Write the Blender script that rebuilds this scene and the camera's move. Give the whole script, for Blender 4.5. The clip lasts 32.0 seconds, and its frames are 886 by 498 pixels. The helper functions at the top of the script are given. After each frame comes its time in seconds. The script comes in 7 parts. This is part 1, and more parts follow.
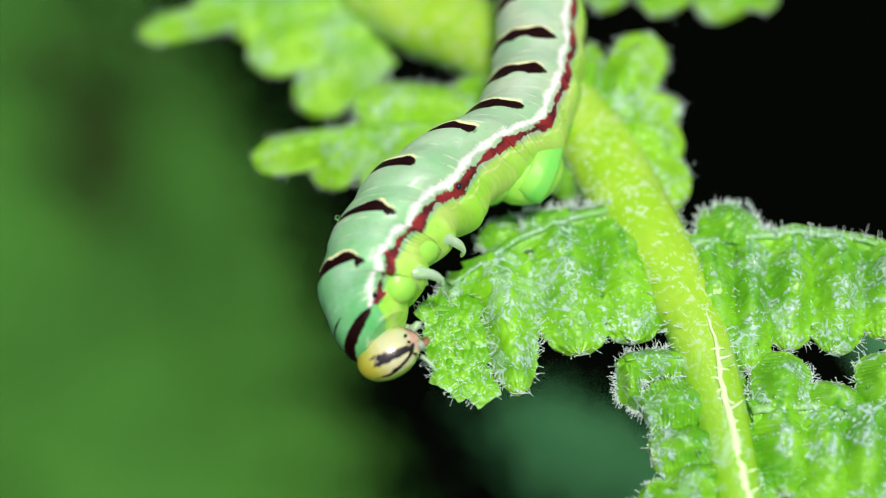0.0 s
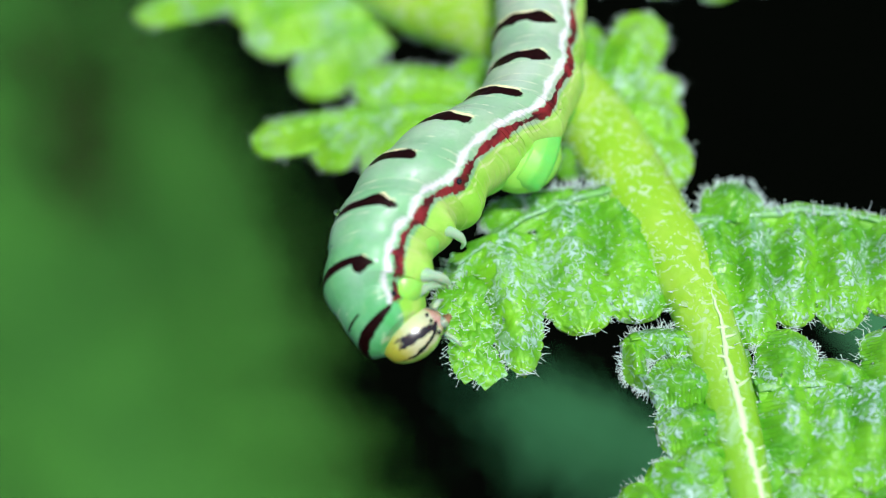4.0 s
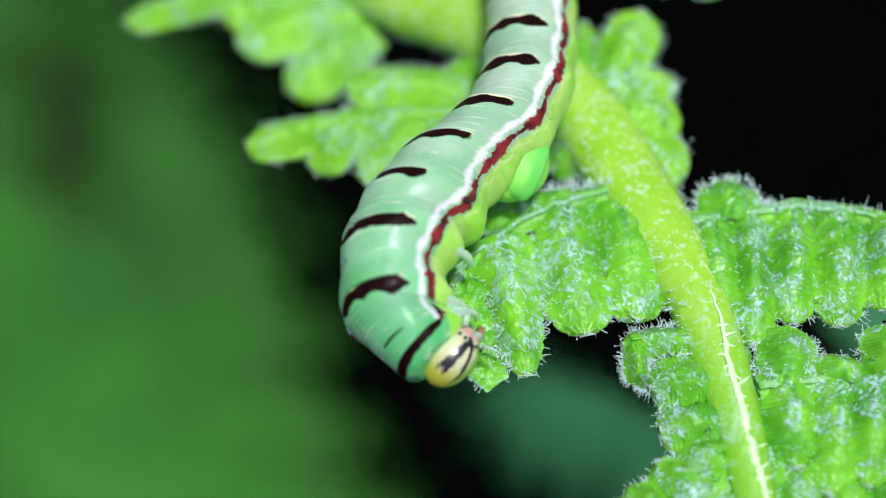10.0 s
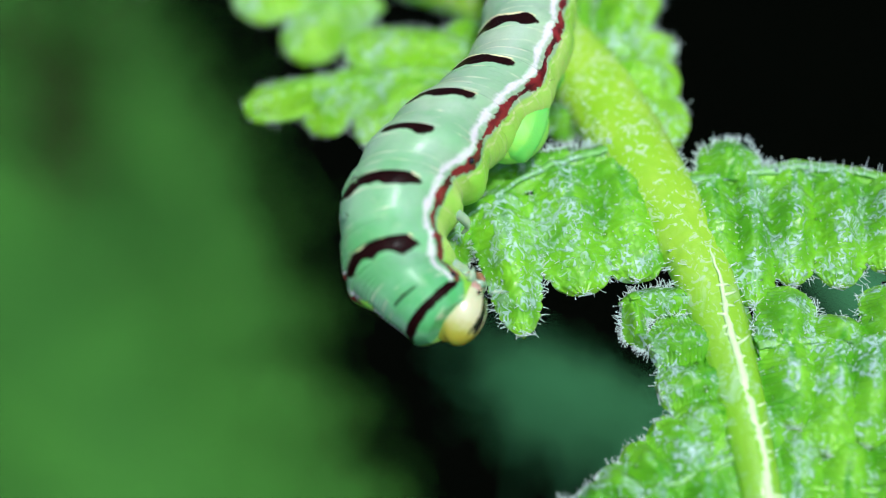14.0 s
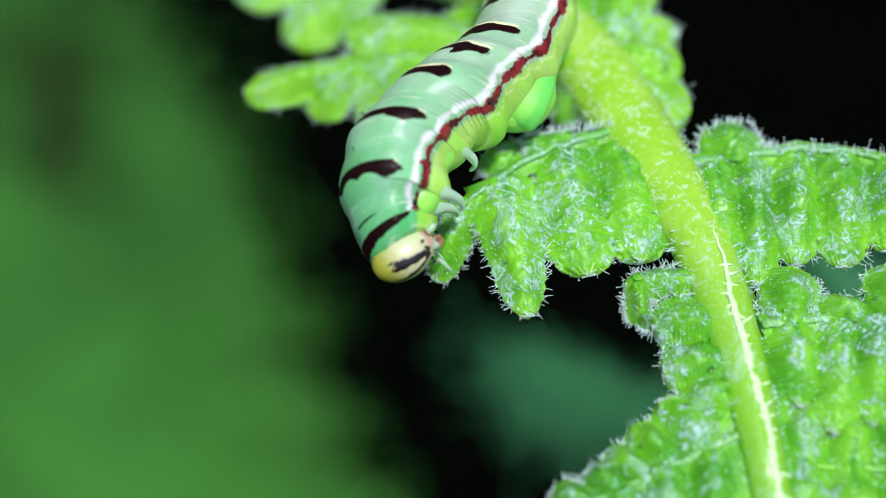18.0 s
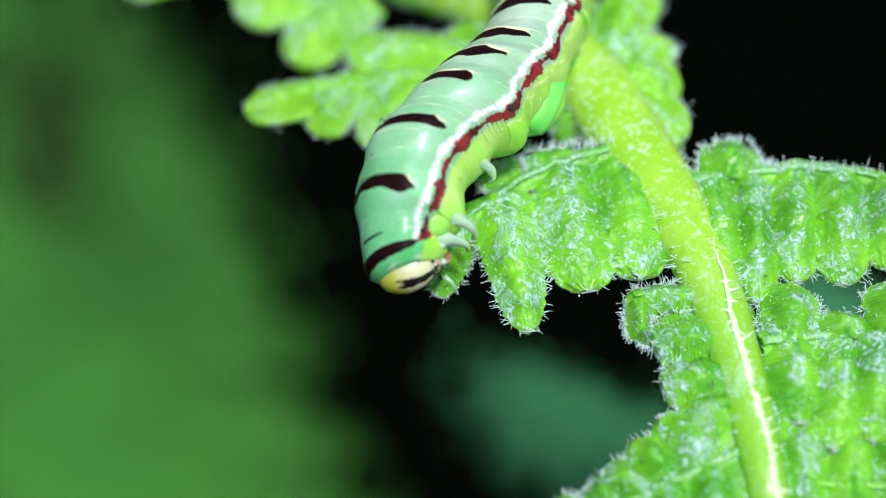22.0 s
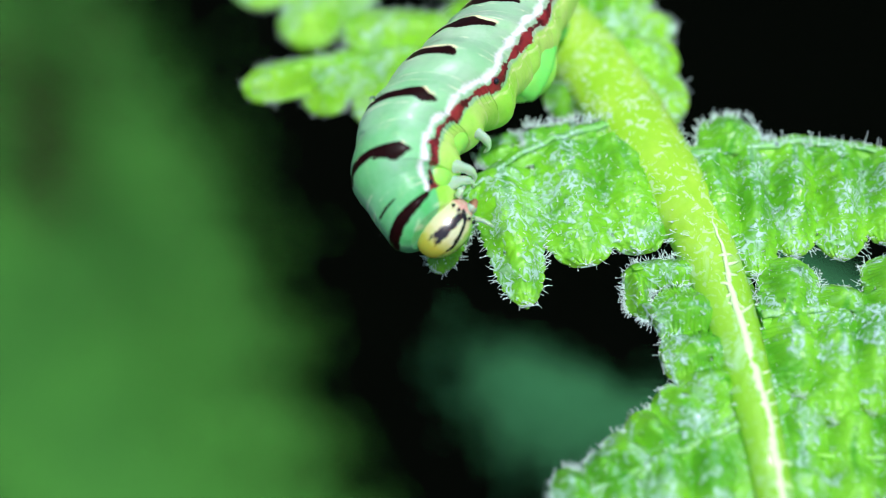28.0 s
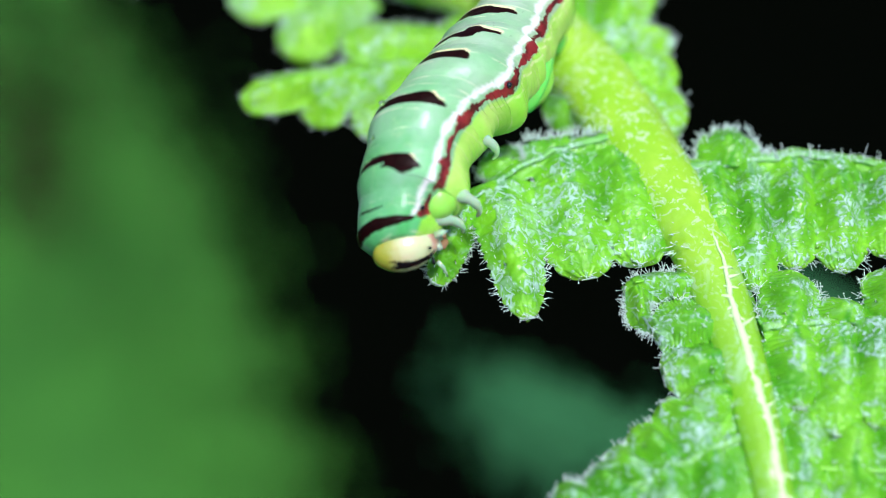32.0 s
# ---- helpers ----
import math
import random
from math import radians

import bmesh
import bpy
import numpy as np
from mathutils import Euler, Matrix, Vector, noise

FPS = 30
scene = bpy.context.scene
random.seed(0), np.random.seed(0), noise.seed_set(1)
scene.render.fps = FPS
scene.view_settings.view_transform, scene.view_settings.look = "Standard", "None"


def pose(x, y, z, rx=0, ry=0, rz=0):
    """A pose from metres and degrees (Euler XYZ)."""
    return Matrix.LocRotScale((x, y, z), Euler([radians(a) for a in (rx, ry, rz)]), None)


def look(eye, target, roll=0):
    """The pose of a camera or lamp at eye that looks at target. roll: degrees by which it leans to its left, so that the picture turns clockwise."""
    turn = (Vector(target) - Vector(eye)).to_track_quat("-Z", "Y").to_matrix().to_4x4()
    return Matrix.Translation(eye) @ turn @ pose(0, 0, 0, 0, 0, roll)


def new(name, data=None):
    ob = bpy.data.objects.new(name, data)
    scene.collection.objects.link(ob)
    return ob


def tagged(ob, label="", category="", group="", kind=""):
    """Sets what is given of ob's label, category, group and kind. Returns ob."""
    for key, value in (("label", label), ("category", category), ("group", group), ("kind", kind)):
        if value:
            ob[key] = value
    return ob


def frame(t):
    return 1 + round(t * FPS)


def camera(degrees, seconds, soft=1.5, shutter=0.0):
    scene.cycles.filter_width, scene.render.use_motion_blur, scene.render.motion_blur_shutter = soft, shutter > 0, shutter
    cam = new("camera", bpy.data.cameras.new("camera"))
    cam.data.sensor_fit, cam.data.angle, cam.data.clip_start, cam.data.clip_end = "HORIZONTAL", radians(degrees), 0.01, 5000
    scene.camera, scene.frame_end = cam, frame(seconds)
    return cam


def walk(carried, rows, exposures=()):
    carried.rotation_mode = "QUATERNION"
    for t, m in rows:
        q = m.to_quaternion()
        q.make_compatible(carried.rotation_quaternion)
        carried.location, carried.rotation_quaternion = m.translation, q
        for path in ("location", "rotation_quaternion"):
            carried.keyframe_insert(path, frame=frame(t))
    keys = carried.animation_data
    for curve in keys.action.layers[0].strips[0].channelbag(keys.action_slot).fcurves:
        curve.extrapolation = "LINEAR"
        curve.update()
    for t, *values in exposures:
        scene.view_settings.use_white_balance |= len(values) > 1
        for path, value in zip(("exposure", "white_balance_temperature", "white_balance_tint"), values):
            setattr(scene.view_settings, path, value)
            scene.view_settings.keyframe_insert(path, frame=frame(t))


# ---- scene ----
# ---- the camera and its path ----
cam = camera(38.0, 32.0, soft=0.95)
cam.data.dof.use_dof = True
cam.data.dof.focus_distance = 0.0575
cam.data.dof.aperture_fstop = 17.0
cam.data.dof.aperture_blades = 0
walk(cam, [
    (0, pose(0.00174, -0.03743, 0.34484, 40.626, 0.159, 1.917)),
    (0.5, pose(0.00102, -0.03719, 0.34487, 39.985, -0.216, 1.389)),
    (1, pose(0.00085, -0.03724, 0.34481, 39.578, -0.456, 1.405)),
    (1.5, pose(0.00126, -0.03697, 0.34523, 39.274, 0.291, 0.961)),
    (2, pose(0.00164, -0.03708, 0.34513, 39.481, 0.542, 1.009)),
    (2.5, pose(0.00103, -0.03700, 0.34504, 39.508, 0.395, 0.629)),
    (3, pose(0.00065, -0.03719, 0.34488, 39.604, 0.066, 0.871)),
    (3.5, pose(0.00078, -0.03744, 0.34472, 39.837, 0.008, 1.058)),
    (5.5, pose(0.00086, -0.03762, 0.34419, 40.281, -0.302, 0.878)),
    (6, pose(0.00095, -0.03776, 0.34430, 40.328, -0.104, 0.850)),
    (6.5, pose(0.00092, -0.03749, 0.34459, 39.928, -0.090, 0.783)),
    (7, pose(0.00052, -0.03731, 0.34464, 39.791, -0.286, 0.439)),
    (7.5, pose(0.00021, -0.03730, 0.34461, 39.776, -0.502, 0.337)),
    (8, pose(-0.00033, -0.03717, 0.34448, 39.917, -0.356, -0.242)),
    (8.5, pose(-0.00013, -0.03725, 0.34443, 39.941, -0.171, -0.048)),
    (9, pose(0.00000, -0.03734, 0.34450, 39.971, -0.035, -0.029)),
    (9.5, pose(0.00037, -0.03719, 0.34474, 39.736, 0.160, 0.020)),
    (10, pose(0.00027, -0.03710, 0.34482, 39.665, 0.180, -0.145)),
    (10.5, pose(0.00040, -0.03724, 0.34477, 39.860, 0.266, -0.078)),
    (11, pose(0.00031, -0.03710, 0.34474, 39.947, 0.183, -0.141)),
    (11.5, pose(0.00044, -0.03682, 0.34515, 39.733, 0.281, -0.078)),
    (12, pose(0.00003, -0.03705, 0.34478, 39.970, -0.208, -0.064)),
    (12.5, pose(-0.00002, -0.03717, 0.34447, 39.989, -0.160, -0.259)),
    (13, pose(0.00006, -0.03726, 0.34439, 39.504, -0.076, -0.213)),
    (13.5, pose(0.00009, -0.03750, 0.34403, 39.264, -0.143, -0.135)),
    (14, pose(0.00013, -0.03773, 0.34386, 38.921, -0.119, -0.122)),
    (14.5, pose(0.00006, -0.03771, 0.34374, 38.529, -0.170, -0.171)),
    (16.5, pose(-0.00047, -0.03808, 0.34366, 38.504, -0.142, -0.634)),
    (17, pose(-0.00048, -0.03801, 0.34358, 38.533, -0.157, -0.664)),
    (17.5, pose(-0.00051, -0.03828, 0.34332, 38.932, -0.002, -0.803)),
    (18, pose(-0.00015, -0.03870, 0.34294, 39.435, -0.021, -0.468)),
    (18.5, pose(-0.00021, -0.03906, 0.34261, 39.905, -0.191, -0.357)),
    (19, pose(-0.00027, -0.03914, 0.34248, 40.096, -0.255, -0.405)),
    (19.5, pose(-0.00051, -0.03898, 0.34249, 40.028, -0.367, -0.623)),
    (20, pose(-0.00012, -0.03900, 0.34283, 40.060, -0.073, -0.307)),
    (20.5, pose(-0.00016, -0.03888, 0.34289, 40.142, -0.232, -0.185)),
    (21, pose(-0.00060, -0.03905, 0.34254, 40.573, -0.451, -0.629)),
    (21.5, pose(-0.00069, -0.03946, 0.34232, 41.015, -0.596, -0.547)),
    (22, pose(-0.00063, -0.03918, 0.34249, 40.743, -0.628, -0.460)),
    (22.5, pose(-0.00060, -0.03901, 0.34258, 40.590, -0.559, -0.533)),
    (23, pose(-0.00054, -0.03915, 0.34251, 40.658, -0.453, -0.545)),
    (23.5, pose(-0.00055, -0.03962, 0.34208, 40.577, -0.556, -0.465)),
    (24, pose(-0.00074, -0.03952, 0.34224, 40.081, -0.549, -0.692)),
    (24.5, pose(-0.00086, -0.03936, 0.34221, 40.006, -0.572, -0.858)),
    (25, pose(-0.00065, -0.03966, 0.34202, 40.323, -0.503, -0.626)),
    (25.5, pose(-0.00046, -0.03977, 0.34203, 40.378, -0.474, -0.347)),
    (27.5, pose(-0.00049, -0.04011, 0.34158, 40.845, -0.623, -0.366)),
    (28, pose(-0.00095, -0.03994, 0.34171, 40.702, -0.820, -0.803)),
    (28.5, pose(-0.00090, -0.04013, 0.34157, 40.929, -0.713, -0.832)),
    (29, pose(-0.00091, -0.04022, 0.34128, 41.201, -0.768, -0.820)),
    (29.5, pose(-0.00071, -0.04032, 0.34135, 41.214, -0.591, -0.683)),
    (30, pose(-0.00088, -0.04022, 0.34130, 41.223, -0.734, -0.796)),
    (30.5, pose(-0.00075, -0.04020, 0.34133, 41.373, -0.616, -0.755)),
    (31, pose(-0.00068, -0.04027, 0.34126, 41.614, -0.568, -0.704)),
    (31.5, pose(-0.00090, -0.04031, 0.34120, 41.682, -0.822, -0.743)),
    (32, pose(-0.00141, -0.04004, 0.34139, 41.541, -1.195, -1.058))],
    exposures=[(0.0, -0.43, 6750, 9), (1.0, -0.43, 6500, 9), (3.0, -0.42, 6150, 9), (6.0, -0.45, 5850, 9), (17.0, -0.47, 5850, 9), (21.0, -0.29, 5850, 9), (32.0, -0.27, 5850, 9)])

# ---- light: bright open shade under a high thin sky, sun high behind the viewer ----
SUN_ELEVATION, SUN_ROTATION = 70.0, 160.0
world = bpy.data.worlds.new("sky")
scene.world = world
world.use_nodes = True
_sky = world.node_tree.nodes.new("ShaderNodeTexSky")
_sky.sky_type, _sky.sun_disc = "NISHITA", False
_sky.dust_density, _sky.air_density = 4.0, 1.0
_sky.sun_elevation, _sky.sun_rotation = radians(SUN_ELEVATION), radians(SUN_ROTATION)
world.node_tree.nodes["Background"].inputs["Strength"].default_value = 0.14
world.node_tree.links.new(_sky.outputs[0], world.node_tree.nodes["Background"].inputs["Color"])
_lamp = bpy.data.lights.new("sun", "SUN")
_lamp.energy, _lamp.angle, _lamp.color = 4.4, radians(6), (1.0, 0.98, 0.93)
sun = new("sun", _lamp)
_e, _r = radians(SUN_ELEVATION), radians(SUN_ROTATION)
sun.matrix_world = look((math.sin(_r) * math.cos(_e) * 5, math.cos(_r) * math.cos(_e) * 5, math.sin(_e) * 5 + 0.3), (0, 0, 0.3))


# ---- node helpers and materials ----
class Nodes:
    """A short way to write a node tree."""

    def __init__(self, name):
        self.mat = bpy.data.materials.new(name)
        self.mat.use_nodes = True
        self.tree = self.mat.node_tree
        self.bsdf = self.tree.nodes["Principled BSDF"]
        self.out = self.tree.nodes["Material Output"]

    def add(self, kind, **links):
        n = self.tree.nodes.new(kind)
        for key, value in links.items():
            self.put(n, key.replace("_", " "), value)
        return n

    def put(self, n, key, value):
        socket = n.inputs[int(key)] if key.strip().isdigit() else n.inputs[key]
        if isinstance(value, bpy.types.NodeSocket):
            self.tree.links.new(value, socket)
        elif isinstance(value, tuple) and len(value) == 3 and socket.type == "RGBA":
            socket.default_value = (*value, 1)
        else:
            socket.default_value = value

    def coords(self):
        return self.add("ShaderNodeTexCoord").outputs["Object"]

    def noise(self, scale, detail=3.0, rough=0.55, vector=None, swirl=0.0):
        n = self.add("ShaderNodeTexNoise", Scale=scale, Detail=detail, Roughness=rough, Distortion=swirl)
        self.put(n, "Vector", vector or self.coords())
        return n.outputs["Fac"]

    def cells(self, scale, vector=None, feature="F1"):
        n = self.add("ShaderNodeTexVoronoi", Scale=scale)
        n.feature = feature
        self.put(n, "Vector", vector or self.coords())
        return n.outputs["Distance"]

    def math(self, op, a, b=0.0):
        n = self.tree.nodes.new("ShaderNodeMath")
        n.operation = op
        self.put(n, "0", a)
        self.put(n, "1", b)
        return n.outputs[0]

    def ramp(self, value, lo, hi, a=0.0, b=1.0):
        n = self.add("ShaderNodeMapRange", Value=value)
        n.interpolation_type = "SMOOTHSTEP"
        for key, v in (("From Min", lo), ("From Max", hi), ("To Min", a), ("To Max", b)):
            n.inputs[key].default_value = v
        return n.outputs[0]

    def mix(self, fac, a, b):
        n = self.tree.nodes.new("ShaderNodeMix")
        n.data_type = "RGBA"
        self.put(n, "0", fac)
        self.put(n, "6", a)
        self.put(n, "7", b)
        return n.outputs[2]

    def attr(self, name):
        n = self.add("ShaderNodeAttribute")
        n.attribute_name = name
        return n.outputs["Fac"]

    def seat(self, name):
        n = self.add("ShaderNodeAttribute")
        n.attribute_name = name
        return n.outputs["Vector"]

    def bump(self, height, distance, strength=1.0):
        n = self.add("ShaderNodeBump", Height=height, Distance=distance, Strength=strength)
        return n.outputs[0]

    def surface(self, **values):
        for key, value in values.items():
            self.put(self.bsdf, key.replace("_", " "), value)
        return self.mat

    def lit_through(self, amount, colour):
        """Lets part of the light through, as a thin leaf does."""
        tr = self.add("ShaderNodeBsdfTranslucent", Color=colour)
        mx = self.add("ShaderNodeMixShader", Fac=amount)
        self.tree.links.new(self.bsdf.outputs[0], mx.inputs[1])
        self.tree.links.new(tr.outputs[0], mx.inputs[2])
        self.tree.links.new(mx.outputs[0], self.out.inputs[0])
        return self.mat


def leaf_material(name, dark, light, wet=0.6, glint_paint=0.6, relief=0.7, damp=0.0):
    """Hairy, moist fern blade: lime margin, dark creases, and painted glints of clinging water: a pale veil in patches,
    a net round tiny cells, specks.
    """
    k = Nodes(name)
    big, mid, fine = k.noise(330, 3), k.noise(1500, 3), k.noise(5200, 2)
    patch = k.math("ADD", k.noise(560, 3, 0.5, None, 0.8), damp)
    col = k.mix(k.ramp(big, 0.32, 0.66), k.mix(0.22, dark, light), light)
    col = k.mix(k.ramp(mid, 0.55, 0.8, 0, 0.3), col, (0.40, 0.78, 0.11))
    # light coming through the thin rim is painted as brighter lime
    col = k.mix(k.math("MULTIPLY", k.ramp(k.attr("margin"), 0.15, 1.0), 0.8), col, (0.33, 0.76, 0.03))
    # shade in the creases is painted: sunken vein and sides go dark green
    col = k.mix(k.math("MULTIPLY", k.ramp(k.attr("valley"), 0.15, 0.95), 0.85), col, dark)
    # glints of the wet surface, painted pale blue-white over the blade colour
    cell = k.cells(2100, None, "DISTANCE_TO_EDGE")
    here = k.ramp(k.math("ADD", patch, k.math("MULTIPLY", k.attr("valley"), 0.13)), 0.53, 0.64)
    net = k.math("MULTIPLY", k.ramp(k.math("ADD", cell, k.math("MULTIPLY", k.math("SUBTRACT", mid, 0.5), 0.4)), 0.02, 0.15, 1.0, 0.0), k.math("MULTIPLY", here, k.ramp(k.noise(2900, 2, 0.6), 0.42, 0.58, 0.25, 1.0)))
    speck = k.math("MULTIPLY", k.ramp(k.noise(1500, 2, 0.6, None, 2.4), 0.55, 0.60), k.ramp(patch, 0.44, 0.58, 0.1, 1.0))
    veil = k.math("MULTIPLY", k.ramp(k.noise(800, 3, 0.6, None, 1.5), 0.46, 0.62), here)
    glint_mask = k.math("MAXIMUM", k.math("MULTIPLY", k.math("MAXIMUM", net, speck), 0.9), k.math("MULTIPLY", veil, 0.3))
    col = k.mix(k.math("MULTIPLY", glint_mask, glint_paint), col, (0.68, 0.91, 0.93))
    height = k.math("ADD", k.math("MULTIPLY", k.math("MINIMUM", cell, 0.3), 0.6), k.math("ADD", k.math("MULTIPLY", fine, 0.3), k.math("MULTIPLY", glint_mask, 0.5)))
    k.surface(Base_Color=col, Roughness=k.ramp(mid, 0.4, 0.65, 0.48, 0.28), Normal=k.bump(height, 0.00016, relief), Coat_Weight=k.ramp(patch, 0.46, 0.62, 0.04, wet), Coat_Roughness=0.08, Coat_IOR=1.5)
    k.put(k.bsdf, "Coat Normal", k.bump(k.math("ADD", mid, glint_mask), 0.0004, 0.9))
    return k.lit_through(0.3, k.mix(0.6, col, light))


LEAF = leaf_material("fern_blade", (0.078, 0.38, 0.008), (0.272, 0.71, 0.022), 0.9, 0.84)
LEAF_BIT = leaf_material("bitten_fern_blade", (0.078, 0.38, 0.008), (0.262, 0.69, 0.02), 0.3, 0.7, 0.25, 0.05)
# nearly the same blade, with full coat and more of the painted wet glints
LEAF_GLINTS = leaf_material("glint_fern_blade", (0.072, 0.38, 0.010), (0.262, 0.69, 0.026), 1.0, 0.95)
LEAF_FAR = leaf_material("fern_blade_soft", (0.17, 0.54, 0.014), (0.35, 0.75, 0.025), 0.8, 0.7)


def stem_material():
    k = Nodes("green_stem")
    big, fine = k.noise(500, 3), k.noise(2600, 3)
    col = k.mix(k.ramp(big, 0.3, 0.7), (0.40, 0.77, 0.025), (0.56, 0.88, 0.07))
    col = k.mix(k.ramp(k.noise(2000, 2, 0.6, None, 1.5), 0.56, 0.62, 0, 0.7), col, (0.74, 0.9, 0.6))
    # greener where the blade runs down its sides, with pale wet glints painted in
    moist = k.mix(k.ramp(k.noise(900, 3, 0.6, None, 1.2), 0.5, 0.66, 0, 0.55), k.mix(big, (0.22, 0.62, 0.02), (0.36, 0.74, 0.04)), (0.62, 0.88, 0.74))
    col = k.mix(k.math("MULTIPLY", k.attr("winged"), k.ramp(big, 0.25, 0.75, 0.55, 1.0)), col, moist)
    k.surface(Base_Color=col, Roughness=0.38, Normal=k.bump(fine, 0.0001, 0.6), Coat_Weight=0.3, Coat_Roughness=0.2)
    return k.lit_through(0.35, col)


def plain(name, colour, roughness=0.5, spread=0.25, scale=900.0, **more):
    k = Nodes(name)
    dark = tuple(c * (1 - spread) for c in colour)
    light = tuple(min(1.0, c * (1 + spread)) for c in colour)
    k.surface(Base_Color=k.mix(k.noise(scale, 4), dark, light), Roughness=roughness, **more)
    return k.mat


STEM = stem_material()
RIB = plain("pale_midrib", (0.62, 0.84, 0.42), 0.35, 0.12, 1500.0)
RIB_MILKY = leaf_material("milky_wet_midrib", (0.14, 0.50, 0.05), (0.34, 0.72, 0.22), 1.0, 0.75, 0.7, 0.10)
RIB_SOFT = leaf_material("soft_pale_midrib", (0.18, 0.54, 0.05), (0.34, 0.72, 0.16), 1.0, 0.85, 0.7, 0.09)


def hair_material():
    """Clear, slightly milky plant hair."""
    k = Nodes("glassy_hair")
    k.surface(Base_Color=k.mix(k.noise(2000), (0.80, 0.97, 0.93), (0.90, 1.0, 0.97)), Roughness=0.15, Coat_Weight=0.6, Coat_Roughness=0.1)
    return k.lit_through(0.3, (0.86, 1.0, 0.92))


HAIR = hair_material()
CLAW = plain("leg_skin", (0.60, 0.82, 0.58), 0.15, 0.25, 1200.0, Transmission_Weight=0.45, Subsurface_Weight=0.3, Subsurface_Scale=0.0004)


def proleg_material():
    """Soft lime skin that turns emerald towards the foot, with shallow wrinkles."""
    k = Nodes("proleg_skin")
    n = k.noise(900, 3)
    col = k.mix(k.ramp(k.math("ADD", k.attr("foot"), k.math("MULTIPLY", k.math("SUBTRACT", n, 0.5), 0.6)), 0.05, 0.5), (0.29, 0.72, 0.10), (0.20, 0.67, 0.11))
    k.surface(Base_Color=col, Roughness=0.42, Subsurface_Weight=0.6, Subsurface_Scale=0.001, Normal=k.bump(k.noise(1300, 3, 0.55, None, 0.6), 0.0001, 0.4))
    return k.mat


PROLEG = proleg_material()
LEG_BASE = plain("leg_base_skin", (0.34, 0.74, 0.10), 0.35, 0.2, 600.0, Subsurface_Weight=0.5, Subsurface_Scale=0.0008)
SETA = plain("dark_bristle", (0.02, 0.015, 0.012), 0.3)


def glass(name):
    k = Nodes(name)
    return k.surface(Base_Color=(0.97, 0.99, 1.0), Roughness=0.02, Transmission_Weight=1.0, IOR=1.33)


WATER = glass("water_drop")


def skin_material():
    """Caterpillar skin: mint back, dark bars with a cream edge, white and wine-red side stripes, lime belly."""
    k = Nodes("caterpillar_skin")
    at = k.seat("rest")
    n1, n2, n3 = k.noise(1500, 3, 0.55, at), k.noise(4200, 3, 0.55, at), k.noise(420, 4, 0.55, at)
    wob = k.math("SUBTRACT", n1, 0.5)
    ripple = k.math("SUBTRACT", n2, 0.5)

    def band(name, lo, hi, amp, amp2=0.0):
        v = k.math("ADD", k.attr(name), k.math("MULTIPLY", wob, amp))
        if amp2:
            v = k.math("ADD", v, k.math("MULTIPLY", ripple, amp2))
        return k.ramp(v, lo, hi)

    back = k.mix(k.ramp(n3, 0.3, 0.7), (0.29, 0.51, 0.29), (0.46, 0.62, 0.40))
    back = k.mix(k.attr("fore"), back, k.mix(k.ramp(n3, 0.3, 0.7), (0.10, 0.48, 0.13), (0.19, 0.57, 0.25)))
    # pale creases that break off here and there
    back = k.mix(k.math("MULTIPLY", k.ramp(k.attr("fold"), 0.2, 1.0), k.ramp(k.noise(700, 3, 0.55, at), 0.44, 0.60, 0.0, 0.8)), back, (0.74, 0.80, 0.52))
    # whitish sheen along the flank, painted into the back colour
    back = k.mix(k.math("MULTIPLY", k.attr("painted_sheen"), k.ramp(n3, 0.35, 0.65, 0.05, 0.3)), back, (0.46, 0.66, 0.56))
    under = k.mix(k.ramp(n3, 0.35, 0.65), (0.30, 0.70, 0.05), (0.50, 0.80, 0.16))
    under = k.mix(k.math("MULTIPLY", k.ramp(k.attr("fold"), 0.2, 1.0), 0.5), under, (0.58, 0.74, 0.30))
    col = k.mix(band("belly", -0.3, 0.6, 0.8), back, under)
    # a cream fold below the stripe
    col = k.mix(k.math("MULTIPLY", band("ridge", 0.0, 0.8, 0.8, 0.5), 0.6), col, (0.74, 0.80, 0.42))
    col = k.mix(band("white", -0.15, 0.85, 1.2, 1.0), col, (0.82, 0.85, 0.80))
    col = k.mix(band("red", -0.05, 0.35, 1.5, 1.5), col, k.mix(k.ramp(n1, 0.35, 0.65), (0.075, 0.008, 0.010), (0.29, 0.026, 0.030)))
    col = k.mix(band("rim", 0.0, 0.3, 0.6, 0.5), col, (0.86, 0.84, 0.46))
    dark = band("bar", -0.04, 0.12, 0.45, 0.35)
    col = k.mix(dark, col, k.mix(n2, (0.004, 0.002, 0.002), (0.020, 0.004, 0.004)))
    k.surface(Base_Color=col, Roughness=k.ramp(n2, 0.3, 0.7, 0.3, 0.48), Subsurface_Weight=0.4, Subsurface_Scale=0.0006, Normal=k.bump(k.math("ADD", k.math("MULTIPLY", n1, 0.7), k.attr("crease")), 0.00016, 0.6), Coat_Weight=k.math("SUBTRACT", 0.1, k.math("MULTIPLY", dark, 0.08)), Coat_Roughness=0.2, Specular_IOR_Level=k.math("SUBTRACT", 0.26, k.math("MULTIPLY", dark, 0.22)))
    k.bsdf.inputs["Subsurface Radius"].default_value = (0.5, 1.0, 0.4)
    return k.mat


SKIN = skin_material()


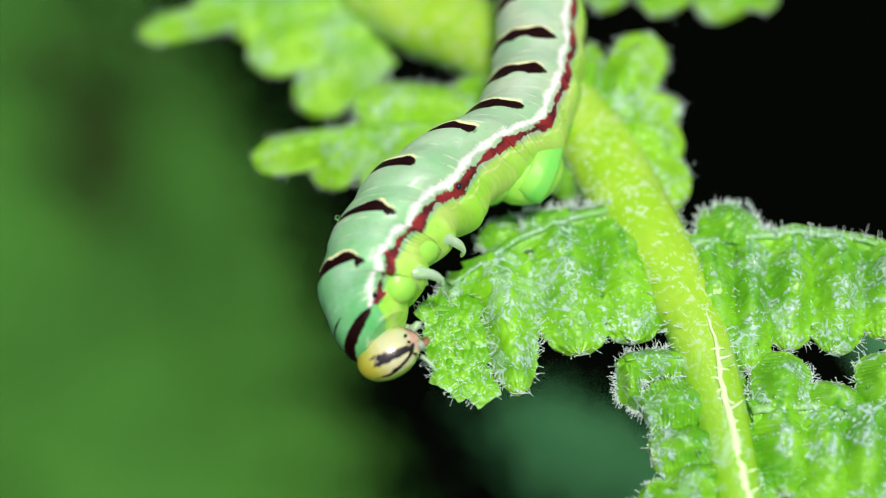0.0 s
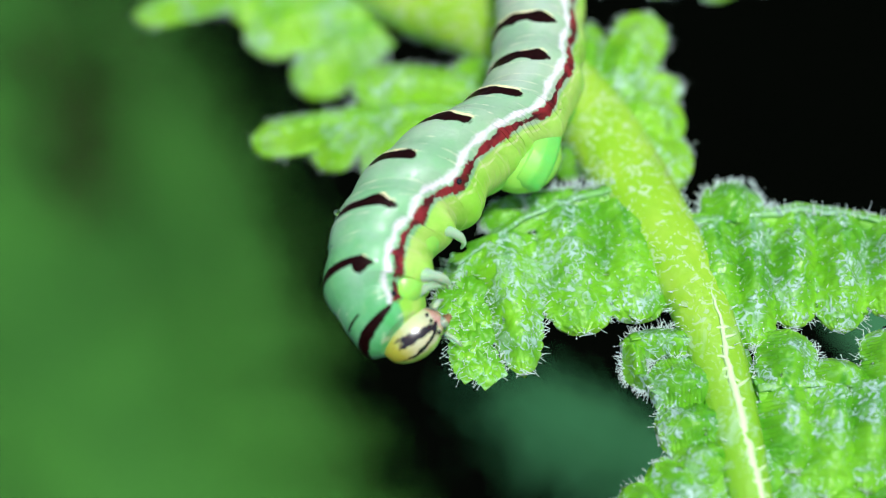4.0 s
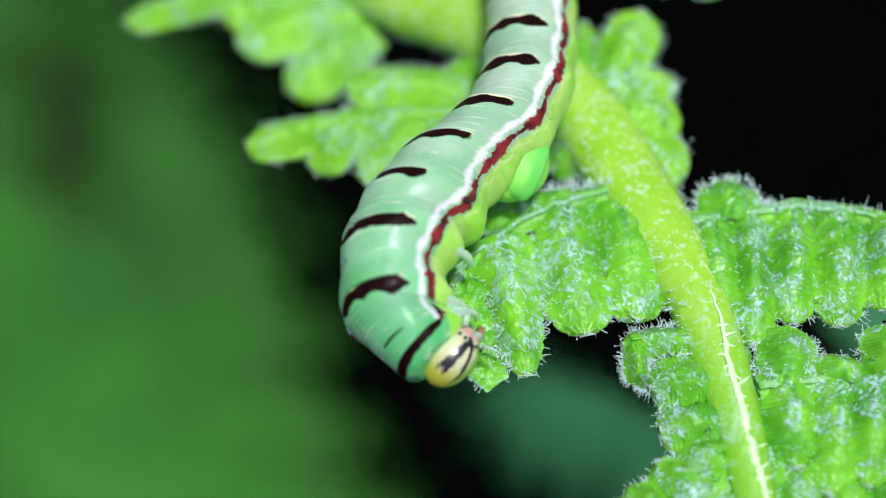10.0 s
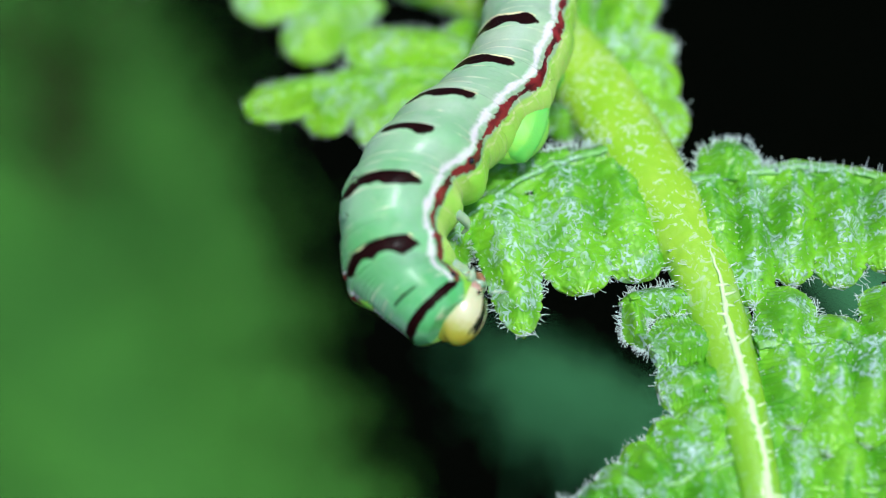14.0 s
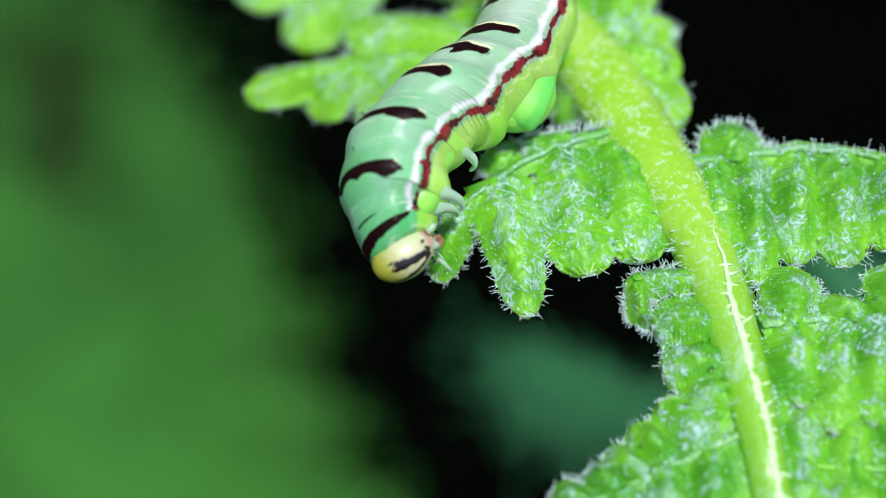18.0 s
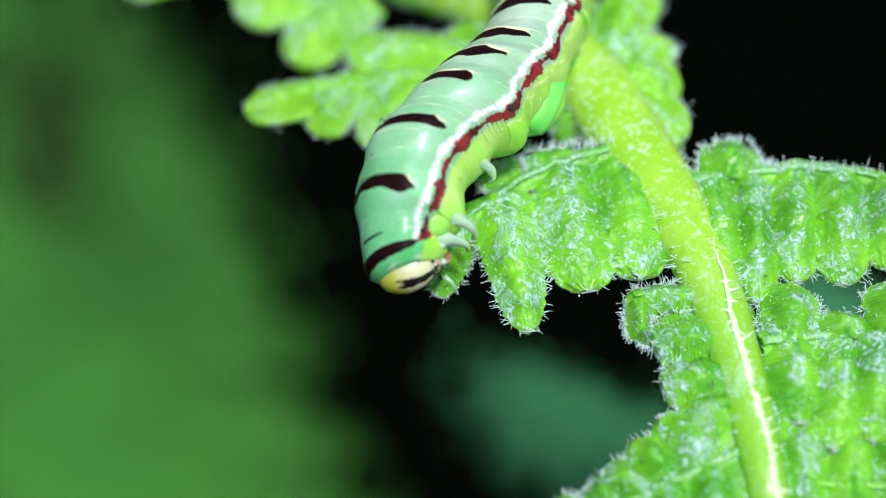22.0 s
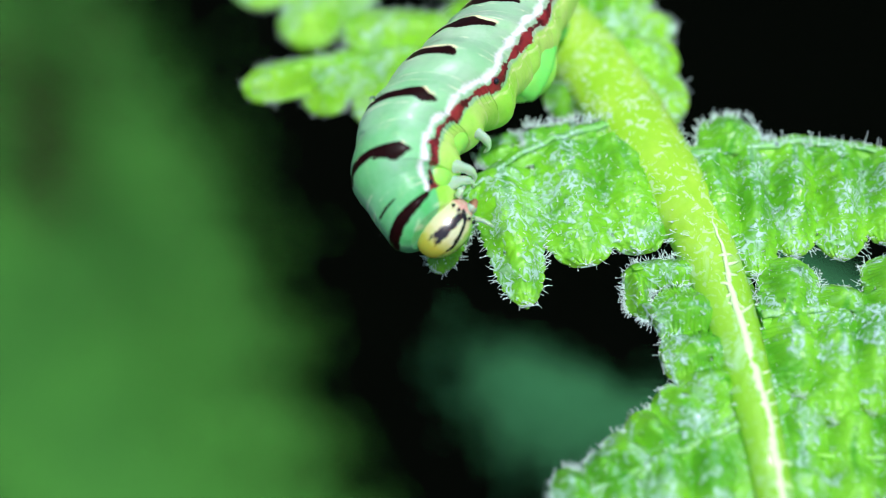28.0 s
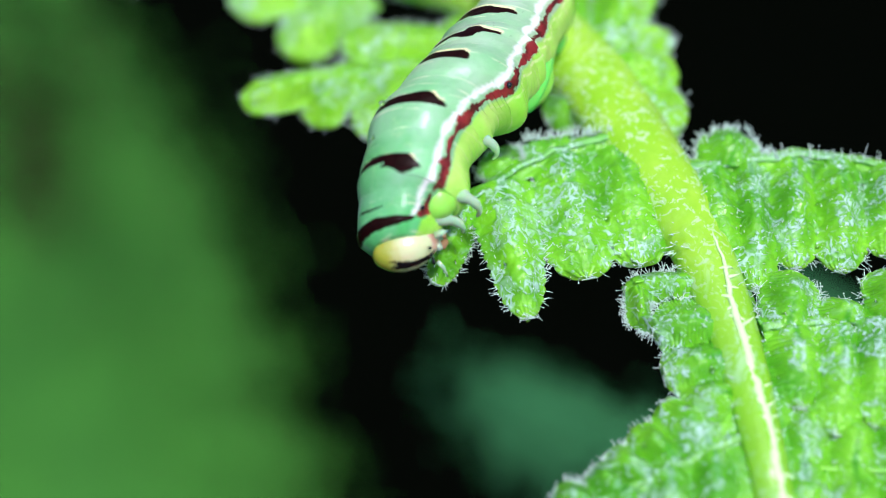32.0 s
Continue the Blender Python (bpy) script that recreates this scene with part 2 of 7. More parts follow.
def head_material():
    """Head capsule: amber crown, ivory face, two dark stripes on each side."""
    k = Nodes("head_capsule")
    n1, n2 = k.noise(2200, 3), k.noise(4500, 3)
    wob = k.math("MULTIPLY", k.math("ADD", k.math("SUBTRACT", n1, 0.5), k.math("SUBTRACT", n2, 0.5)), 0.8)
    col = k.mix(k.ramp(k.math("ADD", k.attr("crown"), k.math("MULTIPLY", wob, 0.4)), 0.0, 1.0), (0.64, 0.65, 0.38), (0.45, 0.45, 0.05))
    col = k.mix(k.ramp(k.math("ADD", k.attr("chin"), wob), 0.0, 0.6), col, (0.34, 0.56, 0.10))
    col = k.mix(k.ramp(k.math("ADD", k.attr("mouth"), wob), 0.0, 0.4), col, k.mix(n2, (0.45, 0.13, 0.08), (0.8, 0.62, 0.52)))
    col = k.mix(k.ramp(k.math("ADD", k.attr("stripe"), wob), 0.0, 0.2), col, (0.015, 0.008, 0.010))
    k.surface(Base_Color=col, Roughness=0.22, Coat_Weight=1.0, Coat_Roughness=0.2, Subsurface_Weight=0.35, Subsurface_Scale=0.0005, Normal=k.bump(n2, 0.00008, 0.3))
    return k.mat


CAPSULE = head_material()
EYE = plain("black_eye", (0.012, 0.012, 0.02), 0.08)
MANDIBLE = plain("red_brown_jaw", (0.34, 0.17, 0.09), 0.25, 0.4)


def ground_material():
    k = Nodes("soil_painted_shade")
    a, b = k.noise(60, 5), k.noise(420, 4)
    # near-black on purpose: the deep shade under the plants is put into the colour
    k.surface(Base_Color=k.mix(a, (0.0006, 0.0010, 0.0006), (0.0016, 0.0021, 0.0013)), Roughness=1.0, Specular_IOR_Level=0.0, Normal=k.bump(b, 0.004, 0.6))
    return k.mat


def far_leaf_material(name, dark, light):
    k = Nodes(name)
    each = k.add("ShaderNodeNewGeometry").outputs["Random Per Island"]
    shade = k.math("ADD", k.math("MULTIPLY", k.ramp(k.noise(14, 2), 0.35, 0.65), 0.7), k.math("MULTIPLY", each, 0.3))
    k.surface(Base_Color=k.mix(shade, dark, light), Roughness=0.6, Specular_IOR_Level=0.12, Normal=k.bump(k.noise(160, 3), 0.002, 0.5))
    return k.lit_through(0.25, light)


# ---- mesh helpers ----
def mesh_of(name, verts, faces, material, fields=None, smooth=True, rest=None):
    me = bpy.data.meshes.new(name)
    me.from_pydata([tuple(map(float, v)) for v in verts], [], faces)
    me.materials.append(material)
    for key, values in (fields or {}).items():
        me.attributes.new(key, "FLOAT", "POINT").data.foreach_set("value", np.asarray(values, dtype=np.float32))
    if rest is not None:
        me.attributes.new("rest", "FLOAT_VECTOR", "POINT").data.foreach_set("vector", np.asarray(rest, dtype=np.float32).ravel())
    if smooth:
        me.polygons.foreach_set("use_smooth", [True] * len(me.polygons))
    me.update()
    return me


def part(name, mesh, parent, label="", kind=""):
    ob = new(name, mesh)
    ob.parent = parent
    return tagged(ob, label=label, kind=kind)


def mm(u, v, h, rx=0, ry=0, rz=0):
    """A pose from millimetres and degrees."""
    return pose(u / 1000, v / 1000, h / 1000, rx, ry, rz)


def spline(points, n):
    """n points along a smooth curve through the given ones (rows of any width)."""
    p = np.array(points, float)
    d = np.r_[0, np.cumsum(np.linalg.norm(np.diff(p[:, :2], axis=0), axis=1) + 1e-9)]
    m = np.gradient(p, d, axis=0) if len(p) > 2 else np.repeat((p[1:] - p[:-1]) / d[1], 2, 0)
    out = []
    for s in np.linspace(0, d[-1], n):
        i = min(max(np.searchsorted(d, s) - 1, 0), len(p) - 2)
        w = d[i + 1] - d[i]
        x = (s - d[i]) / w
        out.append((2 * x**3 - 3 * x**2 + 1) * p[i] + (x**3 - 2 * x**2 + x) * w * m[i] + (3 * x**2 - 2 * x**3) * p[i + 1] + (x**3 - x**2) * w * m[i + 1])
    return np.array(out)


def tube(path, radii, sides=12, flat=1.0, bumps=0.0, seed=0):
    """Verts and faces of a tapered closed tube; flat squeezes it in height."""
    path = np.array(path, float)
    rng = np.random.default_rng(seed)
    t = np.gradient(path, axis=0)
    t /= np.linalg.norm(t, axis=1)[:, None] + 1e-12
    verts, faces = [], []
    for i, (p, d, r) in enumerate(zip(path, t, radii)):
        side = np.cross(d, (0, 0, 1.0))
        side = side / np.linalg.norm(side) if np.linalg.norm(side) > 1e-6 else np.array((1.0, 0, 0))
        top = np.cross(side, d)
        for k in range(sides):
            a = 2 * math.pi * k / sides
            rr = r * (1 + bumps * rng.uniform(-1, 1))
            verts.append(p + side * math.cos(a) * rr + top * math.sin(a) * rr * flat)
    for i in range(len(path) - 1):
        for k in range(sides):
            a, b = i * sides + k, i * sides + (k + 1) % sides
            faces.append((a, b, b + sides, a + sides))
    faces.append(tuple(range(sides))[::-1])
    faces.append(tuple(range((len(path) - 1) * sides, len(path) * sides)))
    return np.array(verts), faces


def ball(centre, r, rings=6, sides=10, squash=(1, 1, 1)):
    verts, faces = [], []
    for i in range(rings + 1):
        a = math.pi * i / rings
        for k in range(sides):
            b = 2 * math.pi * k / sides
            verts.append((centre[0] + r * squash[0] * math.sin(a) * math.cos(b), centre[1] + r * squash[1] * math.sin(a) * math.sin(b), centre[2] + r * squash[2] * math.cos(a)))
    for i in range(rings):
        for k in range(sides):
            faces.append((i * sides + k, (i + 1) * sides + k, (i + 1) * sides + (k + 1) % sides, i * sides + (k + 1) % sides))
    return np.array(verts), faces


def join(pieces):
    verts, faces, n = [], [], 0
    for v, f in pieces:
        verts.append(np.asarray(v))
        faces += [tuple(i + n for i in q) for q in f]
        n += len(v)
    return np.concatenate(verts), faces


def hair_mesh(name, roots, ways, lengths, radius, material, seed=0, beads=0.0):
    """Fine three-sided tapering hairs, slightly bent, some with a bead at the tip. Millimetres."""
    rng = np.random.default_rng(seed)
    verts, faces = [], []
    for p, w, ln in zip(roots, ways, lengths):
        w = np.asarray(w) / (np.linalg.norm(w) + 1e-9)
        bend = rng.normal(0, 0.14, 3)
        a = np.cross(w, rng.normal(0, 1, 3))
        a /= np.linalg.norm(a) + 1e-9
        b = np.cross(w, a)
        n = len(verts)
        for s, r in ((0, 1.0), (0.5, 0.8), (1.0, 0.45)):
            c = p + w * ln * s + bend * ln * s * s
            for k in range(3):
                g = 2.094 * k
                verts.append((c + (a * math.cos(g) + b * math.sin(g)) * radius * r) / 1000)
        for i in (0, 3):
            for k in range(3):
                faces.append((n + i + k, n + i + (k + 1) % 3, n + i + 3 + (k + 1) % 3, n + i + 3 + k))
        faces.append((n + 6, n + 7, n + 8))
        if rng.random() < beads:
            c, r, n = p + w * ln + bend * ln, radius * rng.uniform(1.4, 2.6), len(verts)
            for o in ((1, 0, 0), (-1, 0, 0), (0, 1, 0), (0, -1, 0), (0, 0, 1), (0, 0, -1)):
                verts.append((c + np.array(o) * r) / 1000)
            faces += [(n + i, n + j, n + m) for i, j, m in ((0, 2, 4), (2, 1, 4), (1, 3, 4), (3, 0, 4), (2, 0, 5), (1, 2, 5), (3, 1, 5), (0, 3, 5))]
    return mesh_of(name, verts, faces, material)


# ---- ground and the plants below, out of focus ----
def ground():
    n, rings = 64, [0.0, 0.15, 0.3, 0.5, 0.8, 1.3, 2.5, 6, 15, 40, 120, 400]
    verts, faces = [(0, 0.25, 0)], []
    for r in rings[1:]:
        for k in range(n):
            a = 2 * math.pi * k / n
            x, y = r * math.cos(a), 0.25 + r * math.sin(a)
            verts.append((x, y, 0.012 * noise.noise((x * 6, y * 6, 0.3)) if r < 10 else 0.0))
    for k in range(n):
        faces.append((0, 1 + k, 1 + (k + 1) % n))
    for i in range(len(rings) - 2):
        for k in range(n):
            a, b = 1 + i * n + k, 1 + i * n + (k + 1) % n
            faces.append((a, a + n, b + n, b))
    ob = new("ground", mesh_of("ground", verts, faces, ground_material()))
    tagged(ob, "bare soil, the deep shade under plants painted in as near-black", "ground", kind="structure")


ground()


def broad_leaf(name, base, tip, width, face, sag, material, label):
    """A broad pointed leaf on a stalk that reaches the ground; metres in the world."""
    base, tip, face = Vector(base), Vector(tip), Vector(face).normalized()
    along = tip - base
    side = along.cross(face).normalized()
    up = side.cross(along).normalized()
    ns, nt = 24, 12
    verts, faces = [], []
    for lay in (0, 1):
        for i in range(ns + 1):
            s = i / ns
            w = width * 0.5 * (math.sin(math.pi * min(1, s**0.75)) ** 1.15 + 0.01) * (1 + 0.05 * math.sin(s * 60))
            for j in range(nt + 1):
                t = 2 * j / nt - 1
                h = sag * (-s * s) + 0.12 * width * (abs(t) - 0.5 * t * t) + 0.02 * width * math.sin(s * 45 + abs(t) * 6) * (1 - abs(t))
                p = base + along * s + side * (w * t) + up * (h - lay * 0.0006)
                verts.append(p)
    m = (ns + 1) * (nt + 1)
    for i in range(ns):
        for j in range(nt):
            a = i * (nt + 1) + j
            faces.append((a, a + 1, a + nt + 2, a + nt + 1))
            faces.append((m + a, m + a + nt + 1, m + a + nt + 2, m + a + 1))
    thing = new(name)
    thing.location = (base.x, base.y, 0)
    inv = Matrix.Translation((-base.x, -base.y, 0))
    part("blade", mesh_of("blade", [inv @ v for v in verts], faces, material), thing)
    foot = Vector((base.x * 1.1, base.y + 0.03, -0.004))
    path = [foot, foot.lerp(base, 0.5) + Vector((0, 0.012, 0.01)), base, base + along * 0.5 + up * (0.0 - sag * 0.25 - 0.001), tip + up * (-sag)]
    pts = [inv @ Vector(p) for p in spline([tuple(p) for p in path[:3]], 14)]
    v, f = tube([tuple(p) for p in pts], np.linspace(0.0028, 0.0016, 14), 8)
    part("stalk", mesh_of("stalk", v, f, material), thing)
    v, f = tube([tuple(inv @ (base + along * s + up * (-sag * s * s + 0.0005))) for s in np.linspace(0, 0.97, 16)], np.linspace(0.0016, 0.0004, 16), 6)
    part("midrib", mesh_of("midrib", v, f, material), thing, "paler midrib")
    return tagged(thing, label, "leaf", "leaves of the undergrowth")


FAR_GREEN = far_leaf_material("shade_leaf", (0.063, 0.225, 0.037), (0.12, 0.40, 0.057))
FAR_TEAL = far_leaf_material("blue_green_leaf", (0.042, 0.168, 0.064), (0.069, 0.27, 0.105))
FAR_BROWN = far_leaf_material("withered_leaf", (0.035, 0.026, 0.014), (0.07, 0.05, 0.026))
TO_VIEW = (0, -0.64, 0.77)
OVER, ACROSS, UPWARD, AHEAD = Vector((-0.0003, -0.0391, 0.3425)), Vector((1.0000, -0.0071, 0.0044)), Vector((0.0025, 0.7650, 0.6441)), Vector((0.0080, 0.6440, -0.7650))


def foliage(name, trials, seed, keep, depth, size, material, label, stems=40):
    """A thicket of tiny pointed leaves, too many to count, with a few stems; keep(a, b) is their density."""
    rng = np.random.default_rng(seed)
    a, b = rng.uniform(-0.52, 0.22, trials), rng.uniform(-0.38, 0.38, trials)
    stay = rng.random(trials) < keep(a, b)
    a, b = a[stay], b[stay]
    n = len(a)
    d = rng.uniform(*depth, n)[:, None]
    base = np.array(OVER) + (a[:, None] * np.array(ACROSS) + b[:, None] * np.array(UPWARD) + np.array(AHEAD)) * d
    face = np.array(TO_VIEW) + rng.normal(0, 0.2, (n, 3))
    face /= np.linalg.norm(face, axis=1)[:, None]
    along = np.cross(face, rng.normal(0, 1, (n, 3)))
    along /= np.linalg.norm(along, axis=1)[:, None]
    side = np.cross(face, along)
    ln = rng.uniform(*size, n)[:, None]
    # base, two shoulders, two sides further out, tip; folded along the middle and bent down at the tip
    shape = ((-0.5, 0.0, 0.0), (-0.12, -0.2, 0.05), (-0.12, 0.2, 0.05), (0.2, -0.15, 0.0), (0.2, 0.15, 0.0), (0.5, 0.0, -0.12), (0.04, 0.0, 0.0))
    verts = np.stack([base + ln * (along * p + side * q + face * r) for p, q, r in shape], 1).reshape(-1, 3)
    faces = []
    for k in range(0, n * 7, 7):
        faces += [(k, k + 6, k + 1), (k, k + 2, k + 6), (k + 1, k + 6, k + 5, k + 3), (k + 6, k + 2, k + 4, k + 5)]
    verts = verts.tolist()
    for k in range(0, n, max(1, n // stems)):
        low = Vector(base[k])
        foot = Vector((low.x, low.y + 0.02, -0.004))
        m = len(verts)
        for p in (low, low.lerp(foot, 0.5) + Vector((0, 0.01, 0)), foot):
            for e in range(3):
                verts.append(p + Vector((math.cos(e * 2.09), math.sin(e * 2.09), 0)) * 0.0005)
        for q in (0, 3):
            for e in range(3):
                faces.append((m + q + e, m + q + (e + 1) % 3, m + q + 3 + (e + 1) % 3, m + q + 3 + e))
    tagged(new(name, mesh_of(name, verts, faces, material)), label, "foliage", kind="stuff")


def soft(x, lo, hi):
    q = np.clip((x - lo) / (hi - lo), 0.0, 1.0)
    return q * q * (3 - 2 * q)


def brown_patch(a, b):
    return np.exp(-(((a + 0.305) / 0.045) ** 2) - ((b - 0.10) / 0.075) ** 2)


def thicket(a, b):
    """How closely the leaves stand: dense away from the frond, thinning out towards the dark soil."""
    rim = -0.118 - 0.30 * b - 0.25 * np.maximum(b - 0.06, 0.0) + 0.15 * np.maximum(-b - 0.08, 0.0) + 0.010 * np.sin(b * 90 + 1.0) * soft(-b, 0.0, 0.1)
    cover = soft(rim - a, -0.075, 0.125) ** 2.4 * (1 - 0.82 * brown_patch(a, b)) * (0.88 + 0.12 * np.sin(a * 31 + b * 17)) * (1 - 0.3 * soft(b, 0.05, 0.17))
    return np.minimum(1.0, -np.log(1 - 0.985 * cover) / 4.0)


def teal_blade(a, b):
    """Narrow leaflets that stand in for one blurred blade, thick along the middle and open at the rim."""
    ridge = -0.101 - 0.38 * (a - 0.06)
    across = np.where(b > ridge, (b - ridge) / 0.021, (b - ridge) / 0.045)
    return 0.95 * np.exp(-(across**2)) * soft(a, -0.03, 0.10) ** 1.6


foliage("undergrowth", 330000, 11, thicket, (0.305, 0.318), (0.0015, 0.0026), FAR_GREEN, "thicket of tiny mid-green leaves, far out of focus")
foliage("withered_leaves", 16000, 12, lambda a, b: 0.95 * brown_patch(a, b), (0.30, 0.312), (0.0015, 0.0026), FAR_BROWN, "patch of withered red-brown leaves in the thicket")
# leaflets added in place of a single leaf, for a softer outline
foliage("low_leaflets", 130000, 13, teal_blade, (0.125, 0.135), (0.0007, 0.0012), FAR_TEAL, "tiny blue-green leaflets standing in for one blurred leaf under the frond", 5)
broad_leaf("broad_leaf", (0.1422, 0.1370, 0.0609), (0.0844, 0.1796, 0.0961), 0.02, TO_VIEW, 0.006, FAR_TEAL, "dark blue-green leaf low above the soil")

# ---- the fern frond: one thing, its plane almost level ----
frond = tagged(new("fern_frond"), "lime green hairy fern frond, moist and glossy, one pinna partly eaten", "fern")
frond.matrix_basis = pose(0.00000, 0.00120, 0.29857, 12.268, -0.342, -0.074)
MM = 0.001


def lobe(base, tip, width, dome=1.0, droop=0.3, teeth=15, h0=0.0, h1=0.0, seed=0, square=0.62, thick=0.13, flare=0.0):
    """One pinnule: a puckered, scalloped blade with sunken veins. Returns its sheet, and seats for hairs. Millimetres."""
    rng = np.random.default_rng(seed)
    base, tip = np.array(base, float), np.array(tip, float)
    along = tip - base
    length = float(np.hypot(*along))
    along /= length
    side = np.array((-along[1], along[0]))
    ns, nt = 84, 26
    s = np.linspace(0, 1, ns + 1)[:, None]
    t = np.linspace(-1, 1, nt + 1)[None, :]
    x0 = square
    half = np.where(s < x0, 1 - 0.12 * (1 - s / x0) ** 2, np.sqrt(np.clip(1 - (np.clip(s - x0, 0, 1) / (1 - x0)) ** 3.0, 0, 1)))
    half = half * (1 + flare * (1 - s) ** 1.5)
    ph = rng.uniform(0, 6.28, 2)
    tooth = np.abs(np.sin(teeth * math.pi * s + ph[0] * (t > 0) + ph[1] * (t <= 0)))
    scal = 1 + np.where(s > 0.2, 1.0, 0.3) * (0.11 * tooth + 0.03 * np.abs(np.sin(teeth * 2.7 * math.pi * s + ph[1]))) - 0.07
    w = width / 2 * half * scal
    u = s * length + 0 * t
    # the end is rounded and toothed as well
    u = u + 0.08 * width * (np.abs(np.sin(4.0 * math.pi * t)) - 0.3) * s**6
    v = w * t
    px, py = base[0] + along[0] * u + side[0] * v, base[1] + along[1] * u + side[1] * v
    at = np.abs(t)
    vein = np.exp(-((at / 0.10) ** 2)) * 0.6
    chev = np.cos(2 * math.pi * (max(1.5, 0.85 * length) * s - 0.55 * at))
    h = h0 + (h1 - h0) * s + dome * (0.5 + 0.5 * np.cos(math.pi * at)) * (0.35 + 0.65 * np.sin(math.pi * np.clip(s * 0.9 + 0.05, 0, 1))) * (1 - 0.75 * s**4) - droop * (s**3) * 0.7 - droop * 0.5 * at**4
    h = h - 0.16 * vein * (1 - s) + 0.09 * chev * (1 - at**3) * (0.3 + at)
    grain = np.array([[noise.noise((px[i, j] * 1.9, py[i, j] * 1.9, seed * 0.37)) * 0.11 + noise.noise((px[i, j] * 4.6, py[i, j] * 4.6, seed * 0.9)) * 0.05 for j in range(nt + 1)] for i in range(ns + 1)])
    h = h + grain
    top = np.stack([px, py, h], -1).reshape(-1, 3)
    lip = np.clip(np.maximum(at**5 + 0 * s, s**10 + 0 * t), 0, 1).reshape(-1, 1)
    low = top - np.array((0, 0, thick)) * (1 - 0.7 * lip)
    rim = np.zeros((ns + 1, nt + 1), bool)
    rim[:, 0] = rim[:, -1] = rim[-1, :] = True
    verts = np.concatenate([top, low]) * MM
    m, k = (ns + 1) * (nt + 1), nt + 1
    faces = []
    for i in range(ns):
        for j in range(nt):
            a = i * k + j
            faces.append((a, a + k, a + k + 1, a + 1))
            faces.append((m + a, m + a + 1, m + a + k + 1, m + a + k))
    loop = [i * k for i in range(ns + 1)] + [ns * k + j for j in range(1, k)] + [i * k + nt for i in range(ns - 1, -1, -1)]
    for a, b in zip(loop, loop[1:]):
        faces.append((a, m + a, m + b, b))
    # seats for hairs: many along the rim, fewer on top
    roots, ways, lens = [], [], []
    grid = top.reshape(ns + 1, nt + 1, 3)
    for a, b in zip(loop, loop[1:]):
        i, j = divmod(a, k)
        if s[i, 0] < 0.1 or rng.random() < (0.38 if i < ns else 0.4):
            continue
        here, there = grid[i, j], grid[divmod(b, k)]
        step = there - here
        out = np.array((-step[1], step[0], 0.0))
        out *= np.sign(out @ (here - grid[i // 2, nt // 2])) / (np.linalg.norm(out) + 1e-9)
        for q in range(1 + (rng.random() < 0.4)):
            roots.append(here + step * rng.random() + rng.normal(0, 0.02, 3) - out * rng.uniform(0, 0.12) * q)
            ways.append(out + np.array((0, 0, rng.uniform(-0.1, 0.5) + 0.7 * q)) + rng.normal(0, 0.16, 3))
            lens.append(rng.uniform(0.14, 0.44))
    for q in range(int(length * width * 3.6)):
        i, j = rng.integers(2, ns), rng.integers(1, nt)
        roots.append(grid[i, j])
        ways.append(np.array((0, -0.5, 0.35)) + rng.normal(0, 0.6, 3) * np.array((1, 1, 0.3)))
        lens.append(rng.uniform(0.08, 0.2))
    edge = np.clip(np.maximum(at**7 + 0 * s, s**14 + 0 * t), 0, 1).ravel()
    # mask of the creases that get painted shade and more painted glints
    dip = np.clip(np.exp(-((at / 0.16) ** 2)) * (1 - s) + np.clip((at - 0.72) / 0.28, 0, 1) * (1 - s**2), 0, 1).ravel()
    return (verts, faces, np.r_[edge, edge], np.r_[dip, dip]), roots, ways, lens


SEEDS = iter(range(1, 500))


def wing(path, width):
    """The strip of blade that runs along a midrib, with thickness. Millimetres in, metres out."""
    d = np.gradient(path, axis=0)
    d /= np.linalg.norm(d, axis=1)[:, None]
    side = np.stack([-d[:, 1], d[:, 0], 0 * d[:, 0]], 1)
    n, m = len(path), 9
    sheets = []
    for lay in (0.0, 0.13):
        for j in range(m):
            t = 2 * j / (m - 1) - 1
            wob = np.array([noise.noise((p[0] * 1.5, p[1] * 1.5, j * 0.3)) for p in path])
            w = width / 2 * np.linspace(1, 0.6, n)
            h = -0.12 - 0.35 * t * t + 0.1 * wob - 0.05 * (abs(t) < 0.1) - lay
            sheets.append(path + side * (w * t)[:, None] + np.array((0, 0, 1.0)) * h[:, None])
    verts = np.concatenate(sheets) * MM
    faces = []
    for lay in (0, 1):
        for j in range(m - 1):
            for i in range(n - 1):
                a = (lay * m + j) * n + i
                q = (a, a + 1, a + n + 1, a + n)
                faces.append(q if lay else q[::-1])
    for j in (0, m - 1):
        for i in range(n - 1):
            a = j * n + i
            faces.append((a, a + 1, a + 1 + m * n, a + m * n))
    return verts, faces


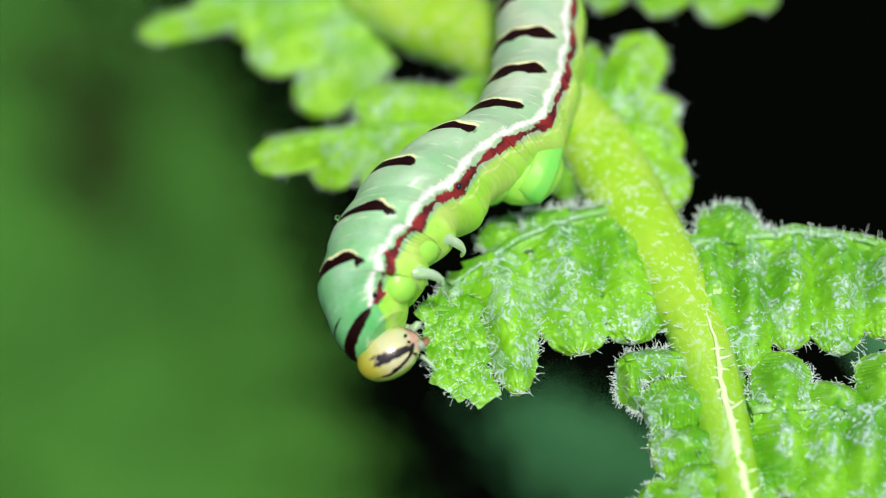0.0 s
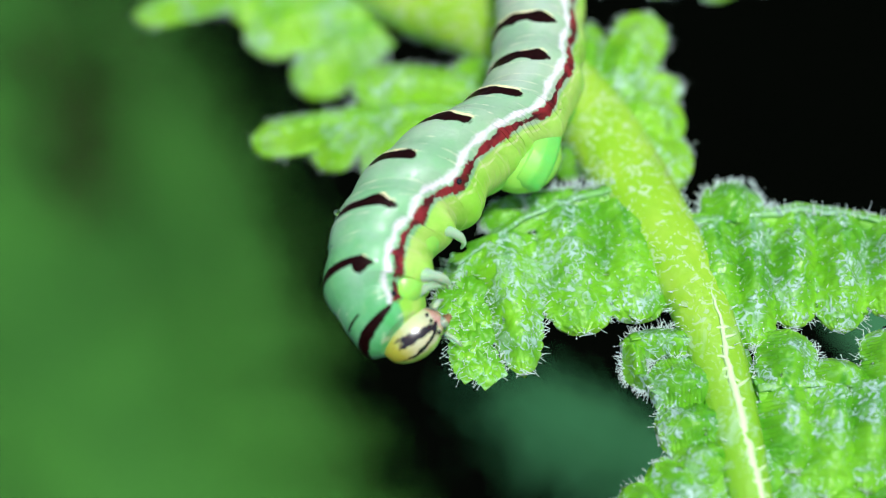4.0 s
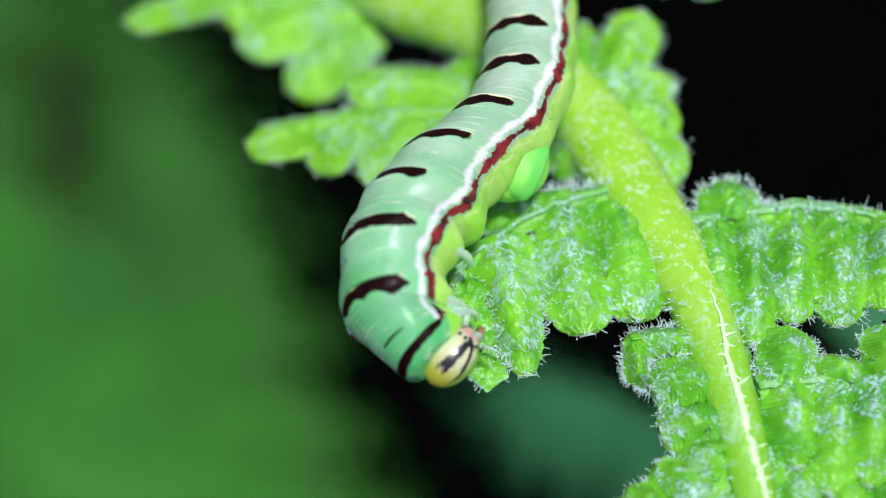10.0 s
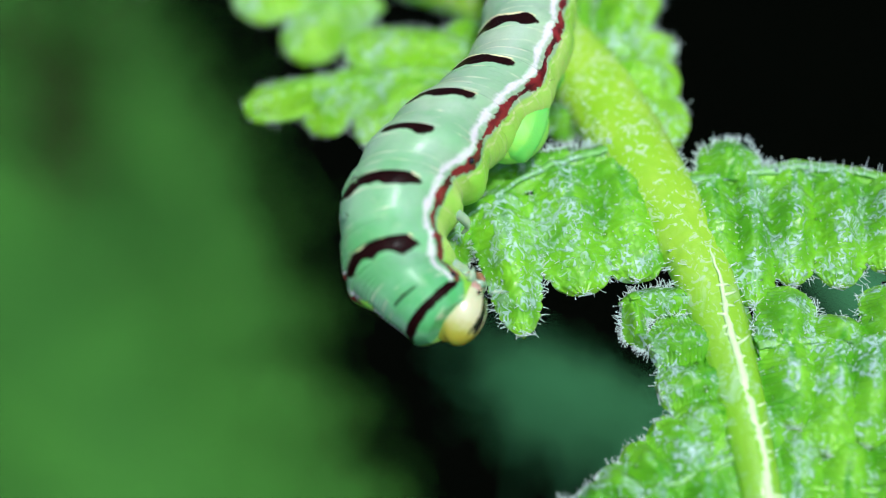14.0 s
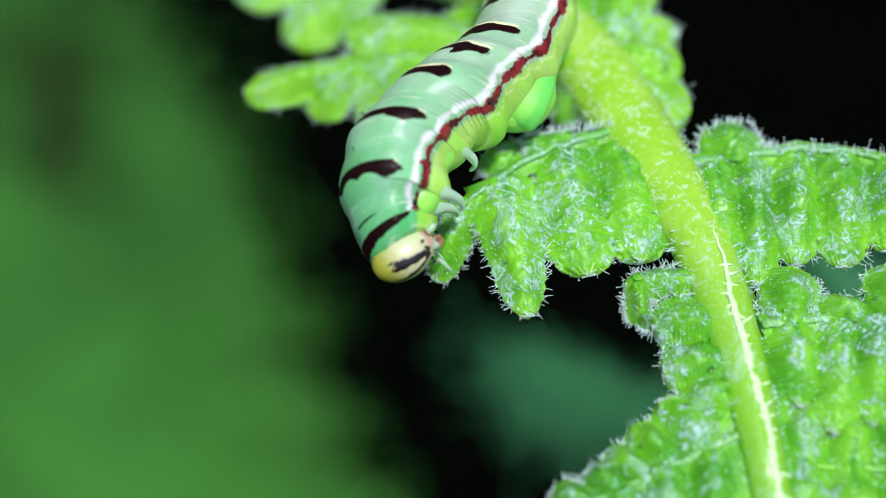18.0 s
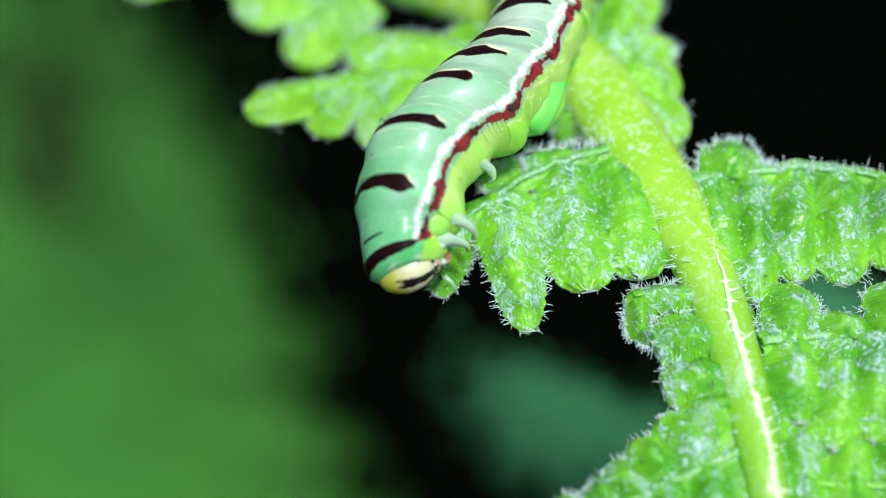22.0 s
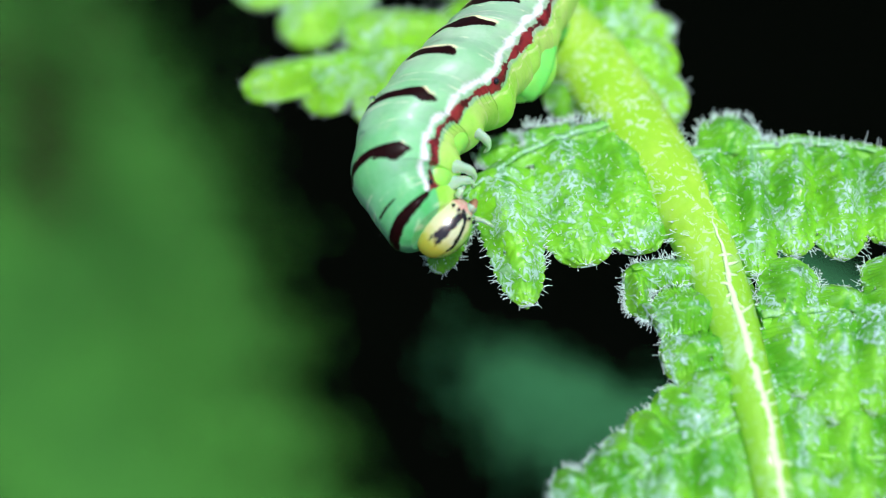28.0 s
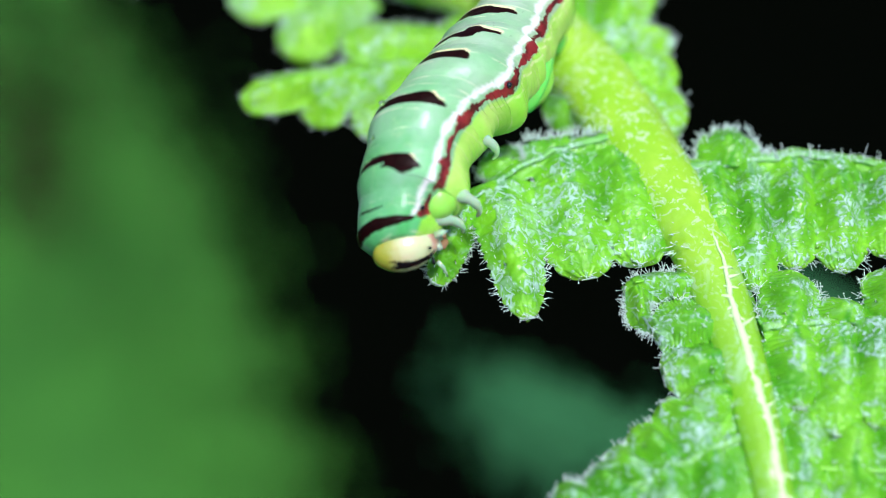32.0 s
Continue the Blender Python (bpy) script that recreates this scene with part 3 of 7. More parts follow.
def pinna(name, rib, lobes, material, h=0.0, radius=0.2, hair=0.95, rib_material=None, label="", more_wing=1.5, lift=0.2, fringe=(), **more):
    """A pinna: its midrib (a part of the frond), and on it its pinnules and its hairs."""
    path = spline([(*p, h + lift) for p in rib], 28)
    if lift > 0.3:
        path += np.array([(0.0, 0.16 * noise.noise((i * 0.55, 4.1, h)), 0.12 * noise.noise((i * 0.45, 7.7, h)) - 0.05) for i in range(28)])
    v, f = tube(path * MM, np.linspace(radius, radius * 0.35, 28) * MM, 10, 0.55, 0.25, 8)
    stalk = part(name, mesh_of("pinna_midrib", v, f, rib_material or material), frond, label)
    wing_v, wing_f = wing(path, more_wing)
    part("wing", mesh_of("wing", wing_v, wing_f, material), stalk, "narrow blade along the midrib")
    roots, ways, lens = [], [], []
    for base, tip, width, *extra in lobes:
        opts = dict(more, **(extra[0] if extra else {}))
        seed = next(SEEDS)
        opts.setdefault("h0", h)
        opts.setdefault("h1", h)
        sheet, r, w, ln = lobe(base, tip, width, seed=seed, **opts)
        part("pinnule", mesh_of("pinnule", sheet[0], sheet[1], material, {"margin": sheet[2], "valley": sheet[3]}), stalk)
        roots += r
        ways += w
        lens += ln
    # rows of longer hairs along an upper edge
    rng = np.random.default_rng(91)
    for start, end, count, longest in fringe:
        for q in range(count):
            roots.append(np.array(start) + (np.array(end) - np.array(start)) * rng.random() + rng.normal(0, 0.05, 3))
            ways.append(np.array((rng.normal(0, 0.35), 1.0, rng.uniform(0.2, 0.9))))
            lens.append(rng.uniform(0.45, 1.0) * longest)
    if hair > 0:
        rng = np.random.default_rng(len(roots) + 7)
        beads = []
        for q in rng.choice(len(roots), min(len(roots), int(0.05 * len(roots))), replace=False):
            r = rng.uniform(0.03, 0.13) * rng.uniform(0.6, 1.3)
            beads.append(ball(roots[q] + np.array((0, 0, r * 0.2)), r, 6, 9, (1.0, 1.0, 0.7)))
        v, f = join(beads)
        part("dew", mesh_of("dew", v * MM, f, WATER), stalk, "clear dew beads", "stuff")
        pick = np.random.default_rng(len(roots)).random(len(roots)) < hair
        part("hairs", hair_mesh("hairs", [r for r, q in zip(roots, pick) if q], [w for w, q in zip(ways, pick) if q], [x for x, q in zip(lens, pick) if q], 0.022, HAIR, 3, 0.2), stalk, "fine glassy gland-tipped hairs", "stuff")
    return stalk


# main stem, thick and pale yellow-green, running to the ground far behind
stem_path = [(13.64, -16.25, 0.0, 0.8), (13.55, -14.12, 0.0, 0.85), (13.39, -11.39, 0.0, 0.95), (12.91, -7.99, 0.0, 1.1), (12.11, -3.37, -0.1, 1.35), (11.13, -0.48, -0.2, 1.6), (9.67, 2.70, -0.4, 1.8), (8.18, 6.55, -0.8, 1.9), (6.28, 9.85, -1.4, 2.0), (3.5, 14.3, -2.6, 2.2), (-1.0, 18.2, -4.5, 2.5), (-7.0, 24.3, -6.5, 2.6), (-22.0, 48.0, -10.0, 2.7), (-60.0, 120.0, -26.0, 2.8), (-110.0, 260.0, -110.0, 3.0), (-130.0, 420.0, -260.0, 3.4), (-132.0, 470.0, -415.0, 3.6)]
_p = spline(stem_path, 150)
v, f = tube(_p[:, :3] * MM, _p[:, 3] * MM, 18, 0.75, 0.035, 2)
stem = part("rachis", mesh_of("rachis", v, f, STEM, {"winged": np.clip((-0.002 - np.array(v)[:, 1]) / 0.006, 0, 1)}), frond, "thick pale yellow-green stem with short hairs")
_rng = np.random.default_rng(5)
_roots, _ways, _lens = [], [], []
for i in range(3400):
    j = _rng.uniform(1, 34)
    a = _rng.choice((0.0, math.pi)) + _rng.normal(0, 0.42)
    c0, c1 = _p[int(j)], _p[int(j) + 1]
    c = c0 + (c1 - c0) * (j % 1)
    if c[1] < -4.5 and i % 6:
        continue
    d = (c1 - c0)[:3] / np.linalg.norm((c1 - c0)[:3])
    sd = np.cross(d, (0, 0, 1.0))
    o = sd * math.cos(a) + np.array((0, 0, 0.85)) * math.sin(a)
    _roots.append(c[:3] + o * c[3] * 0.98)
    _ways.append(o + _rng.normal(0, 0.25, 3))
    _lens.append(_rng.uniform(0.14, 0.44))
part("hairs", hair_mesh("hairs", _roots, _ways, _lens, 0.025, HAIR, 4, 0.3), stem, "short glassy hairs", "stuff")
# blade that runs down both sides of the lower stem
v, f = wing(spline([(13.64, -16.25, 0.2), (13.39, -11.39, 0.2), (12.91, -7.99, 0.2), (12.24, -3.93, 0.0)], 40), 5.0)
part("wing", mesh_of("wing", v, f, LEAF_GLINTS), frond, "narrow blade along the stem")
# the pale groove of the midrib on the lower stem
_q = spline([(13.80, -16.25, 0.52), (13.75, -14.36, 0.56), (13.62, -11.77, 0.62), (13.24, -9.06, 0.72), (12.78, -6.35, 0.86), (12.58, -4.09, 0.93), (12.35, -2.93, 0.93), (12.21, -2.34, 0.86)], 90)
_w = np.array([0.21 * (1 + 0.3 * noise.noise((i * 0.35, 0.2, 0))) for i in range(90)]) * np.r_[np.ones(50), np.linspace(1, 0.2, 40)]
_q[:, 0] += np.array([0.09 * noise.noise((i * 0.3, 1.7, 0)) + 0.05 * noise.noise((i * 0.9, 3.1, 0)) for i in range(90)])
v, f = tube(_q * MM, _w * MM, 8, 0.5, 0.22, 3)
midrib = part("midrib", mesh_of("midrib", v, f, RIB), frond, "cream-white midrib line")
for i in range(4, 78, 3):
    for sg in (-1, 1):
        if _rng.random() < 0.7:
            c, ln = _q[i], _rng.uniform(0.35, 0.8)
            way = np.array((sg * _rng.uniform(0.7, 1.0), _rng.uniform(-0.2, 0.9), -0.12))
            bend = np.array((0, _rng.uniform(-0.25, 0.25), -0.1))
            v, f = tube([(c + way * ln * q + bend * q * q) * MM for q in (0.0, 0.3, 0.65, 1.0)], np.array((0.11, 0.085, 0.07, 0.03)) * MM, 6, 0.7, 0.2, i)
            part("veinlet", mesh_of("veinlet", v, f, RIB), midrib)

pinna("pinna", [(8.57, 3.17), (5.84, 2.34), (3.93, 1.43), (2.32, 0.23), (0.78, -1.13)], [
    ((8.53, 2.55), (9.11, -3.50), 3.7),
    ((5.96, 2.09), (6.62, -4.17), 3.5),
    ((2.93, 0.58), (3.90, -6.19), 2.0, dict(flare=1.1)),
    ((1.39, -0.45), (-0.11, -3.81), 1.45, dict(h0=-0.2, h1=-1.3, flare=0.5)),
    ((7.55, 2.45), (7.35, 3.15), 2.5, dict(teeth=5, h0=-0.05, h1=0.4, dome=0.25, square=0.9)),
    ((5.55, 1.85), (5.30, 3.02), 2.7, dict(teeth=5, h0=-0.1, h1=0.35, dome=0.25, square=0.88)),
    ((3.9, 1.2), (2.5, 2.75), 2.5, dict(h0=-0.15, h1=-0.6, dome=0.3)),
], LEAF, label="pinna with its tip eaten away", radius=0.2, lift=0.36, rib_material=RIB_MILKY, fringe=[((4.1, 2.85, 0.25), (8.3, 3.2, 0.55), 130, 0.48)])
pinna("pinna", [(11.77, 1.31), (15.15, 1.82), (17.84, 2.02), (20.90, 1.49), (25.74, 0.21)], [
    ((12.91, 1.31), (12.89, -4.02), 2.8),
    ((14.59, 1.60), (14.25, -4.80), 2.2),
    ((16.69, 1.81), (16.04, -3.69), 2.5),
    ((18.93, 1.80), (18.16, -3.87), 2.6),
    ((21.07, 1.43), (20.39, -3.11), 2.4),
    ((23.25, 0.97), (22.49, -3.54), 2.7),
    ((13.72, 1.35), (14.05, 3.75), 3.0, dict(square=0.35, teeth=9)),
    ((17.28, 1.75), (17.38, 2.15), 3.4, dict(teeth=4, dome=0.3)),
    ((20.18, 1.55), (20.28, 2.05), 3.4, dict(teeth=4, dome=0.3)),
], LEAF, radius=0.22, lift=0.31, rib_material=RIB_MILKY, fringe=[((12.6, 2.7, 0.1), (13.2, 3.4, 0.2), 16, 0.4), ((13.2, 3.45, 0.2), (14.8, 3.45, 0.2), 34, 0.45), ((14.8, 3.4, 0.2), (15.3, 2.6, 0.1), 16, 0.4), ((15.6, 1.95, 0.3), (22.5, 1.3, 0.3), 34, 0.7)])
pinna("pinna", [(8.3, 6.7), (7.2, 6.2), (6.2, 5.7)], [
    ((8.0, 6.6), (5.5, 5.5), 2.3, dict(h0=-1.0, h1=-1.5)),
], LEAF, h=-1.0, hair=0.6, radius=0.15, label="short pinna half hidden behind the stem")
pinna("pinna", [(11.22, -4.76), (9.85, -4.48), (8.69, -4.67)], [
    ((11.4, -4.55), (8.35, -4.75), 1.5, dict(dome=0.7, droop=0.7)),
    ((8.75, -4.9), (8.95, -6.55), 1.1, dict(h0=-0.1, h1=-0.4, teeth=6)),
    ((8.8, -6.35), (9.75, -6.75), 0.6, dict(h0=-0.4, h1=-0.3, teeth=4)),
], LEAF, radius=0.2, label="small curled pinna")
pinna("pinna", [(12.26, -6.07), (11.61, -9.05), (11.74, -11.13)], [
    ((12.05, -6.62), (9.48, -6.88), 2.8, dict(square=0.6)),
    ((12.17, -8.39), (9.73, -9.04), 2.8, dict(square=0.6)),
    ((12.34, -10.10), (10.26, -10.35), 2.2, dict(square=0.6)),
], LEAF_GLINTS, hair=0.7, radius=0.15)
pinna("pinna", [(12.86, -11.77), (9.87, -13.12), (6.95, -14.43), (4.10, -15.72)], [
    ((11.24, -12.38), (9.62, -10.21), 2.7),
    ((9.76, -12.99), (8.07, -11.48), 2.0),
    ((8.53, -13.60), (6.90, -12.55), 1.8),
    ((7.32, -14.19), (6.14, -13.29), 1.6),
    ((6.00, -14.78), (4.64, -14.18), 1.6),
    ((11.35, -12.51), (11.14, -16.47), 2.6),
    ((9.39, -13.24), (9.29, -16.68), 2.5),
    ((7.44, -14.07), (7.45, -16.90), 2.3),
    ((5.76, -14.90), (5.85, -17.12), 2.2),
], LEAF_GLINTS, hair=0.75, h=-0.2, radius=0.2, lift=0.31, rib_material=RIB_SOFT)
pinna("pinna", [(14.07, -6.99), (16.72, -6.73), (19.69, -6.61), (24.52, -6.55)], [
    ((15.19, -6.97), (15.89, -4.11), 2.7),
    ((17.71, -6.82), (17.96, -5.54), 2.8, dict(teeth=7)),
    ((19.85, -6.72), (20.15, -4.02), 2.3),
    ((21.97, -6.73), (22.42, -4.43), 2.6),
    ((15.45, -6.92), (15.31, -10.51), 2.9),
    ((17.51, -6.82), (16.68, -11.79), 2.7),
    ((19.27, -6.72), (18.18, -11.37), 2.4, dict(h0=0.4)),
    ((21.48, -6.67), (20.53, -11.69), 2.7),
], LEAF_GLINTS, hair=0.75, h=0.1, radius=0.2, lift=0.31, rib_material=RIB_SOFT)
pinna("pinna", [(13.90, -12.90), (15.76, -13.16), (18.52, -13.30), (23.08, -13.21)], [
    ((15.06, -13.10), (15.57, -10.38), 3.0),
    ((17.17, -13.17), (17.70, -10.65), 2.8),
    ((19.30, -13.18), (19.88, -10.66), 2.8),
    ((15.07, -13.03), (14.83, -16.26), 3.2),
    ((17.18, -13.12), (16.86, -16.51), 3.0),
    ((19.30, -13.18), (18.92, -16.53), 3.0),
], LEAF_GLINTS, hair=0.75, h=-0.5)
pinna("pinna", [(8.22, 6.95), (9.08, 9.49), (10.34, 13.02)], [
    ((8.48, 6.61), (12.03, 4.64), 3.6),
    ((8.29, 8.12), (12.01, 7.60), 3.6),
    ((8.70, 10.18), (12.11, 9.75), 2.0),
    ((8.65, 9.32), (10.75, 14.56), 2.9),
    ((7.20, 8.98), (7.64, 14.69), 2.0, dict(h1=-2.0)),
], LEAF_FAR, h=-0.9, hair=0.5)
pinna("pinna", [(2.89, 11.19), (-0.67, 9.60), (-5.34, 8.68), (-9.38, 7.86)], [
    ((2.4, 10.4), (-4.9, 11.5), 3.0, dict(h1=-3.0)),
    ((3.4, 11.7), (0.5, 12.5), 1.9, dict(h1=-3.0)),
    ((2.27, 9.2), (-6.1, 8.7), 2.7, dict(square=0.7, h1=-3.0)),
    ((-3.59, 8.74), (-9.87, 7.87), 2.4, dict(square=0.7, h0=-2.6, h1=-3.2)),
    ((-4.18, 8.92), (-6.41, 6.53), 2.6, dict(h0=-2.6, h1=-3.2)),
    ((-0.08, 9.42), (-3.65, 5.41), 3.2, dict(h1=-2.8)),
], LEAF_FAR, h=-2.6, hair=0.5)
pinna("pinna", [(-2.08, 20.20), (-5.98, 19.39), (-11.24, 19.83), (-17.36, 18.83)], [
    ((-4.66, 18.77), (-11.40, 16.59), 3.8),
    ((-3.97, 17.36), (-8.10, 13.09), 3.6),
    ((-6.03, 20.63), (-12.45, 18.61), 3.8),
    ((-11.57, 19.83), (-18.00, 18.15), 2.2),
    ((-8.73, 21.91), (-14.88, 20.26), 3.4),
], LEAF_FAR, h=-6.0, hair=0.4)
pinna("pinna", [(6.79, 20.01), (11.18, 19.69), (18.32, 19.23)], [
    ((8.36, 19.64), (9.57, 18.47), 2.6),
    ((11.49, 19.70), (12.66, 18.06), 3.0),
    ((14.61, 19.56), (15.71, 17.61), 3.0),
    ((16.47, 19.40), (18.28, 18.84), 2.2),
], LEAF_FAR, h=-3.0, hair=0.4)

# bits of the pinnule that is eaten
BITS = []
for i in range(13):
    (verts, faces, rim, dip), roots, ways, lens = lobe((0, -0.78), (0.1, 0.85), 1.5, dome=0.12, droop=0.08, teeth=5, seed=400 + i, thick=0.08, square=0.45)
    bit = part("pinnule_bit", mesh_of("pinnule_bit", verts, faces, LEAF_BIT, {"margin": 0 * rim, "valley": 0 * dip}), frond, "bit of leaf blade being eaten")
    part("hairs", hair_mesh("hairs", roots[::6], ways[::6], lens[::6], 0.02, HAIR, 3, 0.6), bit, "fine glassy hairs", "stuff")
    BITS.append(bit)

# ---- the caterpillar: head and rigid segments that ride over one another ----
caterpillar = tagged(new("caterpillar"), "mint green caterpillar with black bars and red side stripe, feeding", "caterpillar")
caterpillar.matrix_basis = pose(0.00000, 0.00120, 0.29857, 12.268, -0.342, -0.074)
SEGMENTS, LEG_BEARERS = {}, {}


def lerp_list(values, at):
    return float(np.interp(at, range(len(values)), values))


ORDER = ["T1", "T2", "T3", "A1", "A2", "A3", "A4", "A5", "A6", "A7", "A8", "A9", "A10"]
RADII = [1.79, 2.23, 2.39, 2.52, 2.52, 2.41, 2.28, 2.25, 2.23, 2.20, 2.12, 1.86, 1.54]
BELLY = [0.08, 0.17, 0.22, 0.19, 0.10, 0.06, 0.03, 0.02, 0.02, 0.02, 0.02, 0.02, 0.02]
FORE = [1.0, 0.75, 0.55, 0.3, 0.1, 0, 0, 0, 0, 0, 0, 0, 0]
NECK = -0.3  # where the collar stands, in segments ahead of the prothorax
LEAN = [(0.0, 0.0, 0.0, 0.0), (-0.17, 0.41, -0.34, 0.08), (-0.21, 0.18, -0.64, -0.13), (-0.41, 0.09, -0.41, -0.01), (-0.57, -0.11, -0.69, -0.22), (-0.65, -0.22, -0.32, -0.05), (-0.38, -0.21, -0.06, -0.07), (-0.01, -0.07, 0.06, 0.01), (0.05, -0.02, 0.10, 0.00), (-0.02, -0.01, 0.02, 0.01), (-0.01, -0.00, 0.01, 0.00), (-0.01, 0.01, 0.01, -0.01), (-0.00, -0.00, -0.00, -0.00)]
LONG = 2.75  # millimetres from one segment's middle to the next


def girth(at):
    """Radius along the body, slightly drawn in between segments; at counts segments from the head."""
    f = at % 1.0
    i = min(max(int(math.floor(at)), 0), len(RADII) - 1)
    j = min(i + 1, len(RADII) - 1)
    w = f * f * (3 - 2 * f)
    return (RADII[i] * (1 - w) + RADII[j] * w) * (1 - 0.05 * math.sin(math.pi * f) ** 4)


def band_mesh(name, at, z0, z1, lean0, lean1, bar=None, narrow=0.0, plain_edge=False, soft_lobe=False):
    """A rigid band of the body about its own z axis (towards the tail), y to the back. Millimetres."""
    ns, nt = max(4, int((z1 - z0) / 0.075)), 80
    zs = np.linspace(z0, z1, ns + 1)
    z = zs[:, None]
    phi = np.linspace(-math.pi, math.pi, nt, endpoint=False)[None, :]
    run = at + z / LONG
    r = np.array([girth(max(0.0, q)) for q in run[:, 0]])[:, None] + 0 * phi
    near = np.minimum(z - z0, z1 - z)
    if plain_edge:
        r = r * (1.014 - 0.0006 * np.clip(1 - near / 0.08, 0, 1) ** 2)
    elif bar:
        r = r * (1.004 - 0.015 * np.clip(1 - near / 0.35, 0, 1) ** 2)
    else:
        r = r * (1.0 - 0.006 * np.clip(1 - near / 0.26, 0, 1) ** 2)
    if narrow:
        r = r * (1 - narrow * np.clip(-z / 1.3, 0, 1) ** 1.5)
    side = np.abs(phi)
    full = np.array([lerp_list(BELLY, q) for q in run[:, 0]])[:, None]
    beat = np.cos(2 * math.pi * run)
    r = r * (1 + full * np.exp(-(((side - 2.05) / 0.40) ** 2)) * (0.72 + 0.28 * beat) - 0.03 * np.exp(-(((side - 1.38) / 0.16) ** 2)))
    under = np.clip((side - 1.45) / 0.5, 0, 1)
    under = under * under * (3 - 2 * under)
    if bar or soft_lobe:
        r = r * (1 - 0.08 * under * (np.abs(z - (z0 + z1) / 2) / ((z1 - z0) / 2)) ** 2.5)
    else:
        r = r * (1 - (0.045 if at < 1 else 0.09) * under)
    px, py, pz = -np.sin(phi) * r, np.cos(phi) * r, z + 0 * phi
    w = np.clip(z / 1.2 + 0.5, 0, 1)
    sx, sy = lean0[0] + (lean1[0] - lean0[0]) * w, lean0[1] + (lean1[1] - lean0[1]) * w
    deg = np.abs(np.degrees(phi) + 14) + 0 * z
    d_bar = np.full(deg.shape, -2.0)
    d_rim = np.full(deg.shape, -2.0)
    if bar:
        bl, bs, bz = bar
        centre = bz - (0.0 if plain_edge else 0.05) * girth(at) * (deg / 45) ** 2
        if plain_edge:
            bs = 75.0
        lump = 1.0 if plain_edge else 0.78 + 0.22 * np.cos(np.radians(deg) * 9 + at)
        if not plain_edge:
            bs = bs + (14 if at != 3 else 9)
        reach = np.where(phi < -0.244, np.abs(deg / bs) ** 3, (deg / bs) ** 4)
        d_bar = 1 - np.sqrt(((pz - centre) / (bl * lump)) ** 2 + reach)
        d_rim = 1 - np.sqrt(((pz - centre - 0.17) / (bl * lump)) ** 2 + reach / 0.9)
        if plain_edge:
            d_rim -= 3
    # a fine dark tick across the prothorax
    d_bar = np.maximum(d_bar, 1 - np.sqrt(((run - 0.12) * LONG / 0.075) ** 2 + ((deg - 6) / 18) ** 4))
    # the side stripe drops where the neck bends
    mid = np.interp(run, [-0.35, -0.2, 0.1, 0.5, 1.0, 1.5], [74, 79, 83, 82, 80, 82]) + 1.8 * beat
    white = 1 - np.abs(deg - mid + 13) / (6.0 + 1.2 * np.cos(run * 15)) + 0 * z
    red = 1 - np.abs(deg - mid) / (6.3 + 2.6 * beat + 1.2 * np.cos(run * 17))
    start = np.clip((run + 0.33) / 0.06, 0, 1)
    red, white = red - 1.6 * (1 - start), white - 1.6 * (1 - start)
    belly = (deg - mid - 8) / 7
    ridge = (1 - np.abs(deg - mid - 15 - 3.0 * np.sin(run * 12.6)) / 3.0) * np.clip((run - 2.2) / 0.5, 0, 1)
    fold = sum(np.exp(-((((run - q) % 1.0 - 0.5) * LONG - 0.10 * np.sin(phi * 2 + q * 9)) ** 2 / 0.0022)) for q in (0.0, 0.78, 0.30, 0.62))
    rest = np.stack([run * LONG + 0 * phi, -np.sin(phi) * 2.3 + 0 * z, np.cos(phi) * 2.3 + 0 * z], -1).reshape(-1, 3) * MM
    # each end turns in as a flat lip
    rows = list(range(ns + 1)) + [0, 0, ns, ns]
    shrink = np.array([1.0] * (ns + 1) + [1.0, 0.72, 1.0, 0.72])[:, None]
    verts = np.stack([px[rows] * shrink + (sx * pz)[rows], py[rows] * shrink + (sy * pz)[rows], pz[rows]], -1).reshape(-1, 3) * MM
    rest = rest.reshape(ns + 1, nt, 3)[rows].reshape(-1, 3)
    faces = [(i * nt + j, i * nt + (j + 1) % nt, (i + 1) * nt + (j + 1) % nt, (i + 1) * nt + j) for i in range(ns) for j in range(nt)]
    for a, b in ((ns + 2, ns + 1), (ns + 3, ns + 4)):
        faces += [(a * nt + j, a * nt + (j + 1) % nt, b * nt + (j + 1) % nt, b * nt + j) for j in range(nt)]
    if at in (NECK, len(ORDER) - 1):
        faces += [tuple(range((ns + 2) * nt, (ns + 3) * nt))[::-1], tuple(range((ns + 4) * nt, (ns + 5) * nt))]
    fore = np.array([lerp_list(FORE, q) for q in run[:, 0]])[:, None] + 0 * phi
    crease = 0.012 * np.cos(run * LONG * 9 + 1.8 * np.sin(phi * 2.3)) + 0.12 * np.exp(-((((run % 1.0) - 0.5) * LONG) ** 2 / 0.02)) * -1 + 0 * phi
    flat = {"bar": d_bar, "rim": d_rim, "white": white, "red": red, "belly": belly, "fold": fold + 0 * phi, "painted_sheen": np.clip(1 - np.abs(deg - 38) / 22, 0, 1), "crease": crease, "fore": fore, "ridge": ridge}
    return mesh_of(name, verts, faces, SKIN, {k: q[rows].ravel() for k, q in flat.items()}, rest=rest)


FOLDS = []


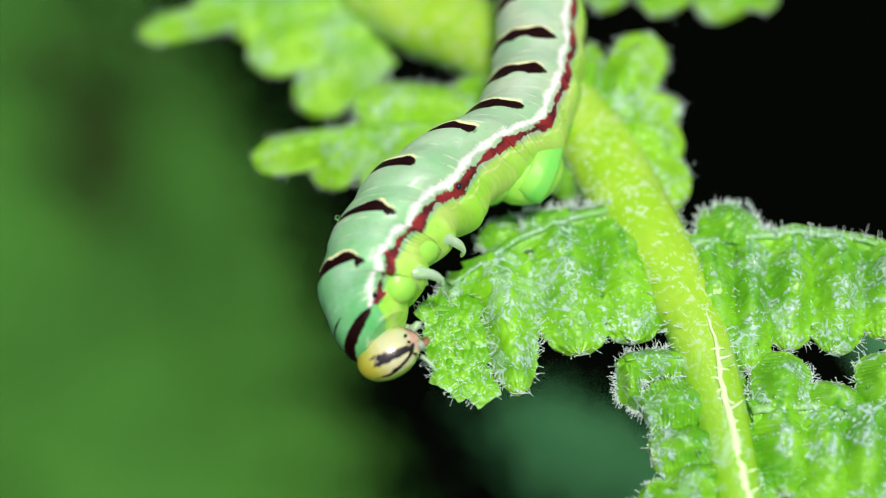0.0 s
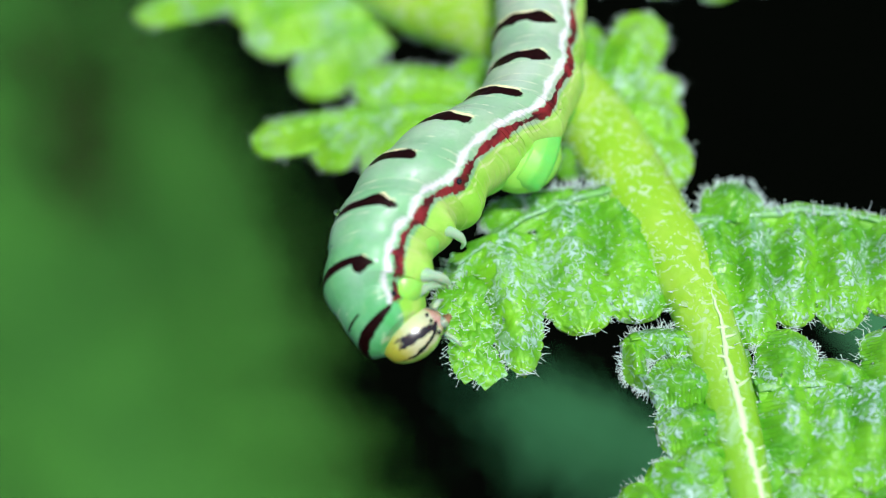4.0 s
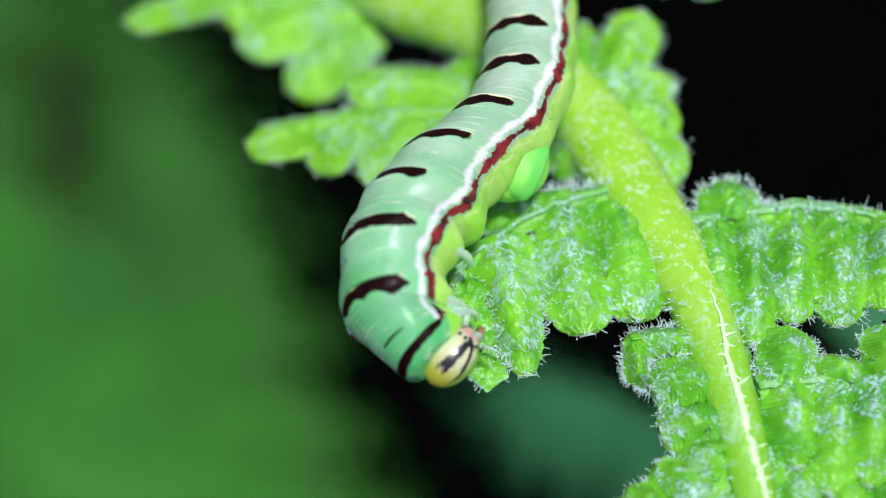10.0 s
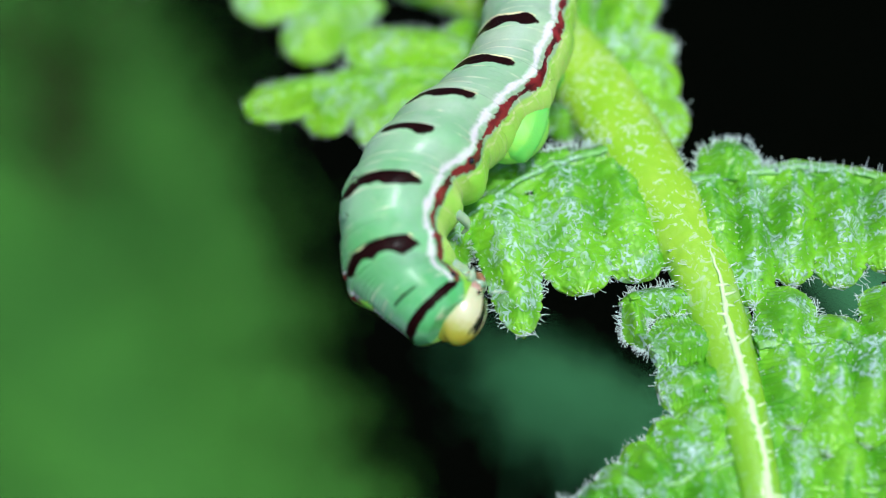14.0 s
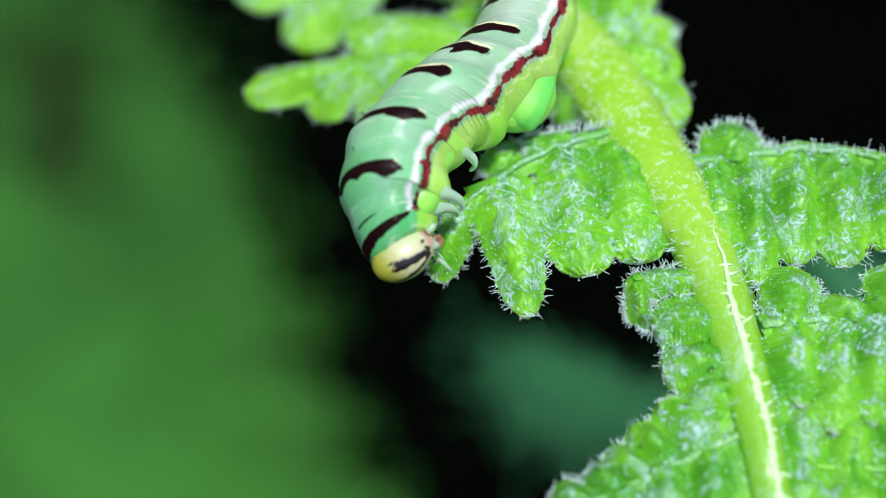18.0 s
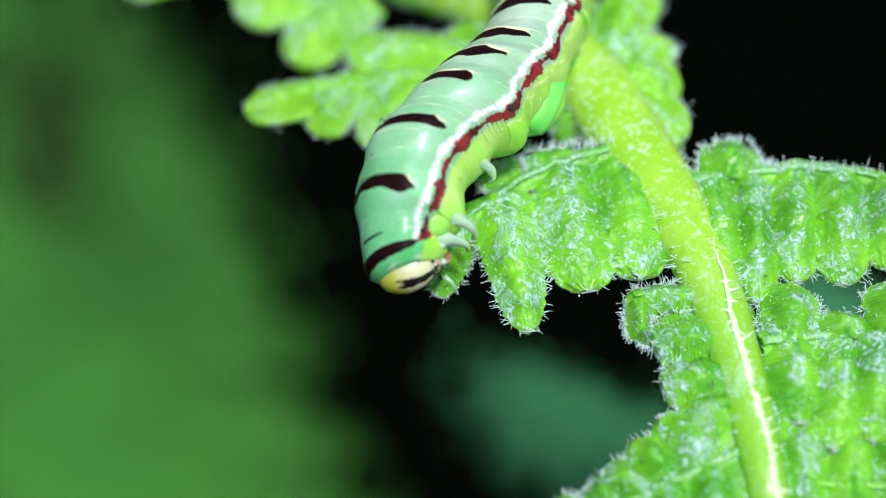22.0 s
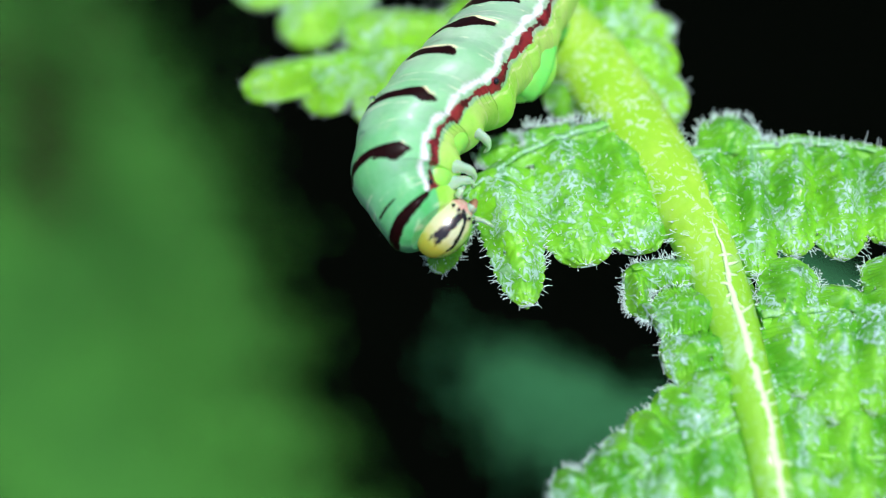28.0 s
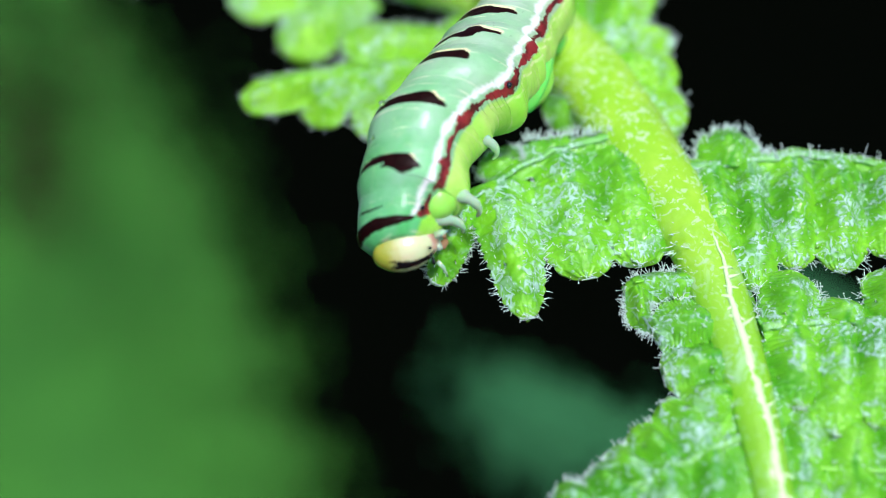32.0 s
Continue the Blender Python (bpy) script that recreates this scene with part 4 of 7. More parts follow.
def segment(key, name, bar, **more):
    """One body segment: its middle band, and the soft folds that join it to the next. bar: half length, half spread in degrees, centre."""
    i = ORDER.index(key)
    rng = np.random.default_rng(i + 20)
    lean = LEAN[i]
    first = i == 0
    z0, z1 = more.get("front", -0.52), more.get("rear", 0.52)
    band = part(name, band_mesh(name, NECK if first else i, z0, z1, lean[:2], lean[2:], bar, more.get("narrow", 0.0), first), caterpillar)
    SEGMENTS[key] = seg = band
    if i + 1 < len(ORDER):
        for f in np.linspace(0.14, 0.86, 14) if first else np.linspace(0.19, 0.81, 9):
            nxt = LEAN[i + 1]
            at = NECK + (1 - NECK) * f if first else i + f
            half = 0.44 if not first and abs(f - 0.5) < 0.02 else 0.26
            lean_f = [lean[2] * (1 - f) + nxt[0] * f, lean[3] * (1 - f) + nxt[1] * f]
            ob = part("skin_fold", band_mesh("skin_fold", at, -half, half, lean_f, lean_f, soft_lobe=half > 0.2), caterpillar, "soft mint fold between two segments")
            FOLDS.append((ob, i, f))
            if first and abs(at - 0.13) < 0.04:
                seg = ob
    LEG_BEARERS[key] = seg
    radius = RADII[i]
    # a dark breathing pore on the side stripe
    if more.get("pore"):
        for sg in (-1, 1):
            a = math.radians(66 if sg > 0 else -94)
            v, f = ball((-math.sin(a) * radius * 0.985, math.cos(a) * radius * 0.985, -0.1), 0.15, 6, 10)
            part("spiracle", mesh_of("spiracle", v * MM, f, EYE), seg, "dark breathing pore")
    # sparse bristles
    roots, ways = [], []
    for q in range(7):
        a, h = rng.uniform(-2.6, 2.6), rng.uniform(-0.5, 0.5)
        o = np.array((-math.sin(a), math.cos(a), 0))
        roots.append(o * radius * 0.97 + np.array((lean[0] * h, lean[1] * h, h)))
        ways.append(o + rng.normal(0, 0.3, 3))
    part("bristles", hair_mesh("bristles", roots, ways, rng.uniform(0.2, 0.42, 7), 0.006, SETA, 9), seg, "sparse dark bristles", "stuff")
    return seg


def true_leg(seg, radius, sign, z, base):
    """A jointed, glassy front leg with a hooked claw."""
    a = math.radians(104 if sign > 0 else -150)
    o = np.array((-math.sin(a), math.cos(a), 0))
    down = np.array((0, -1.0, 0))
    p = [o * radius * 0.86, o * (radius * 1.06) + down * 0.25, o * (radius * 1.2) + down * 0.7, o * (radius * 1.2) + down * 1.2, o * (radius * 1.06) + down * 1.6]
    p = [q + np.array((0, 0, z - 0.06 * i)) for i, q in enumerate(p)]
    path = spline([tuple(q) for q in p], 18)
    rad = np.interp(np.linspace(0, 1, 18), [0, 0.3, 0.36, 0.62, 0.68, 0.94, 1], [0.42, 0.30, 0.24, 0.21, 0.15, 0.085, 0.015])
    v, f = tube(path * MM, rad * MM, 12)
    part("leg", mesh_of("leg", v, f, CLAW), seg, "pale glassy front leg")
    b = math.radians(112 * sign)
    v, f = ball((-math.sin(b) * radius * 0.57, math.cos(b) * radius * 0.57, base[0]), 1.0, 14, 22, base[1])
    part("leg_base", mesh_of("leg_base", v * MM, f, LEG_BASE), seg, "soft pale lime swelling above the leg")


def proleg(seg, radius, sign, spread, ahead=0.0, long=1.0):
    """A soft stump, broad along the body where it leaves the belly and narrower at the foot pad."""
    a = math.radians(spread * sign)
    o = np.array((-math.sin(a), math.cos(a), 0))
    p = [o * radius * 0.45, o * radius * 0.85, o * radius * 0.98 + np.array((0, -0.1, 0)), o * radius * 0.98 + np.array((0, -0.22, 0)), o * radius * 0.98 + np.array((0, -0.32, 0)), o * radius * 0.98 + np.array((0, -0.42, 0))]
    path = spline([(q[0], q[1], q[2] + ahead) for q in p], 22)
    wide = np.interp(np.linspace(0, 1, 22), [0, 0.35, 0.7, 0.88, 0.96, 1], [1.2, 1.3, 1.25, 1.12, 0.85, 0.35])
    verts, faces, n = [], [], 28
    for c, w in zip(path, wide):
        for k in range(n):
            g = 2 * math.pi * k / n
            verts.append((c[0] + math.cos(g) * w * math.cos(a), c[1] + math.cos(g) * w * math.sin(a), c[2] + math.sin(g) * w * 1.45 * long * (1 + 0.05 * math.cos(3 * g))))
    for i in range(21):
        for k in range(n):
            faces.append((i * n + k, i * n + (k + 1) % n, (i + 1) * n + (k + 1) % n, (i + 1) * n + k))
    faces += [tuple(range(n))[::-1], tuple(range(21 * n, 22 * n))]
    part("proleg", mesh_of("proleg", np.array(verts) * MM, faces, PROLEG, {"foot": np.repeat(np.linspace(0, 1, 22), n)}), seg, "soft translucent emerald green proleg")


S = 0.0265
segment("T1", "prothorax", (0.27, 85, 0.02), front=-0.55, rear=0.3, narrow=1.1, pore=True)
segment("T2", "mesothorax", (0.46, 41, 0.0))
segment("T3", "metathorax", (0.50, 41, 0.0))
segment("A1", "abdomen_segment", (0.40, 20, 0.0), pore=True)
segment("A2", "abdomen_segment", (0.38, 38, 0.0))
segment("A3", "abdomen_segment", (0.38, 37, 0.0))
for _key in ("A4", "A5", "A6", "A7", "A8"):
    segment(_key, "abdomen_segment", (0.43, 44, 0.0))
segment("A9", "abdomen_segment", (0.30, 40, 0.0))
segment("A10", "abdomen_segment", (0.28, 36, 0.0))
for _key, _z, _base in (("T1", -0.1, (0.1, (0.80, 0.80, 0.9))), ("T2", -0.1, (-0.1, (0.97, 0.97, 1.2))), ("T3", 0.0, (-0.1, (1.04, 1.04, 1.3)))):
    for _sign in (-1, 1):
        true_leg(LEG_BEARERS[_key], {"T1": 70, "T2": 84, "T3": 90}[_key] * S, _sign, _z, _base)
for _key in ("A3", "A4", "A5", "A6", "A10"):
    for _sign in (-1, 1):
        proleg(SEGMENTS[_key], 88 * S, _sign, 140 if _key == "A3" else 177, -0.2 if _key == "A3" else 0.0, 1.25 if _key == "A3" else 0.6)

for _key, _z, _r in (("A2", 0.6, 1.45), ("A3", -0.7, 1.6), ("A3", 0.8, 1.5)):
    v, f = ball((-0.5, -1.45, _z), _r, 14, 24, (1.15, 0.85, 1.15))
    part("belly_swelling", mesh_of("belly_swelling", v * MM, f, LEG_BASE), SEGMENTS[_key], "soft pale lime swelling of the belly")


def head():
    """Head capsule: z to the mouth, x to the side, y to the front of the face. Millimetres."""
    ns, nt = 40, 64
    a = np.linspace(0.02, math.pi - 0.02, ns + 1)[:, None]
    b = np.linspace(0, 2 * math.pi, nt, endpoint=False)[None, :]
    rx, ry, rz = 1.18, 1.10, 1.52
    k = 1 - 0.10 * np.clip(np.cos(a), 0, 1) ** 2
    x, y, z = rx * np.sin(a) * np.cos(b) * k, ry * np.sin(a) * np.sin(b) * k, rz * np.cos(a) + 0 * b
    y = y - 0.13 * np.exp(-((x / 0.14) ** 2)) * (y > -0.2)
    lobe_z = 0.16 * np.exp(-((x / 0.2) ** 2)) * np.clip(-z / rz, 0, 1)
    z = z + lobe_z
    verts = np.stack([x, y, z], -1).reshape(-1, 3) * MM
    faces = [(i * nt + j, (i + 1) * nt + j, (i + 1) * nt + (j + 1) % nt, i * nt + (j + 1) % nt) for i in range(ns) for j in range(nt)]
    faces += [tuple(range(nt)), tuple(range(ns * nt, (ns + 1) * nt))[::-1]]
    zz = z / rz
    lat = np.degrees(np.arctan2(y, np.abs(x) + 1e-6))
    run = np.clip(1.2 - np.abs(zz - 0.1) / 0.55, -1, 1)
    stripe = np.maximum(np.minimum(0.9 - np.abs(lat - 4 - 12 * zz) / (14 - 4 * zz), run), np.minimum(0.75 - np.abs(lat - 40 + 16 * zz + 6 * zz * zz) / 8, run * 0.9))
    fields = {"stripe": stripe, "crown": (-zz + 0.0) / 0.65, "mouth": (zz - 0.70) / 0.22, "chin": np.minimum((lat - 44) / 18, 1)}
    ob = part("head", mesh_of("head", verts, faces, CAPSULE, {q: w.ravel() for q, w in fields.items()}), caterpillar, "glossy ivory and amber head with black stripes")
    for sg in (-1, 1):
        for i in range(5):
            g = math.radians(-20 + i * 17)
            v, f = ball((sg * 1.10 * math.cos(g) * 0.95, 1.05 * math.sin(g), 1.02), 0.085, 5, 8)
            part("eye", mesh_of("eye", v * MM, f, EYE), ob)
        v, f = tube(np.array([(sg * 0.30, 0.22, 1.30), (sg * 0.36, 0.26, 1.58), (sg * 0.2, 0.24, 1.76), (sg * 0.05, 0.2, 1.82)]) * MM, np.array([0.24, 0.22, 0.15, 0.05]) * MM, 10)
        part("mandible", mesh_of("mandible", v, f, MANDIBLE), ob, "red-brown jaw")
        v, f = tube(np.array([(sg * 0.75, 0.75, 1.2), (sg * 0.85, 1.05, 1.35), (sg * 0.92, 1.35, 1.42), (sg * 0.95, 1.6, 1.45)]) * MM, np.array([0.11, 0.085, 0.06, 0.03]) * MM, 8)
        part("antenna", mesh_of("antenna", v, f, CLAW), ob)
        v, f = tube(np.array([(sg * 0.4, -0.45, 1.4), (sg * 0.45, -0.55, 1.75), (sg * 0.4, -0.5, 2.0)]) * MM, np.array([0.2, 0.15, 0.06]) * MM, 8)
        part("palp", mesh_of("palp", v, f, CLAW), ob)
    v, f = ball((0, 0.30, 1.42), 0.5, 8, 14, (1.1, 0.55, 0.6))
    part("labrum", mesh_of("labrum", v * MM, f, CLAW), ob, "pale upper lip")
    return ob


HEAD = head()
# water drops on the back
for _key, _x, _y, _z, _r in (("T3", 1.35, 2.1, 0.12, 0.14), ("T3", 1.75, 1.75, -1.4, 0.13)):
    v, f = ball((_x, _y, _z), _r, 8, 14)
    part("water_drop", mesh_of("water_drop", v * MM, f, WATER), SEGMENTS[_key], "clear water drop")


def glide(key, rows):
    """Keys a segment's middle band and passes its rows on to the folds beside it; the prothorax is led by its collar."""
    if key == "T1":
        rows = [(t, m @ mm(0.03, -0.51, -0.82)) for t, m in rows]
    walk(SEGMENTS[key], rows)
    return key, rows


def moment(rows, t):
    """The pose in the rows at the time t."""
    for (t0, a), (t1, b) in zip(rows, rows[1:]):
        if t <= t1:
            return a.lerp(b, (t - t0) / (t1 - t0))
    return rows[-1][1]


def ride(poses):
    """The soft folds follow the two segments that they join."""
    times = [t for t, m in poses["T1"]]
    for ob, i, f in FOLDS:
        rows = []
        four = [poses[ORDER[min(max(q, 0), len(ORDER) - 1)]] for q in (i - 1, i, i + 1, i + 2)]
        for t in times if i < 6 else times[::4] + times[-1:]:
            m = [moment(r, t) for r in four]
            p = [q.translation for q in m]
            s0, s1 = (p[2] - p[0]) * 0.5, (p[3] - p[1]) * 0.5
            if i == 0:
                s0, s1 = m[1].to_3x3().col[2] * (p[2] - p[1]).length, (p[3] - p[1]).normalized() * (p[2] - p[1]).length
            if i == 1:
                s0 = (p[2] - p[0]).normalized() * (p[2] - p[1]).length
            c = p[1] * (2 * f**3 - 3 * f**2 + 1) + s0 * (f**3 - 2 * f**2 + f) + p[2] * (3 * f**2 - 2 * f**3) + s1 * (f**3 - f**2)
            turn = m[1].to_quaternion().slerp(m[2].to_quaternion(), f)
            rows.append((t, Matrix.Translation(c) @ turn.to_matrix().to_4x4()))
        if rows[-1][0] == rows[-2][0]:
            rows.pop()
        walk(ob, rows)


def motions():
    """The caterpillar feeds: each segment and the head glide through their poses; bits of leaf are eaten."""
    poses = dict([glide('T1', [
        (0, mm(-3.25, -4.16, 2.60, 103, 61, -119)), (0.5, mm(-3.00, -4.24, 2.60, 100, 58, -126)), (1, mm(-2.71, -3.83, 2.60, 97, 54, -132)),
        (1.5, mm(-2.60, -3.85, 2.60, 96, 52, -135)), (2, mm(-2.75, -4.60, 2.60, 96, 54, -135)), (2.5, mm(-2.82, -4.66, 2.60, 97, 55, -134)),
        (3, mm(-2.72, -4.43, 2.60, 97, 56, -133)), (3.5, mm(-2.82, -4.64, 2.60, 98, 56, -130)), (5.5, mm(-2.12, -5.02, 2.60, 100, 53, -126)),
        (6, mm(-2.04, -5.22, 2.60, 100, 50, -125)), (6.5, mm(-1.94, -5.31, 2.60, 99, 47, -128)), (7, mm(-2.01, -5.01, 2.60, 98, 45, -130)),
        (7.5, mm(-1.58, -5.25, 2.60, 99, 43, -128)), (8, mm(-1.41, -5.00, 2.60, 99, 42, -129)), (8.5, mm(-1.46, -5.44, 2.60, 97, 39, -132)),
        (9, mm(-1.32, -5.52, 2.60, 96, 37, -134)), (9.5, mm(-1.26, -5.62, 2.60, 96, 35, -134)), (10, mm(-1.03, -5.50, 2.60, 96, 34, -134)),
        (10.5, mm(-0.83, -5.84, 2.60, 96, 33, -135)), (11, mm(-0.79, -5.82, 2.60, 96, 32, -135)), (11.5, mm(-0.72, -5.66, 2.60, 96, 31, -134)),
        (12, mm(-0.66, -5.55, 2.60, 96, 29, -134)), (12.5, mm(-0.48, -5.40, 2.60, 96, 28, -135)), (13, mm(-0.55, -5.48, 2.60, 96, 27, -136)),
        (13.5, mm(-0.49, -5.52, 2.60, 96, 26, -137)), (14, mm(-0.43, -5.67, 2.60, 96, 26, -138)), (14.5, mm(-0.54, -5.74, 2.60, 96, 29, -138)),
        (16.5, mm(-1.45, -4.72, 2.60, 95, 33, -140)), (17, mm(-1.43, -5.01, 2.60, 95, 36, -140)), (17.5, mm(-1.61, -4.82, 2.60, 95, 39, -142)),
        (18, mm(-2.35, -2.93, 2.60, 92, 41, -148)), (18.5, mm(-2.26, -2.55, 2.60, 90, 40, -153)), (19, mm(-2.11, -2.49, 2.60, 89, 40, -155)),
        (19.5, mm(-2.22, -1.98, 2.60, 89, 40, -157)), (20, mm(-1.94, -2.55, 2.60, 89, 38, -160)), (20.5, mm(-1.87, -3.11, 2.60, 88, 38, -163)),
        (21, mm(-1.89, -3.25, 2.60, 87, 39, -166)), (21.5, mm(-2.07, -3.34, 2.60, 86, 42, -167)), (22, mm(-2.00, -3.36, 2.60, 87, 43, -166)),
        (22.5, mm(-1.76, -3.06, 2.60, 88, 43, -163)), (23, mm(-1.82, -2.32, 2.60, 88, 43, -161)), (23.5, mm(-2.03, -2.26, 2.60, 89, 49, -154)),
        (24, mm(-2.24, -2.36, 2.60, 96, 57, -139)), (24.5, mm(-2.14, -2.34, 2.60, 101, 59, -127)), (25, mm(-2.03, -2.56, 2.60, 99, 55, -129)),
        (25.5, mm(-2.43, -2.76, 2.60, 96, 51, -134)), (27.5, mm(-1.50, -3.21, 2.60, 96, 49, -135)), (28, mm(-1.43, -2.86, 2.60, 96, 46, -134)),
        (28.5, mm(-1.29, -2.57, 2.60, 95, 45, -137)), (29, mm(-1.43, -2.70, 2.60, 94, 45, -139)), (29.5, mm(-1.57, -2.67, 2.60, 94, 46, -139)),
        (30, mm(-1.62, -2.65, 2.60, 93, 47, -141)), (30.5, mm(-1.72, -2.53, 2.60, 90, 46, -151)), (31, mm(-2.17, -2.89, 2.60, 86, 42, -164)),
        (31.5, mm(-2.05, -2.61, 2.60, 85, 39, -171)), (32, mm(-2.14, -2.67, 2.60, 85, 37, -174))]),
        glide('T2', [
        (0, mm(-2.76, -2.55, 3.10, 95, 42, -172)), (0.5, mm(-2.76, -2.65, 3.10, 96, 40, -172)), (1, mm(-2.83, -2.27, 3.10, 96, 37, -172)),
        (1.5, mm(-2.76, -2.26, 3.10, 96, 36, -171)), (2, mm(-2.64, -2.91, 3.10, 96, 38, -171)), (2.5, mm(-2.77, -2.97, 3.10, 96, 39, -172)),
        (3, mm(-2.71, -2.93, 3.10, 96, 40, -172)), (3.5, mm(-2.71, -3.43, 3.10, 96, 39, -171)), (5.5, mm(-2.58, -3.69, 3.10, 96, 36, -170)),
        (6, mm(-2.47, -3.92, 3.10, 95, 33, -168)), (6.5, mm(-2.48, -3.99, 3.10, 96, 31, -167)), (7, mm(-2.40, -3.93, 3.10, 96, 30, -167)),
        (7.5, mm(-2.17, -4.13, 3.10, 96, 29, -166)), (8, mm(-2.24, -4.04, 3.10, 96, 27, -167)), (8.5, mm(-2.07, -4.24, 3.10, 96, 25, -168)),
        (9, mm(-1.95, -4.31, 3.10, 96, 24, -169)), (9.5, mm(-1.95, -4.34, 3.10, 96, 21, -169)), (10, mm(-1.86, -4.36, 3.10, 96, 20, -169)),
        (10.5, mm(-1.72, -4.56, 3.10, 96, 19, -169)), (11, mm(-1.66, -4.52, 3.10, 96, 19, -169)), (11.5, mm(-1.70, -4.48, 3.10, 96, 17, -168)),
        (12, mm(-1.73, -4.45, 3.10, 96, 16, -168)), (12.5, mm(-1.69, -4.37, 3.10, 96, 14, -168)), (13, mm(-1.74, -4.35, 3.10, 96, 14, -168)),
        (13.5, mm(-1.65, -4.46, 3.10, 96, 13, -167)), (14, mm(-1.61, -4.57, 3.10, 96, 13, -167)), (14.5, mm(-1.75, -4.55, 3.10, 96, 15, -168)),
        (16.5, mm(-2.28, -3.36, 3.10, 96, 19, -170)), (17, mm(-2.21, -3.52, 3.10, 96, 22, -171)), (17.5, mm(-2.23, -3.60, 3.10, 96, 24, -175)),
        (18, mm(-2.08, -1.76, 3.10, 94, 24, -179)), (18.5, mm(-1.87, -1.17, 3.10, 94, 24, -181)), (19, mm(-1.66, -1.23, 3.10, 94, 26, -181)),
        (19.5, mm(-1.64, -0.85, 3.10, 94, 26, -181)), (20, mm(-1.56, -1.40, 3.10, 94, 25, -180)), (20.5, mm(-1.46, -1.76, 3.10, 94, 26, -183)),
        (21, mm(-1.39, -1.82, 3.10, 94, 26, -188)), (21.5, mm(-1.66, -1.82, 3.10, 94, 26, -191)), (22, mm(-1.48, -1.95, 3.10, 94, 28, -191)),
        (22.5, mm(-1.15, -1.57, 3.10, 94, 27, -190)), (23, mm(-1.00, -0.92, 3.10, 94, 26, -189)), (23.5, mm(-1.12, -0.71, 3.10, 93, 30, -186)),
        (24, mm(-1.69, -1.10, 3.10, 94, 36, -180)), (24.5, mm(-1.60, -1.29, 3.10, 94, 39, -174)), (25, mm(-1.76, -1.46, 3.10, 94, 36, -172)),
        (25.5, mm(-1.86, -1.45, 3.10, 94, 34, -171)), (27.5, mm(-1.57, -2.02, 3.10, 93, 31, -171)), (28, mm(-1.58, -1.48, 3.10, 93, 29, -171)),
        (28.5, mm(-1.47, -1.52, 3.10, 93, 28, -172)), (29, mm(-1.51, -1.62, 3.10, 93, 28, -173)), (29.5, mm(-1.61, -1.71, 3.10, 93, 28, -173)),
        (30, mm(-1.53, -1.66, 3.10, 93, 30, -175)), (30.5, mm(-1.58, -1.88, 3.10, 92, 29, -179)), (31, mm(-1.43, -1.80, 3.10, 92, 29, -184)),
        (31.5, mm(-1.26, -1.56, 3.10, 92, 28, -187)), (32, mm(-1.29, -1.64, 3.10, 93, 27, -188))]),
        glide('T3', [
        (0, mm(-2.02, -0.52, 3.50, 95, 29, 179)), (0.5, mm(-2.04, -0.55, 3.50, 96, 27, 178)), (1, mm(-2.10, -0.37, 3.50, 96, 25, 177)),
        (1.5, mm(-2.04, -0.33, 3.50, 96, 25, 178)), (2, mm(-2.01, -0.74, 3.50, 96, 27, 180)), (2.5, mm(-2.13, -0.77, 3.50, 96, 28, 180)),
        (3, mm(-2.12, -0.72, 3.50, 96, 28, 180)), (3.5, mm(-2.17, -1.01, 3.50, 96, 28, 181)), (5.5, mm(-2.25, -1.30, 3.50, 95, 25, 182)),
        (6, mm(-2.28, -1.53, 3.50, 95, 23, 182)), (6.5, mm(-2.25, -1.52, 3.50, 96, 22, 182)), (7, mm(-2.19, -1.42, 3.50, 96, 23, 182)),
        (7.5, mm(-2.07, -1.63, 3.50, 96, 22, 183)), (8, mm(-2.07, -1.51, 3.50, 96, 21, 181)), (8.5, mm(-1.94, -1.67, 3.50, 96, 20, 181)),
        (9, mm(-1.82, -1.70, 3.50, 96, 19, 181)), (9.5, mm(-1.78, -1.73, 3.50, 96, 18, 181)), (10, mm(-1.76, -1.71, 3.50, 96, 17, 181)),
        (10.5, mm(-1.66, -1.83, 3.50, 96, 17, 181)), (11, mm(-1.60, -1.84, 3.50, 96, 16, 180)), (11.5, mm(-1.63, -1.80, 3.50, 96, 16, 180)),
        (12, mm(-1.72, -1.72, 3.50, 96, 14, 180)), (12.5, mm(-1.70, -1.64, 3.50, 95, 13, 179)), (13, mm(-1.75, -1.57, 3.50, 96, 11, 179)),
        (13.5, mm(-1.71, -1.68, 3.50, 96, 11, 180)), (14, mm(-1.70, -1.75, 3.50, 96, 11, 180)), (14.5, mm(-1.77, -1.74, 3.50, 96, 12, 180)),
        (16.5, mm(-1.94, -0.47, 3.50, 96, 15, 179)), (17, mm(-1.90, -0.70, 3.50, 96, 17, 179)), (17.5, mm(-1.90, -0.57, 3.50, 95, 16, 179)),
        (18, mm(-1.50, 0.50, 3.50, 95, 14, 177)), (18.5, mm(-0.90, 1.12, 3.50, 94, 14, 176)), (19, mm(-0.95, 1.05, 3.50, 94, 16, 176)),
        (19.5, mm(-0.74, 1.28, 3.50, 94, 16, 175)), (20, mm(-0.81, 0.98, 3.50, 94, 14, 175)), (20.5, mm(-0.80, 0.78, 3.50, 94, 14, 175)),
        (21, mm(-0.64, 0.94, 3.50, 94, 15, 173)), (21.5, mm(-0.71, 1.05, 3.50, 93, 15, 172)), (22, mm(-0.70, 0.80, 3.50, 94, 15, 173)),
